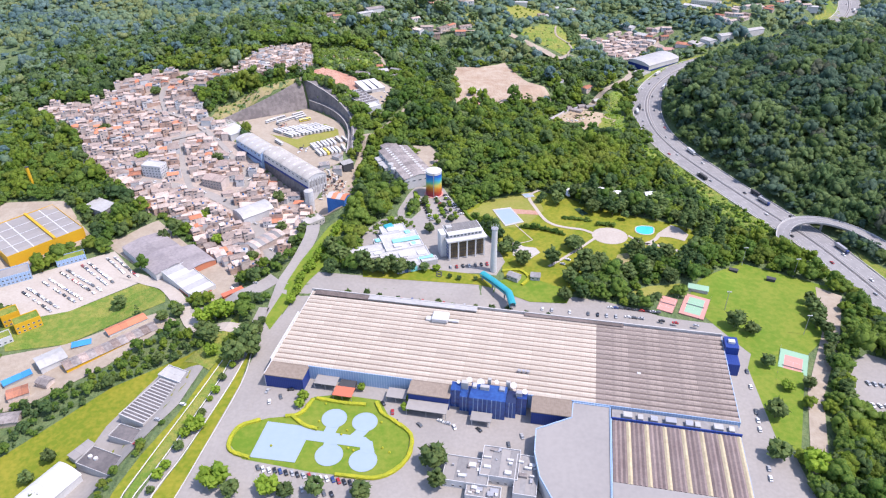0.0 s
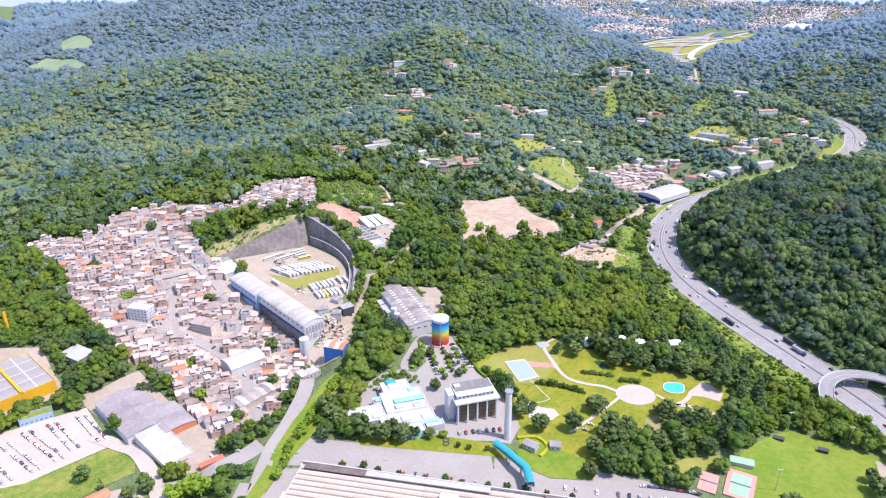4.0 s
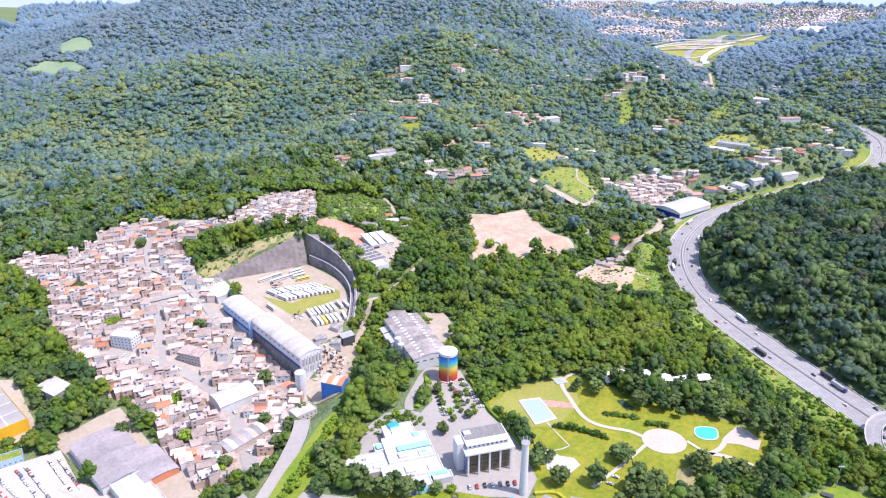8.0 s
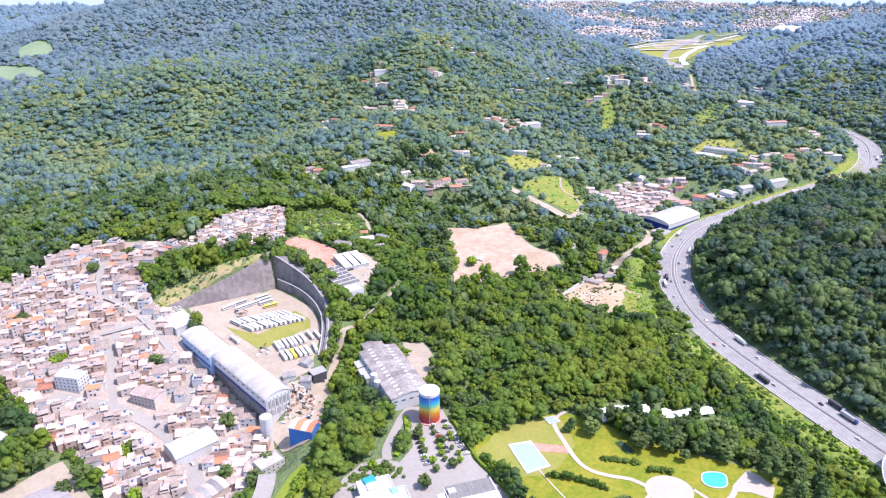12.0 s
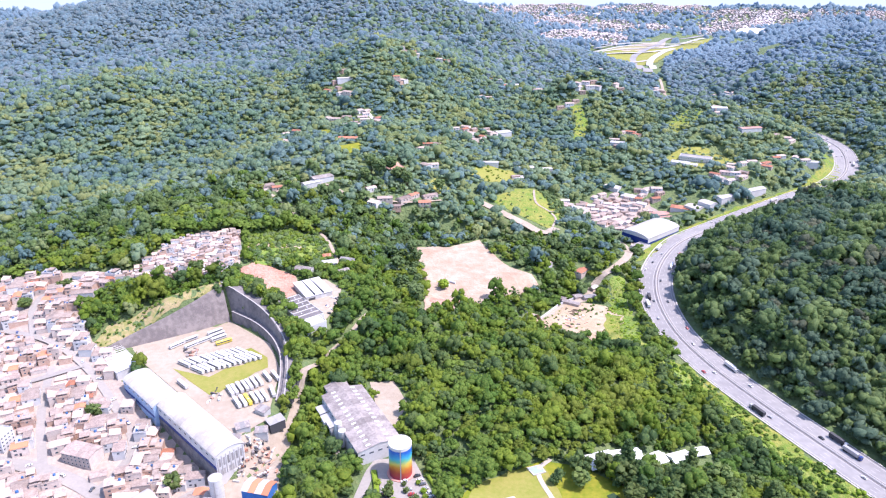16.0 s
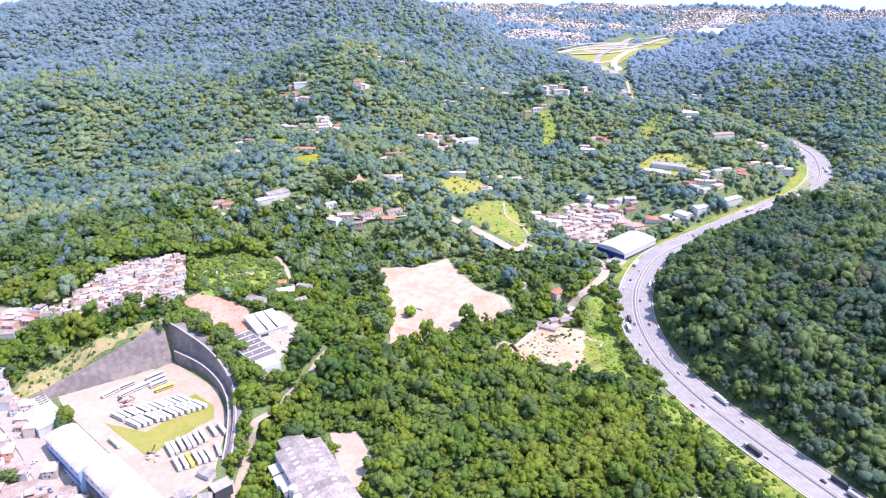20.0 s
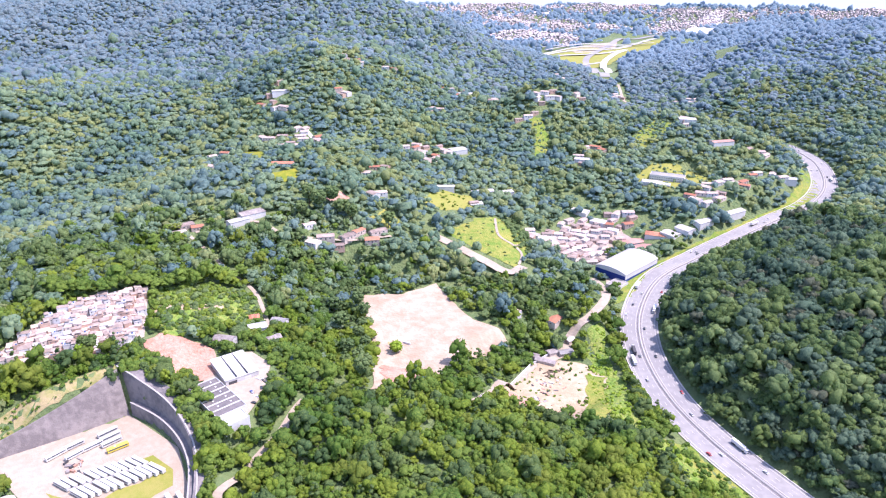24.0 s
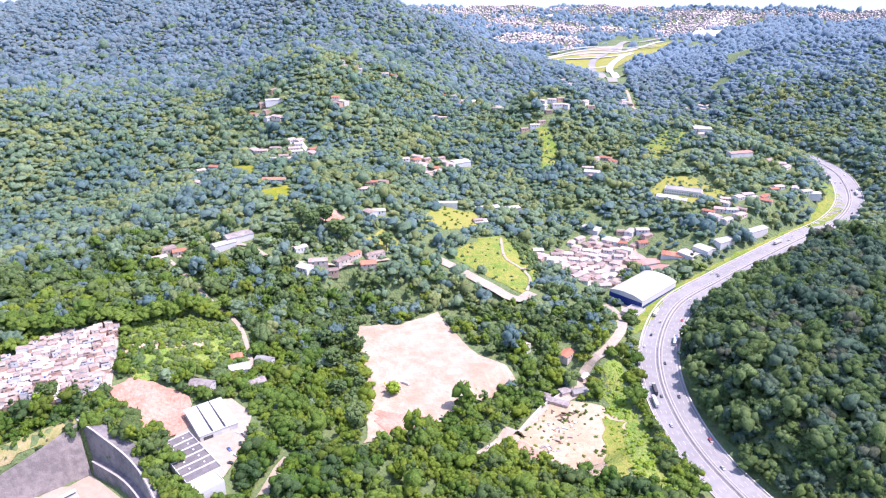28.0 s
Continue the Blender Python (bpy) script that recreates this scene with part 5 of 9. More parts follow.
part("lid", round_bar(7.0, 6.0, 23.6, 24.2, 48), M["paint_white"], tank)
part("plinth", round_bar(8.6, 8.6, -2, 0.5, 48), M["court_pink"], tank)
part("ladder", box(-0.3, 0.3, -7.35, -7.15, 0, 23.5), M["steel"], tank)
take(ellipse(-8, 560, 9, 9), 1)

M["canteen_white"] = material("canteen_white", (0.47, 0.465, 0.46), (0.36, 0.355, 0.34), big=0.12, fine=0.8, amount=1.3, rough=0.6)
canteen = thing("canteen", pose(0, 0, 3.2), "sprawling white flat-roofed building with cyan rooflights", "building")
WINGS = [(-16, 14, -12, 13, 6.0), (-13, 7, 13, 25, 6.6), (-42, -16, -7, 3, 4.6), (-30, -16, -16, -7, 5.0), (-22, 15, -26, -12, 5.3), (-14, 5, -36, -26, 4.8), (7, 19, -32, -26, 4.0), (-22, -16, 3, 10, 5.2)]


def wing_plan(u0, u1, v0, v1):
    c, s = math.cos(radians(18)), math.sin(radians(18))
    return [(-32 + u * c - v * s, 470 + u * s + v * c) for u, v in ((u0, v0), (u1, v0), (u1, v1), (u0, v1))]


for u0, u1, v0, v1, top in WINGS:
    w = part("wing", slab(wing_plan(u0, u1, v0, v1), -1.5, top), M["canteen_white"], canteen)
    part("parapet", rim_mesh(wing_plan(u0 + 0.3, u1 - 0.3, v0 + 0.3, v1 - 0.3), 0.6, top, top + 0.6), M["paint_white"], w)
for u0, u1, v0, v1, z0, z1 in ((-9, -3, -9, -4, 6.0, 7.2), (4, 12, -10, -5, 6.0, 6.8), (-8, 1, 15, 21, 6.6, 7.4), (-36, -30, -5, 0, 4.6, 5.3), (-8, -2, -23, -17, 5.3, 6.3), (6, 13, -24, -19, 5.3, 6.1), (-9, -3, -33, -29, 4.8, 5.6), (-26, -20, -13, -9, 5.0, 5.8)):
    part("roof_step", slab(wing_plan(u0, u1, v0, v1), z0, z1), M["paint_white"], canteen)
part("rooflight", box(-11, 11, -2.4, 2.4, 6.4, 7.4, 0.3), M["cyan"], canteen, "long cyan rooflight", pose(-29.5, 470.5, 0, 0, 0, 18))
part("rooflight", box(-6.5, 6.5, -2, 2, 4.2, 5.0, 0.3), M["cyan"], canteen, "long cyan rooflight over a low wing", pose(-14, 448.5, 0, 0, 0, 18))
for x, y, r in ((-29, 483, 2.2), (-52, 470, 2.0), (-23, 465.5, 2.2)):
    part("rooflight", box(-r, r, -r, r, 5.6, 6.9, 0.4), M["cyan"], canteen, "square cyan rooflight", pose(x, y, 0, 0, 0, 25))
part("dome", box(-4, 4, -3, 3, 5.5, 8.0, 0.8), M["teal"], canteen, "teal rooflight", pose(-44.5, 491, 0, 0, 0, 30))
for x, y in ((-29, 444), (-38, 462), (-22, 476), (-47, 480), (-60, 458)):
    part("roof_unit", box(-1.2, 1.2, -0.8, 0.8, 4.8, 7.0), M["white_metal"], canteen, matrix=pose(x, y, 0, 0, 0, 20))
part("blue_panel", box(-2.5, 2.5, -0.2, 0.2, 0, 4.4), M["cyan"], canteen, matrix=pose(*wing_plan(-1, 0, -36.25, 0)[0], 0, 0, 0, 18))
part("blue_panel", box(-1.5, 1.5, -0.2, 0.2, 0, 4.4), M["blue_glass"], canteen, matrix=pose(*wing_plan(-7, 0, -36.25, 0)[0], 0, 0, 0, 18))
for w in WINGS:
    take(wing_plan(*w[:4]), 2)
take(turned(15.8, 463.3, 21, 12, 16.5), 1)

bridge_line = np.array([(29, 424, 7.2), (36, 415, 7.2), (44, 404, 7.0), (46.5, 400, 6.9), (47.5, 392, 6.6), (48, 386, 6.4)])
bridge = thing("footbridge", pose(0, 0, 0), "covered teal footbridge with a rounded roof", "footbridge")
for nm, prof, mt in (("deck", [(-2.2, -0.4), (-2.2, 0), (2.2, 0), (2.2, -0.4)], M["concrete"]), ("side_panel", [(-2.2, 0), (-2.2, 1.3), (-2.05, 1.3), (-2.05, 0)], M["teal"]),
                     ("side_panel", [(2.05, 0), (2.05, 1.3), (2.2, 1.3), (2.2, 0)], M["teal"]),
                     ("roof", [(-2.5, 2.4), (-1.6, 3.2), (0, 3.5), (1.6, 3.2), (2.5, 2.4), (1.6, 3.0), (0, 3.3), (-1.6, 3.0)], M["teal"])):
    v, f = sweep(curve_through(bridge_line, 2), prof)
    ob = new(nm, raw_mesh(nm, v, f, [mt]))
    ob.parent = bridge
for x, y, z in bridge_line[::1]:
    for s in (-1, 1):
        part("post", box(-0.12, 0.12, -0.12, 0.12, 0, 2.9), M["teal"], bridge, matrix=pose(x + s * 2, y + s * 1.0, z - 0.1))
    part("pier", box(-0.5, 0.5, -0.5, 0.5, -8, 0), M["concrete"], bridge, matrix=pose(x, y, z - 0.4))
emblem = thing("lawn_emblem", pose(-3, 431, ground_at(-3, 431) + 0.5), "dark planted emblem on a sloping lawn", "flower bed")
part("bed", rim_mesh(ellipse(0, 1.6, 1.5, 1.5, 20), 0.7, 0, 0.35), M["dark"], emblem)
part("bed", rim_mesh(ellipse(0, -1.6, 1.5, 1.5, 20), 0.7, 0, 0.36), M["dark"], emblem)
for x, y, L, W, t in ((53, 428, 9, 6, -35), (69, 428, 7, 6, -10)):
    building("gatehouse", x, y, L, W, t, 1.5, 3.2, "gable", 1.4, M["pale_concrete"], [M["grey_roof"]], "small gatehouse with a grey pitched roof", "hut", pieces=3, win=dict(sides=(0,), rows=1, z0=1, storey=3, every=3))
hedge([(45, 437), (58, 437), (64, 428), (58, 420)])
hedge([(7, 560), (15, 538), (23, 515), (34, 497), (47, 465)], 2.2, 1.8, M["leaves_bright"], "trimmed green hedge beside the forecourt")
hedge([(-25, 562), (-23, 545), (-26, 532), (-30, 520)], 3.4, 1.8, M["leaves_bright"], "trimmed green hedge beside a drive")

# ---- park ----
def pool(name, poly, label, z, mat="water", rim=1.6):
    own = thing(name, pose(0, 0, z), label, "pool")
    part("water_sheet", slab(poly, -0.3, 0.05), M[mat], own)
    part("deck", rim_mesh(poly, rim, -0.3, 0.18), M["pale_concrete"], own)
    take(poly, 3)
    return own


pool("swimming_pool", [(45, 531), (59, 534), (67, 512), (53, 506)], "rectangular light blue swimming pool with pale deck", 2.0, "basin", 2.2)
pool("lagoon", [(168 + (8.6 - 1.5 * math.cos(2 * a + 0.6)) * math.cos(a), 497.5 + (6.6 - 1.2 * math.sin(a)) * math.sin(a)) for a in (0.2094 * k for k in range(30))], "turquoise kidney-shaped pool in the park", 1.9, "water", 0.9)
pool("paddling_pool", [(72, 560), (80, 562), (82, 556), (75, 554)], "small light blue paddling pool", 2.3, "basin", 1.0)
drape("round_plaza", ellipse(137, 488, 14.5, 13, 36), M["sandy_paving"], "round pale sand plaza", "plaza", lift=0.3)
drape("pool_terrace", [(176, 490), (183, 497), (192, 505), (197, 500), (202, 489), (196, 479), (186, 485), (178, 486)], M["sandy_paving"], "pale terrace beside a pool", "paving", lift=0.34)
drape("volley_court", [(59, 526), (61, 534), (84, 530), (83, 523)], M["red_earth"], "reddish sand court", "court", lift=0.33)
for pts, w in (([(88, 567), (78, 556), (82, 533), (87, 515), (94, 506), (105, 501), (116, 498), (124, 492)], 3.0), ([(124, 484), (106, 466), (91, 452), (81, 443)], 2.4), ([(180, 492), (172, 481), (163, 475)], 3.4), ([(163, 475), (172, 473), (187, 464)], 3.2),
               ([(61, 507), (67, 494), (73, 482)], 0.9), ([(73, 482), (68, 479), (62, 477)], 0.9), ([(-35, 517), (-36, 528), (-31, 548), (-27, 562), (-22, 572)], 6.0), ([(152, 488), (158, 480), (163, 475)], 2.2)):
    ribbon("path", pts, w, M["sandy_paving"] if w < 5 else M["asphalt"], "pale curving footpath across the lawn", "path", lift=0.42, step=2.5, margin=1 if w < 5 else 5)
drape("bare_patch", [(132, 442), (137, 461), (146, 463), (147, 445), (141, 438)], M["dry_grass"], "worn bare patch between park trees", "ground", lift=0.3, wobble=2)
drape("patio", [(56, 480), (65, 472), (74, 470), (77, 463), (68, 454), (55, 459)], M["pale_paving"], "pale paved patio", "paving", lift=0.36)
M["tent"] = material("tent", (0.78, 0.78, 0.77), (0.7, 0.7, 0.69), rough=0.6)
for x, y, L, W, t in ((120, 564, 20, 14, 15), (140, 571, 18, 11, 5), (159, 570, 13, 11, 20), (178, 574, 15, 12, 15), (196, 584, 10, 8, 10), (207, 562, 7, 5, 0)):
    own = thing("marquee", pose(x, y, ground_at(x, y), 0, 0, t), "white peaked event tent among trees", "tent", "event tents")
    bm = bmesh.new()
    add_box(bm, -L / 2, L / 2, -W / 2, W / 2, 2.6, 3.2)
    bmesh.ops.recalc_face_normals(bm, faces=bm.faces[:])
    part("valance", bm, M["tent"], own)
    part("canopy", prism([(-W / 2 - 0.3, 3.2), (-W / 5, 4.2), (0, 5.4), (W / 5, 4.2), (W / 2 + 0.3, 3.2)], L + 0.4, "x"), M["tent"], own)
    for sx in (-1, 1):
        for sy in (-1, 1):
            part("pole", round_bar(0.1, 0.1, -1, 2.7, 8, sx * (L / 2 - 0.2), sy * (W / 2 - 0.2)), M["steel"], own)
    take(turned(x, y - 3, L / 2, W / 2 + 3, t), 4)
# courts
def court(name, cx, cy, L, W, turn, z, outer, inner, ilen, iwid, label):
    own = thing(name, pose(cx, cy, z, 0, 0, turn), label, "court")
    part("surround", box(-W / 2, W / 2, -L / 2, L / 2, -0.5, 0.30), outer, own)
    part("playing_field", box(-iwid / 2, iwid / 2, -ilen / 2, ilen / 2, 0.304, 0.32), inner, own)
    for x0, x1, y0, y1 in ((-iwid / 2, iwid / 2, -ilen / 2, -ilen / 2 + 0.15), (-iwid / 2, iwid / 2, ilen / 2 - 0.15, ilen / 2), (-iwid / 2, -iwid / 2 + 0.15, -ilen / 2, ilen / 2), (iwid / 2 - 0.15, iwid / 2, -ilen / 2, ilen / 2),
                           (-iwid / 2, iwid / 2, -0.1, 0.1), (-iwid / 2 * 0.75, iwid / 2 * 0.75, -ilen / 4, -ilen / 4 + 0.15), (-iwid / 2 * 0.75, iwid / 2 * 0.75, ilen / 4, ilen / 4 + 0.15), (-0.08, 0.08, -ilen / 4, ilen / 4)):
        part("line", box(x0, x1, y0, y1, 0.325, 0.335), M["line_paint"], own)
    part("net", box(-iwid / 2 - 0.6, iwid / 2 + 0.6, -0.05, 0.05, 0.3, 1.2), M["steel"], own)
    for x in (-W / 2, W / 2):
        for k in range(6):
            part("fence_post", box(x - 0.06, x + 0.06, -L / 2 + k * L / 5 - 0.06, -L / 2 + k * L / 5 + 0.06, 0, 3.2), M["steel"], own)
    take(turned(cx, cy, W / 2, L / 2, turn), 2)
    return own


court("tennis_court", 221, 331, 35, 17, -27, -1.4, M["court_green"], M["court_pink"], 23.8, 11, "green tennis court with a pink playing field")
court("sports_court", 179, 396, 26, 17, -28, -1.3, M["court_pink"], M["court_green"], 20, 11, "pink sports court with a pale green centre")
court("small_court", 160, 398, 18, 11, -28, -0.9, M["court_pink"], M["court_pink"], 15, 9, "small pink court beside a larger one")
building("stand", 187, 415, 14, 5, -20, -1.5, 3.0, "shed", 0.8, M["pale_concrete"], [M["court_green"]], "low stand with a pale green roof", "shelter", pieces=3)
for x, y in ((232, 449), (265, 433), (199, 392), (243, 365)):
    own = thing("floodlight", pose(x, y, ground_at(x, y)), "tall steel floodlight mast beside the sports field", "floodlight", "floodlights")
    part("mast", round_bar(0.25, 0.14, -0.5, 16, 10), M["steel"], own)
    part("crossbar", box(-1.6, 1.6, -0.12, 0.12, 15.8, 16.1), M["steel"], own)
    for u in (-1.3, -0.45, 0.45, 1.3):
        part("lamp", box(u - 0.3, u + 0.3, -0.5, 0.1, 16.1, 16.7, 0.08), M["paint_white"], own)
for x, y, t in ((222, 440, -25), (246, 428, -25)):
    building("dugout", x, y, 6, 2.4, t, -1.7, 2.2, "shed", 0.3, M["dark"], [M["dark"]], "small dark team shelter", "shelter", pieces=2, deep=0.5)
drape("sand_bank", [(130, 408), (152, 418), (176, 422), (170, 412), (150, 404)], M["yellow_grass"], "dry sandy bank below trees", "bank", lift=0.4)

# ---- quarry yard: walls, long hall, silos, plant ----
def wall_along(name, points, tops, batter, mat, label, thick=1.2):
    """A leaning wall along a line; each point has its foot and top heights."""
    bm = bmesh.new()
    rows = []
    pts = np.array(points, float)
    t = np.gradient(pts, axis=0)
    t /= np.linalg.norm(t, axis=1)[:, None]
    for (x, y), (tx, ty), (z0, z1) in zip(pts, t, tops):
        b = batter * (z1 - z0)
        nx, ny = -ty, tx
        rows.append([bm.verts.new((x, y, z0 - 2)), bm.verts.new((x + nx * b, y + ny * b, z1)), bm.verts.new((x + nx * (b + thick), y + ny * (b + thick), z1)), bm.verts.new((x + nx * (b + thick), y + ny * (b + thick), z0 - 2))])
    for a, b in zip(rows, rows[1:]):
        for k in range(4):
            bm.faces.new((a[k], a[(k + 1) % 4], b[(k + 1) % 4], b[k]))
    bm.faces.new(rows[0])
    bm.faces.new(rows[-1][::-1])
    bmesh.ops.recalc_face_normals(bm, faces=bm.faces[:])
    return tagged(part(name, bm, mat), label, "retaining wall", kind="structure")


left_wall = curve_through([(-151.5, 751, 0), (-175, 737, 0), (-200, 724, 0), (-226, 711, 0), (-240, 702, 0)], 5)[:, :2][::-1]
n = len(left_wall)
wall_along("retaining_wall", left_wall, [(10, 15 + 27 * (k / (n - 1)) ** 1.1) for k in range(n)], 0.38, M["retaining_pale"], "weathered grey-brown concrete retaining wall on a slope")
right_wall = curve_through([(-150.5, 751.5, 0), (-128, 733, 0), (-112, 712, 0), (-102, 690, 0), (-97.5, 668, 0), (-96, 648, 0), (-96, 632, 0)], 4)[:, :2]
n = len(right_wall)
low_top = [21 - 6 * k / (n - 1) - 4 * max(0, k / (n - 1) - 0.75) * 4 for k in range(n)]
wall_along("retaining_wall", right_wall, [(9, z) for z in low_top], 0.05, M["retaining"], "dark lower tier of a curved retaining wall", 4.5)
take_line(right_wall, 7)
take_line(left_wall, 11)
upper = offset_line(np.column_stack([right_wall, np.zeros(n)]), -3.2)[:, :2]
upper = np.concatenate([[(-163, 766), (-157, 761)], upper])
n = len(upper)
upper_top = [12 + (14 + 16 * max(0, 1 - 1.9 * k / (n - 1)) ** 1.2) * min(1, 2.2 * (1 - k / (n - 1))) for k in range(n)]
wall_along("retaining_wall", upper, [(10, z) for z in upper_top], 0.1, M["retaining"], "dark upper tier of a curved retaining wall", 9)
for ln, zz, off in ((right_wall, low_top, -0.8), (upper, upper_top, -2.8)):
    swept("wall_coping", offset_line(np.column_stack([ln, np.array(zz) + 0.1]), off), [(-0.5, 0), (-0.5, 0.3), (0.5, 0.3), (0.5, 0)], M["concrete"], "pale coping on a retaining wall", "coping")
q_hall = building("arched_warehouse", -142.8, 607.7, 80, 20, -48, -3, 15.0, "arch", 3.4, M["paint_white"], [M["beige_metal"]], "long pale beige warehouse with an arched metal roof", "warehouse", pieces=14,
                  win=dict(sides=(0,), rows=1, z0=11.5, storey=3, every=7, size=(3, 1.2)), doors=[(3, -6, 3.4, 4.5, M["steel"]), (3, 0, 3.4, 4.5, M["steel"]), (3, 6, 3.4, 4.5, M["steel"])], skylights=9, deep=8)
part("blue_band", box(-40, 40, -10.14, -10.0, 5.2, 7.4), M["blue_cladding"], q_hall, "dark blue plinth band")
part("plinth", box(-40, 40, -10.3, -10.0, -8, 5.1), M["retaining"], q_hall, "dark grey concrete plinth")
for k in range(7):
    part("pier", box(39.95, 40.35, -9 + 3 * k - 0.3, -9 + 3 * k + 0.3, 0, 14.6), M["pale_concrete"], q_hall)
    if k < 6:
        part("louvre", box(39.98, 40.12, -8.2 + 3 * k, -6.8 + 3 * k, 6.5, 12.5), M["grey_roof"], q_hall, "tall grey louvre")
back_hall = building("arched_warehouse", -188.5, 654, 50, 20, -48, -1, 12.6, "arch", 3.2, M["pale_blue_cladding"], [M["white_metal"], M["beige_metal"]], "rear bay of the arched warehouse with a brighter roof", "warehouse", pieces=9,
                     win=dict(sides=(0,), rows=1, z0=9.5, storey=3, every=7, size=(3, 1.2)), skylights=5, deep=10)
part("blue_band", box(-25, 25, -10.14, -10.0, 3.2, 5.2), M["blue_cladding"], back_hall, "dark blue plinth band")
building("white_awning", -222, 690, 26, 18, -48, 6, 6.5, "shed", 1.0, M["paint_white"], [M["paint_white"]], "bright white sheet roof behind the arched warehouse", "awning", pieces=5, deep=6)
building("yard_canopy", -92, 608, 11, 7, 35, 9, 3.2, "shed", 0.8, M["dark"], [M["grey_roof"]], "small open canopy with a grey roof in the yard", "canopy", pieces=2, deep=4)
frame_hall = thing("steel_frame", pose(-232, 702, 9, 0, 0, -48), "open steel roof frame beside the arched warehouse", "frame")
for k in range(7):
    part("beam", box(-9 + 3 * k - 0.15, -9 + 3 * k + 0.15, -8, 8, 6, 6.5), M["kerb"], frame_hall)
    for s in (-1, 1):
        part("post", box(-9 + 3 * k - 0.15, -9 + 3 * k + 0.15, s * 8 - 0.15, s * 8 + 0.15, -1, 6), M["kerb"], frame_hall)
for s in (-8, -4, 0, 4, 8):
    part("purlin", box(-9, 9, s - 0.1, s + 0.1, 6.5, 6.7), M["kerb"], frame_hall)


def silo(x, y, z, r, h, label="tall white round silo"):
    own = thing("silo", pose(x, y, z), label, "silo", "silos")
    part("shell", round_bar(r, r, -2, h, 28), M["paint_white"], own)
    part("roof", round_bar(r + 0.1, 0.4, h, h + r * 0.25, 28), M["white_metal"], own)
    part("ladder", box(-0.25, 0.25, -r - 0.25, -r - 0.05, 0, h), M["steel"], own)
    for k in range(1, 4):
        part("band", round_bar(r + 0.04, r + 0.04, h * k / 4, h * k / 4 + 0.25, 28), M["pale_concrete"], own)
    take(ellipse(x, y, r, r), 2)


silo(-121, 558, -13, 4.2, 21)
silo(-49, 597, 5, 2.6, 11)
silo(-46, 591, 4, 2.6, 10)
M["bright_blue_wall"] = material("bright_blue_wall", (0.03, 0.13, 0.42), (0.05, 0.19, 0.50), big=0.2, fine=0.9, amount=1.0, rough=0.6)
building("chapel", -93, 549, 17, 12, -18, ground_at(-90, 541) - 0.5, 7.5, "gable", 2.0, M["bright_blue_wall"], [M["white_metal"], M["orange_sheet"]], "blue building with an orange and white pitched roof", "building", pieces=4, deep=8)
take([(-128, 545), (-112, 502), (-98, 503), (-84, 520), (-78, 538), (-102, 548)], 0)
building("concrete_block", -113, 526, 17, 11, 42, ground_at(-113, 526), 8.5, "flat", 0.3, M["pale_concrete"], [M["beige_metal"]], "weathered three-storey concrete block with a flat roof", "building", pieces=3, win=dict(sides=(0, 3), rows=3, z0=0.8, storey=2.8, every=3), deep=6)
building("plant_hall", -35, 606, 70, 30, -66, 6, 7.5, "gable", 3.0, M["paint_white"], [M["old_roof"]], "old grey factory shed with patched roof and rooflights", "shed", pieces=12, skylights=14, deep=6,
         win=dict(sides=(0, 3), rows=1, z0=4, storey=3, every=6, size=(3, 1.2)))
building("plant_hall", -52, 640, 14, 16, -66, 7, 7, "gable", 2.0, M["pale_concrete"], [M["old_roof"]], "small end bay of an old grey shed", "shed", pieces=3, deep=6)
drape("plant_yard", [(-30, 655), (-12, 655), (-2, 625), (-12, 600), (-22, 610)], M["dust"], "pale yard beside an old shed", "yard", lift=0.3)
drape("plant_lane", [(-66, 632), (-58, 640), (-38, 590), (-30, 575), (-44, 573), (-56, 590)], M["asphalt"], "grey lane beside an old shed", "yard", lift=0.34)
for x, y, L, W in ((-58, 612, 8, 6), (-54, 605, 7, 5), (-62, 622, 9, 6)):
    building("lean_to_shed", x, y, L, W, -66, 5, 4, "shed", 0.8, M["paint_white"], [M["white_metal"]], "small white lean-to shed", "shed", pieces=2, deep=3)
for x, y, L, W, t in ((-118, 590, 12, 7, -10), (-112, 600, 9, 6, 20), (-102, 618, 9, 6, -35), (-100, 600, 8, 6, 5)):
    building("yard_shed", x, y, L, W, t, ground_at(x, y), 3.6, "shed", 0.7, M["pale_concrete"], [M["old_roof"], M["grey_roof"]], "small yard shed with a patched metal roof", "shed", pieces=3, deep=4)
# white sheds on the ledge above
ws = building("white_shed", -83, 774, 24, 31, 28, 24, 7, "shed", 1.2, M["pale_concrete"], [M["paint_white"]], "white shed with a bright three-part roof", "shed", pieces=3, doors=[(0, -7, 6, 5, M["dark"]), (0, 4, 5, 5, M["paint_white"])], deep=4)
for u in (-4, 4):
    part("roof_gutter", box(u - 0.35, u + 0.35, -15.4, 15.4, 7.0, 8.3), M["dark"], ws)
M["dark_roof"] = material("dark_roof", (0.105, 0.098, 0.10), (0.155, 0.14, 0.135), big=0.1, fine=0.5, amount=1.2, rand="object", spread=0.12)
g = building("grey_shed", -90, 737, 44, 21, -55, 24, 6, "flat", 0.3, M["paint_white"], [M["dark_roof"]], "shed with a dark grey roof in six bays", "shed", pieces=6, deep=4)
for k in range(1, 6):
    part("roof_rib", box(-22 + 7.33 * k - 0.5, -22 + 7.33 * k + 0.5, -10.6, 10.6, 6.3, 6.75), M["pale_concrete"], g)
    for v in (-4, 5):
        part("roof_vent", box(-22 + 7.33 * k - 4.2, -22 + 7.33 * k - 3.2, v - 0.5, v + 0.5, 6.3, 6.8), M["paint_white"], g)
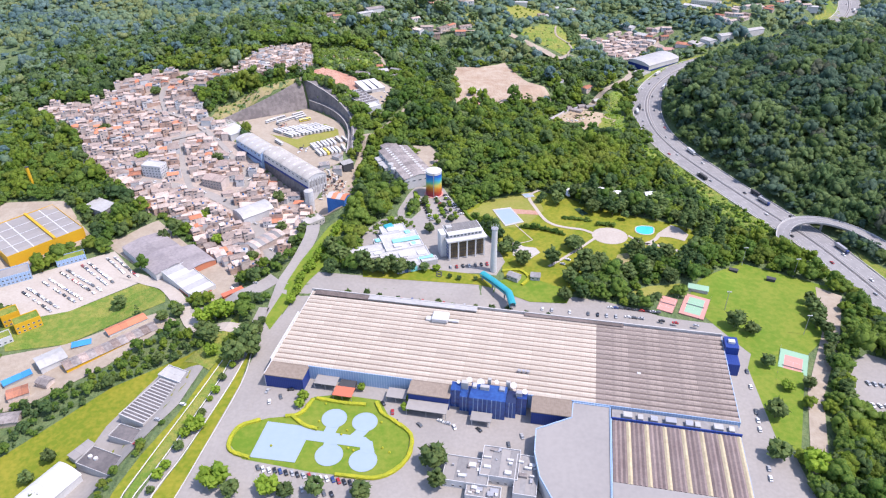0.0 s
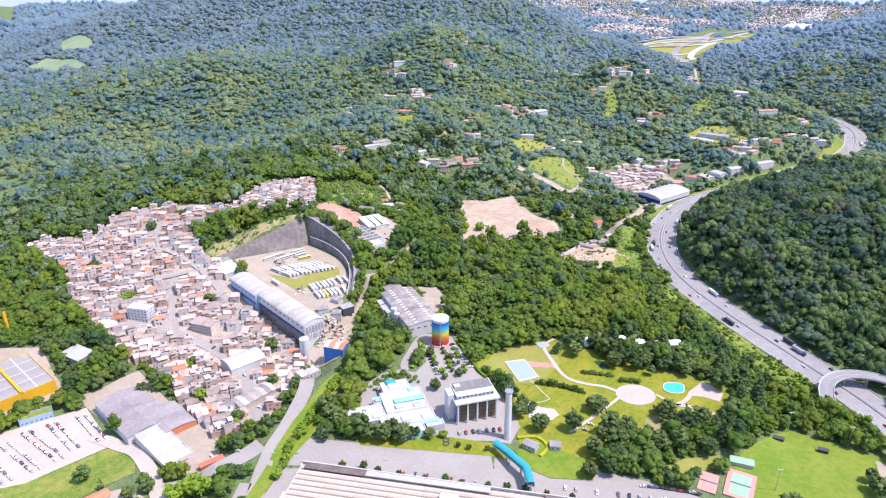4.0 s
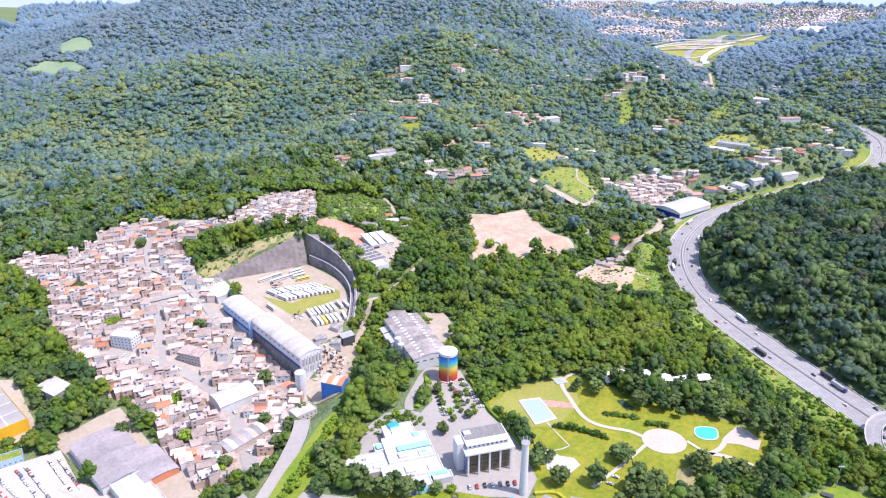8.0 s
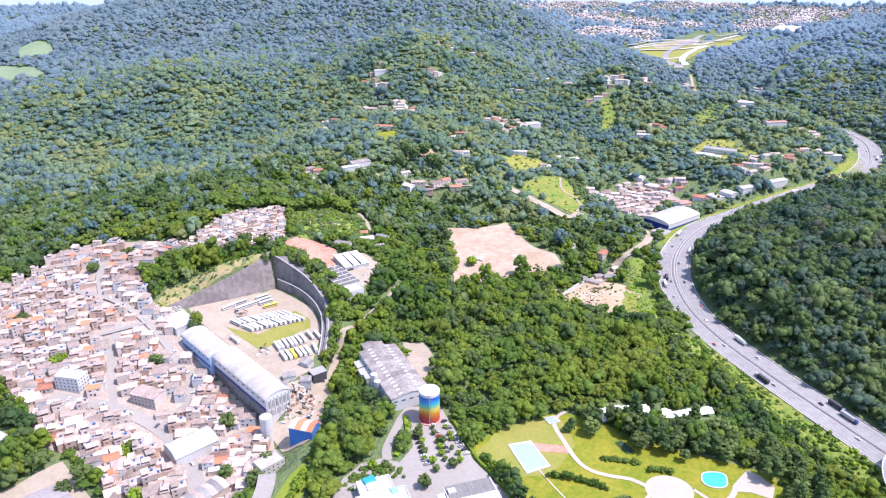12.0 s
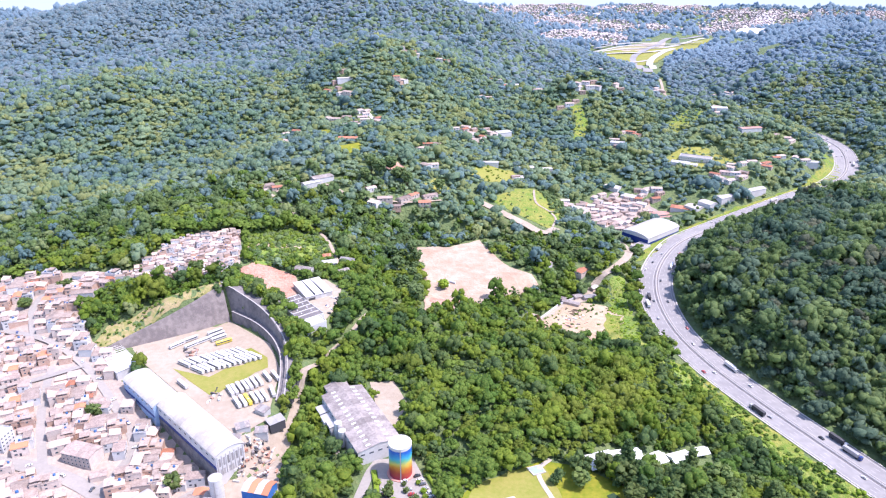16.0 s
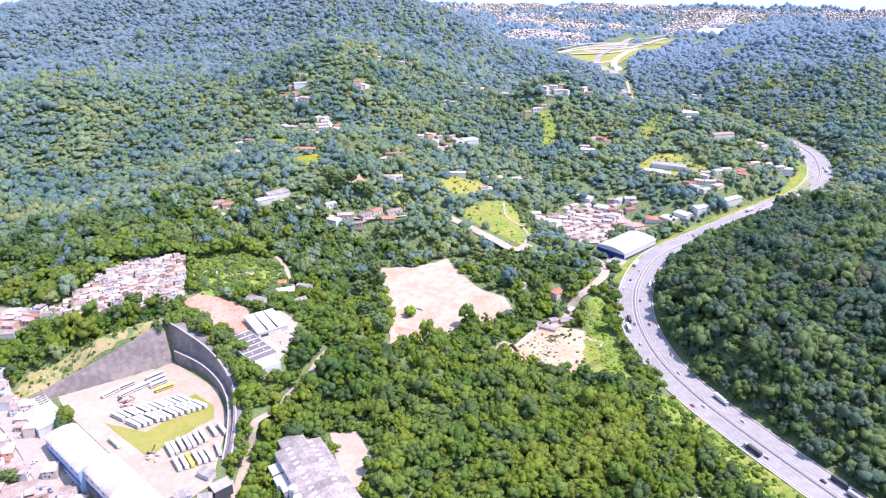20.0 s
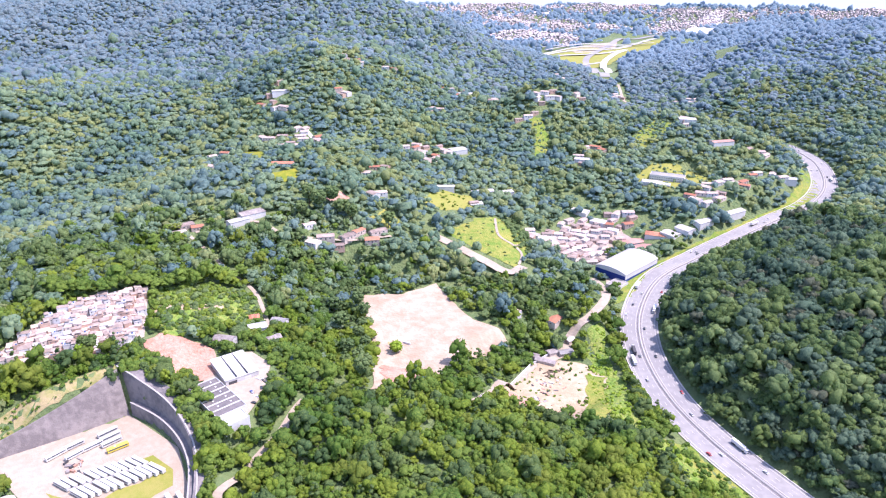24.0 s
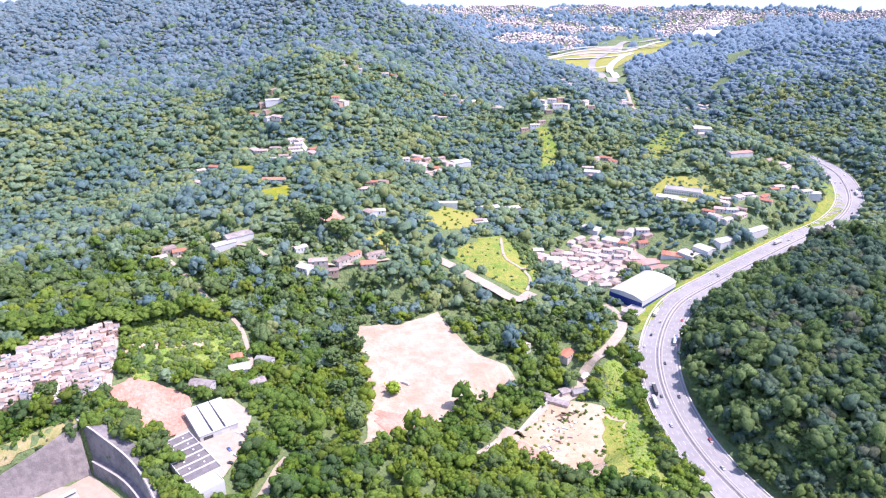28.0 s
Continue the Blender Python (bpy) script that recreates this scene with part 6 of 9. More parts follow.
building("white_annex", -76, 713, 12, 17, -55, 24, 5.5, "flat", 0.3, M["paint_white"], [M["paint_white"]], "low white annex with a flat bright roof", "shed", pieces=2, deep=4)
for x, y, L, W, t, c in ((-95, 812, 16, 9, -20, "old_roof"), (-74, 838, 14, 10, 15, "white_metal"), (-60, 820, 12, 8, 30, "old_roof"), (-58, 855, 13, 8, -25, "grey_roof"), (-78, 855, 8, 7, 10, "clay_tiles")):
    building("hill_house", x, y, L, W, t, ground_at(x, y), 4, "gable", 1.8, M["pale_concrete"], [M[c]], "pale hillside house with a pitched roof", "house", pieces=4, group="hillside houses", win=dict(sides=(0, 3), rows=1, z0=1.2, storey=3, every=3.5))

# ---- crowded hillside houses ----
BLOCK = material("bare_brick", (0.42, 0.27, 0.20), (0.48, 0.35, 0.275), big=0.3, fine=1.2, amount=1.2, rand="object", spread=0.2)
RENDER_COAT = material("render_coat", (0.52, 0.440, 0.385), (0.41, 0.34, 0.295), big=0.3, fine=1.0, amount=1.2, rand="object", spread=0.3)
FIBRE = material("fibre_cement", (0.325, 0.252, 0.212), (0.46, 0.378, 0.325), big=0.2, fine=0.9, amount=1.5, rand="object", spread=0.45)
FIBRE_OLD = material("stained_fibre_cement", (0.215, 0.166, 0.146), (0.345, 0.275, 0.235), big=0.2, fine=0.9, amount=1.3, rand="object", spread=0.35)
ROOF_SLAB = material("roof_slab", (0.44, 0.360, 0.305), (0.33, 0.270, 0.230), big=0.2, fine=0.9, amount=1.2, rand="object", spread=0.25)
TIN = material("bright_tin", (0.47, 0.46, 0.45), (0.37, 0.36, 0.345), rough=0.5, big=0.2, fine=0.8, rand="object", spread=0.15)
TANK_BLUE = material("tank_plastic", (0.05, 0.14, 0.32), rough=0.4, rand="object")
hr = random.Random(11)


def small_house(L, W, storeys, roof, wall, cover):
    """A small stacked house, with its parts; returns the thing."""
    own = thing("house", pose(0, 0, 0), "", "house", "crowded hillside houses")
    H = 2.9 * storeys
    part("wall", box(-L / 2, L / 2, -W / 2, W / 2, -4, H), wall, own)
    o = 0.18
    if roof == "shed":
        part("roof", prism([(-W / 2 - o, H), (W / 2 + o, H + 0.9), (W / 2 + o, H + 1.0), (-W / 2 - o, H + 0.12)], L + 2 * o, "x"), cover, own)
        part("gable_end", prism([(-W / 2, H - 0.05), (W / 2, H - 0.05), (W / 2, H + 0.85)], L, "x"), wall, own)
    elif roof == "gable":
        part("roof", prism([(-W / 2 - o, H - 0.05), (0, H + 0.95), (W / 2 + o, H - 0.05), (W / 2 + o, H + 0.08), (0, H + 1.08), (-W / 2 - o, H + 0.08)], L + 2 * o, "x"), cover, own)
        part("gable_end", prism([(-W / 2, H - 0.05), (W / 2, H - 0.05), (0, H + 0.9)], L, "x"), wall, own)
    else:
        part("roof", box(-L / 2 - 0.2, L / 2 + 0.2, -W / 2 - 0.2, W / 2 + 0.2, H, H + 0.2), cover, own)
        for x0, x1, y0, y1 in ((-L / 2, L / 2, -W / 2, -W / 2 + 0.15), (-L / 2, L / 2, W / 2 - 0.15, W / 2), (-L / 2, -L / 2 + 0.15, -W / 2, W / 2)):
            part("parapet", box(x0, x1, y0, y1, H + 0.2, H + 1.0), wall, own)
        t = part("water_tank", round_bar(0.75, 0.6, H + 0.2, H + 1.4, 12, L / 4, W / 4), TANK_BLUE, own, "blue plastic water tank")
        part("shelter", box(-L / 2 + 0.2, 0.3, -W / 2 + 0.4, W / 2 - 0.3, H + 2.2, H + 2.35), FIBRE, own, "sheet roof over the terrace")
    for s in range(storeys):
        for x in (-L / 4, L / 4)[:2 if storeys < 2 else 1 + s % 2]:
            part("window", box(x - 0.6, x + 0.6, -W / 2 - 0.06, -W / 2 + 0.02, 1.1 + 2.9 * s, 2.2 + 2.9 * s), M["glass"], own)
    part("window", box(-L / 2 - 0.06, -L / 2 + 0.02, -0.6, 0.6, 2.9 * storeys - 1.8, 2.9 * storeys - 0.7), M["glass"], own)
    part("door", box(-0.45, 0.45, -W / 2 - 0.07, -W / 2 + 0.02, 0, 2.1), M["dark"], own)
    return own


KINDS = [(8, 6.5, 2, "shed", RENDER_COAT, FIBRE, "grey rendered two-storey house with a fibre-cement roof"), (7, 6, 1, "gable", BLOCK, FIBRE_OLD, "small bare brick house with a stained grey roof"),
         (9, 7, 2, "flat", BLOCK, ROOF_SLAB, "bare brick house with a roof terrace and tank"), (8, 7, 1, "gable", RENDER_COAT, M["clay_tiles"], "low house with a red clay tile roof"),
         (7.5, 6, 3, "flat", RENDER_COAT, ROOF_SLAB, "tall narrow rendered house with a roof terrace"), (10, 6.5, 1, "shed", BLOCK, FIBRE, "long low brick house with a pale sheet roof"),
         (7, 7, 2, "gable", BLOCK, FIBRE, "two-storey brick house with a pale fibre-cement roof"), (8.5, 6, 2, "shed", M["paint_white"], FIBRE_OLD, "white house with a dark stained sheet roof"),
         (6.5, 6, 1, "shed", RENDER_COAT, TIN, "small house with a bright tin roof"), (9, 8, 2, "gable", M["paint_white"], FIBRE, "white two-storey house with a grey roof"),
         (8, 7, 2, "flat", M["paint_white"], TIN, "white house with a bright flat roof"), (9, 6.5, 1, "gable", RENDER_COAT, FIBRE_OLD, "low rendered house with a dark weathered roof"),
         (7, 6.5, 2, "gable", RENDER_COAT, M["orange_sheet"], "house with a faded red sheet roof")]
kinds = []
for k in KINDS:
    h = small_house(*k[:6])
    tagged(h, k[6])
    kinds.append(h)

LANES = [[(-128, 452), (-150, 500), (-172, 540), (-200, 570), (-240, 590), (-290, 600)], [(-200, 570), (-190, 610), (-215, 650), (-250, 690), (-290, 720), (-340, 740)],
         [(-172, 540), (-150, 560), (-130, 575)], [(-250, 690), (-300, 670), (-360, 665)], [(-240, 590), (-262, 640), (-275, 690)], [(-300, 720), (-320, 770), (-300, 800)],
         [(-225, 800), (-205, 820), (-180, 830), (-160, 850)]]
for n, ln in enumerate(LANES):
    ribbon("lane", ln, 6.0 if n else 10.5, M["asphalt"], "narrow pale lane between houses", "street", lift=0.45, margin=None)
LANE_TAKEN = [curve_through([(x, y, 0) for x, y in ln], 6) for ln in LANES]
BIG_PLOTS = [turned(-162, 629, 68, 13, -48), turned(-171, 549, 17, 12, 42), turned(-150, 500, 16, 9, 50), turned(-279, 612, 11, 8, -12), turned(-218, 600, 13, 9, -20)]
GARDENS = [(-300, 640, 9), (-330, 765, 10), (-262, 745, 8), (-225, 640, 7), (-190, 500, 8), (-152, 470, 8), (-210, 545, 7), (-360, 700, 8), (-300, 790, 9), (-250, 780, 9), (-190, 800, 7)]
spots = []
for gy0 in np.arange(440, 900, 7.0):
    for gx0 in np.arange(-480, -100, 7.9):
        x, y = gx0 + hr.uniform(-1.2, 1.2), gy0 + hr.uniform(-1.0, 1.0) + 0.12 * gx0
        spots.append((x, y))
spots = [(x, y) for x, y in spots if poly_distance(np.array([x]), np.array([y]), SLUM)[0] < -4.5]
spots = [(x, y) for x, y in spots if all(line_near(np.array([x]), np.array([y]), ln)[0][0] > (6.4 if n else 9.0) for n, ln in enumerate(LANE_TAKEN))]
spots = [(x, y) for x, y in spots if all(poly_distance(np.array([x]), np.array([y]), p)[0] > 4.5 for p in BIG_PLOTS) and all(math.hypot(x - a, y - b) > r for a, b, r in GARDENS)]
TERRACE = [(-260, 780), (-140, 780), (-140, 900), (-260, 900)]
spots = [(x, y) for x, y in spots if not inside(np.array([x]), np.array([y]), TERRACE)[0]]
for gy0 in np.arange(780, 900, 5.0):
    for gx0 in np.arange(-260, -140, 5.8):
        x, y = gx0 + hr.uniform(-0.7, 0.7), gy0 + hr.uniform(-0.6, 0.6)
        if poly_distance(np.array([x]), np.array([y]), SLUM)[0] < -3:
            spots.append((x, y))
spots.sort(key=lambda p: p[1])
singles, joined, used = 142, {}, set()
for n, (x, y) in enumerate(spots):
    east = poly_distance(np.array([x]), np.array([y]), [(-260, 780), (-140, 780), (-140, 900), (-260, 900)])[0] < 0
    k = hr.choice((8, 10, 0, 5, 6, 1, 2, 11, 9, 5)) if east else hr.choice((0, 0, 1, 2, 2, 4, 5, 5, 6, 7, 7, 8, 9, 10, 11, 11, 0, 6, 4, 5, 1, 9, 3, 12, 2))
    turn = 38 * math.sin(x / 90 + y / 130) - 12 + hr.choice((0, 0, 90, 180)) + hr.uniform(-9, 9)
    m = pose(x, y, ground_at(x, y) + hr.uniform(0, 0.8), 0, 0, turn) @ Matrix.Diagonal((hr.uniform(0.85, 1.5), hr.uniform(0.9, 1.35), hr.uniform(0.8, 1.15), 1))
    if east:
        m = pose(x, y, ground_at(x, y) + hr.uniform(-0.6, 0.4), 0, 0, 20 + hr.choice((0, 90, 180)) + hr.uniform(-12, 12)) @ Matrix.Diagonal((hr.uniform(0.6, 0.95), hr.uniform(0.62, 0.9), hr.uniform(0.6, 0.85), 1))
    if n < singles:
        if k not in used:
            used.add(k)
            kinds[k].matrix_basis = m
        else:
            c = copy_thing(kinds[k], m)
            c.scale = m.to_scale()
    else:
        joined.setdefault(k, []).append(m)
for k, h in enumerate(kinds):
    if k not in used:
        x, y = spots[k][0] + 3, spots[k][1] + 3
        h.matrix_basis = pose(x, y, ground_at(x, y), 0, 0, 20)


def join_copies(name, source, ms, label):
    """Many houses like the given one, as one mesh."""
    vs, fs, mi, mats, base = [], [], [], [], 0
    for ch in source.children_recursive:
        me = ch.data
        co = np.array([v.co[:] for v in me.vertices])
        me.calc_loop_triangles()
        tri = np.array([t.vertices[:] for t in me.loop_triangles])
        mats.append(me.materials[0])
        for m in ms:
            a = np.array(m)
            vs.append(co @ a[:3, :3].T + a[:3, 3])
            fs.append(tri + base)
            mi += [len(mats) - 1] * len(tri)
            base += len(co)
    tagged(new(name, raw_mesh(name, np.concatenate(vs), np.concatenate(fs), mats, mi)), label, "houses", kind="stuff")


for k, ms in joined.items():
    join_copies("far_houses", kinds[k], ms, "crowded small houses up the slope, like the nearer ones")
building("apartment_house", -279, 612, 20, 12, -12, ground_at(-279, 612), 11.5, "flat", 0.3, M["paint_white"], [TIN], "white four-storey block with a pale blue stair", "apartment house", pieces=3, win=dict(sides=(0, 2, 3), rows=4, z0=1, storey=2.8, every=3), deep=4)
building("apartment_house", -218, 600, 22, 13, -20, ground_at(-218, 600), 8.5, "gable", 1.5, RENDER_COAT, [FIBRE_OLD], "grey three-storey block with a dark roof", "apartment house", pieces=4, win=dict(sides=(0, 2), rows=3, z0=1, storey=2.8, every=3), deep=4)
building("arched_hall", -171, 549, 30, 20, 42, -13, 7, "arch", 3.5, M["paint_white"], [M["white_metal"]], "white hall with a curved metal roof among houses", "hall", pieces=8, deep=3)
building("long_store", -150, 500, 32, 14, 50, -13, 6, "gable", 1.6, RENDER_COAT, [M["grey_roof"], FIBRE], "long grey store with a low pitched roof", "store", pieces=8, deep=3)

# ---- works and stores beyond the avenue ----
yh = building("yellow_hall", -352, 512, 62, 62, -42, -13.5, 9, "flat", 0.3, M["yellow_paint"], [M["pale_roof"]], "large yellow hall with a pale grey flat roof", "hall", pieces=8)
part("ridge_wall", box(-31, 31, 6, 8, 9, 11), M["yellow_paint"], yh, "yellow roof upstand")
for v in (-22, -10, 18):
    part("roof_strip", box(-30, 30, v, v + 0.9, 9.35, 9.45), M["paint_white"], yh)
for u in (-15, 0, 15):
    part("roof_strip", box(u, u + 0.7, -30, 30, 9.48, 9.56), M["paint_white"], yh)
building("green_roof_office", -305, 478, 22, 9, 32, -14, 4.5, "flat", 0.3, M["pale_blue_cladding"], [M["rough_grass"]], "low pale blue office with a grass roof", "office", pieces=2, win=dict(sides=(0,), rows=1, z0=1.3, storey=3, every=3))
building("pale_office", -338, 452, 24, 14, 32, -14, 7, "flat", 0.3, M["pale_blue_cladding"], [M["pale_roof"]], "pale blue two-storey office with roof plant", "office", pieces=3, win=dict(sides=(0, 3), rows=2, z0=1.2, storey=3.2, every=3))
for x, y, L, W, h in ((-297, 392, 17, 10, 8), (-312, 398, 12, 10, 9.5), (-306, 376, 10, 9, 5)):
    building("yellow_office", x, y, L, W, 40, -14, h, "flat", 0.3, M["yellow_paint"] if h > 5 else M["paint_white"], [M["rough_grass"]], "yellow office block with a grass roof" if h > 5 else "low white office with a grass roof", "office", pieces=2, win=dict(sides=(0, 3), rows=2 if h > 5 else 1, z0=1.2, storey=3.4, every=3))
building("red_store", -233, 480, 58, 34, -44, -14, 7, "gable", 2.0, M["paint_white"], [M["slate_roof"]], "grey-roofed store with a red gable front", "store", pieces=8)
building("red_store_wing", -204, 470, 34, 26, -44, -13, 6, "arch", 2.4, M["orange_sheet"], [M["slate_roof"]], "curved dark roof with an orange-red end", "store", pieces=6)
building("white_store", -196, 440, 46, 20, -44, -12, 6, "flat", 0.3, M["paint_white"], [M["white_metal"], M["paint_white"]], "white flat-roofed store with a red loading side", "store", pieces=6, doors=[(3, 0, 12, 4, M["red_sheet"]), (0, 10, 14, 4, M["red_sheet"])])
building("red_canopy", -157, 421, 16, 3.5, 40, ground_at(-157, 421), 3.5, "shed", 0.4, M["red_sheet"], [M["red_sheet"]], "narrow bright red canopy at the street", "canopy", pieces=3)
building("white_store", -309, 552, 24, 15, -30, -8, 5.5, "shed", 1.2, M["grey_roof"], [M["white_metal"]], "pale metal store among trees", "store", pieces=5, deep=5)
building("long_shed", -226, 365, 62, 10, 43, -13, 4.8, "gable", 1.6, M["yellow_paint"], [FIBRE_OLD, M["old_roof"]], "long low shed with a dark roof and yellow wall", "shed", pieces=12)
building("orange_shed", -224, 387, 27, 8, 43, -12, 4.5, "gable", 1.4, M["paint_white"], [M["orange_sheet"]], "shed with a bright orange-red roof", "shed", pieces=6)
building("white_shed", -261, 352, 17, 14, 43, -13.5, 5.5, "gable", 1.4, M["paint_white"], [M["white_metal"]], "white metal shed beside a long shed", "shed", pieces=4)
M["blue_sheet"] = material("blue_sheet", (0.03, 0.20, 0.45), (0.05, 0.26, 0.5), rand="object", rough=0.5)
for x, y, L, t in ((-249, 370, 12, 20), (-276, 336, 17, 43), (-290, 322, 16, 43)):
    building("blue_canopy", x, y, L, 5, t, -14, 3.2, "shed", 0.5, M["steel"], [M["blue_sheet"]], "bright blue sheet canopy", "canopy", pieces=3)
gys = building("grey_yard_shed", -176, 306, 34, 19, 65, -8, 5.5, "flat", 0.3, M["pale_concrete"], [M["dark_roof"]], "grey shed with a dark roof in narrow pale-edged bays", "shed", pieces=6)
for k in range(15):
    part("roof_rib", box(-16.4 + 2.34 * k - 0.35, -16.4 + 2.34 * k + 0.35, -9.6, 9.6, 5.8, 6.15), M["pale_concrete"], gys)
building("white_yard_shed", -169, 328, 10, 19, 65, -7, 5.5, "flat", 0.3, M["paint_white"], [M["white_metal"]], "bright white shed end", "shed", pieces=2)
building("low_store", -181, 281, 21, 10, -20, -8, 3.6, "flat", 0.3, M["pale_concrete"], [M["dark_roof"]], "low grey store with roof plant", "store", pieces=3)
lb = building("low_store", -189, 262, 25, 13, -22, -9, 4.2, "flat", 0.3, M["pale_concrete"], [M["dark_roof"]], "low grey store with round roof vents", "store", pieces=4)
for u in (-8, -4):
    part("roof_vent", round_bar(1.2, 1.2, 4.2, 5.6, 14, u, 0), M["paint_white"], lb)
building("small_store", -205, 272, 13, 6, 60, -10, 3.4, "shed", 0.5, M["pale_concrete"], [M["pale_roof"]], "small pale lean-to store beside a yard", "store", pieces=3)
building("white_hall", -211, 246, 26, 18, 62, -11, 6, "arch", 2.5, M["paint_white"], [M["paint_white"]], "white membrane hall with a curved roof", "hall", pieces=5)
for x, y, L, W, t, c in ((-268, 322, 12, 9, 30, "clay_tiles"), (-255, 331, 9, 7, -20, "old_roof"), (-285, 305, 11, 9, 40, "white_metal"), (-262, 300, 12, 9, 10, "old_roof")):
    building("yard_house", x, y, L, W, t, ground_at(x, y), 3.5, "gable", 1.5, RENDER_COAT, [M[c]], "small yard house with a weathered roof", "house", pieces=3, group="yard houses")
chim = thing("chimney", pose(-385, 585, ground_at(-385, 585)), "tall yellow steel chimney", "chimney")
part("shaft", round_bar(1.6, 1.4, -1, 22, 16), M["yellow_paint"], chim)
part("rim", round_bar(1.6, 1.6, 22, 22.6, 16), M["dark"], chim)

# ---- beside the far highway ----
wh = building("blue_warehouse", 309, 1006, 66, 38, 36, -23, 11, "arch", 3.6, M["paint_white"], [M["white_metal"]], "large white arched warehouse with a blue front", "warehouse", pieces=12, skylights=0, deep=8)
part("blue_front", box(-33.15, -33.0, -19, 19, 0, 9), M["blue_cladding"], wh, "dark blue glazed gable front")
part("blue_side", box(-33, 33, -19.12, -19.0, 2, 5), M["blue_cladding"], wh)
building("blue_annex", 283, 967, 20, 15, 36, -24, 5, "flat", 0.3, M["paint_white"], [M["pale_roof"]], "low white annex before the warehouse", "annex", pieces=3, win=dict(sides=(2,), rows=1, z0=1, storey=3, every=3), deep=6)
for x, y, L, W, t, c, lab in ((352, 1066, 40, 17, 12, "faded_red_sheet", "long shed with a faded red roof"), (346, 1084, 36, 15, 12, "faded_red_sheet", "shed with a patched red roof"), (378, 1084, 26, 14, -30, "clay_tiles", "shed with a red-brown roof"),
                              (393, 1076, 20, 16, 118, "beige_metal", "pale metal shed by the highway"), (411, 1077, 20, 15, 118, "white_metal", "white metal shed by the highway"), (438, 1086, 26, 13, 25, "white_metal", "pale metal shed by the highway"), (487, 1106, 38, 13, 24, "white_metal", "long low white shed by the highway"),
                              (304, 1158, 22, 15, -40, "white_metal", "pale shed above the village"), (322, 1134, 20, 14, -40, "white_metal", "pale shed above the village"), (334, 1114, 14, 11, -40, "beige_metal", "pale shed above the village")):
    building("shed", x, y, L, W, t, ground_at(x, y) - 0.8, 3.6, "gable", 1.5, M["paint_white"], [M[c]], lab, "shed", pieces=5, group="highway sheds", deep=6)
for x, y, L, t in ((180, 1190, 30, 8), (212, 1197, 22, 10), (163, 1146, 16, 4)):
    building("meadow_shed", x, y, L, 9, t, ground_at(x, y) - 0.5, 3.6, "shed", 0.8, M["paint_white"], [M["white_metal"]], "long white shed beside a meadow", "shed", pieces=2, group="meadow sheds", deep=5)
sc = building("school", 443, 1205, 46, 17, -32, 17, 6.5, "flat", 0.3, M["paint_white"], [M["grey_roof"], M["pale_roof"]], "long white school block with rows of windows", "school", pieces=4, win=dict(sides=(0,), rows=2, z0=1, storey=3, every=3), deep=5)
building("school_annex", 414, 1190, 26, 10, -32, 16, 4, "shed", 0.8, M["paint_white"], [M["white_metal"]], "low white school annex", "annex", pieces=3, deep=5)
building("school_annex", 425, 1178, 18, 8, -32, 16, 4, "shed", 0.8, M["paint_white"], [M["white_metal"]], "low white school annex", "annex", pieces=3, deep=5)

# hamlet houses between the trees: a few of each kind
villa = []
for L, W, st, wall, cover, lab in ((12, 8, 1, RENDER_COAT, M["clay_tiles"], "pale country house with a red tile roof"), (11, 8, 1, M["paint_white"], FIBRE, "white country house with a pale grey roof"),
                                   (13, 8, 1, RENDER_COAT, FIBRE_OLD, "tan country house with a dark weathered roof"), (10, 7, 1, BLOCK, FIBRE_OLD, "brick country house with a stained grey roof")):
    h = small_house(L, W, st, "gable", wall, cover)
    tagged(h, lab, group="hamlet houses")
    villa.append(h)
# hamlets: centre, number of houses, spread
WEST_HAMLETS = [(24, 1576, 4, 24), (96, 1632, 2, 16), (-2, 1422, 3, 14), (-98, 1438, 5, 22), (-90, 1399, 2, 10), (-44, 1297, 4, 14), (-56, 1327, 3, 12), (-96, 1313, 3, 14), (-71, 1272, 3, 12),
                (-164, 1273, 2, 8), (-168, 1201, 1, 6), (-165, 1020, 3, 14), (27, 1107, 2, 10), (26, 1166, 2, 10), (43, 1202, 2, 10), (-20, 1012, 5, 26), (30, 1030, 4, 18)]
EAST_HAMLETS = [(211, 1663, 3, 20), (157, 1530, 2, 14), (266, 1546, 3, 22), (107, 1317, 6, 18), (119, 1284, 4, 14), (150, 1322, 3, 12), (338, 1477, 7, 26), (401, 1481, 2, 14), (611, 1840, 4, 26), (508, 1945, 2, 20),
                (298, 1442, 3, 24), (377, 1344, 3, 16), (352, 1296, 3, 18), (550, 1374, 4, 20), (717, 1727, 4, 30), (609, 1259, 4, 18), (563, 1189, 2, 10), (598, 1187, 2, 10), (453, 1132, 5, 24), (245, 1676, 2, 16)]
VILLAGE = [(160, 1148, 2, 8), (272, 1082, 26, 30), (290, 1112, 16, 22), (258, 1050, 16, 20), (318, 1108, 14, 20), (225, 1075, 8, 16), (154, 898, 1, 3), (188, 889, 1, 3), (470, 1150, 6, 26), (520, 1165, 4, 18), (350, 1130, 6, 20)]
CLUSTERS = WEST_HAMLETS + EAST_HAMLETS + VILLAGE
first = set()
placed, more = [], {}
CLUSTERS.sort(key=lambda c: c[1])
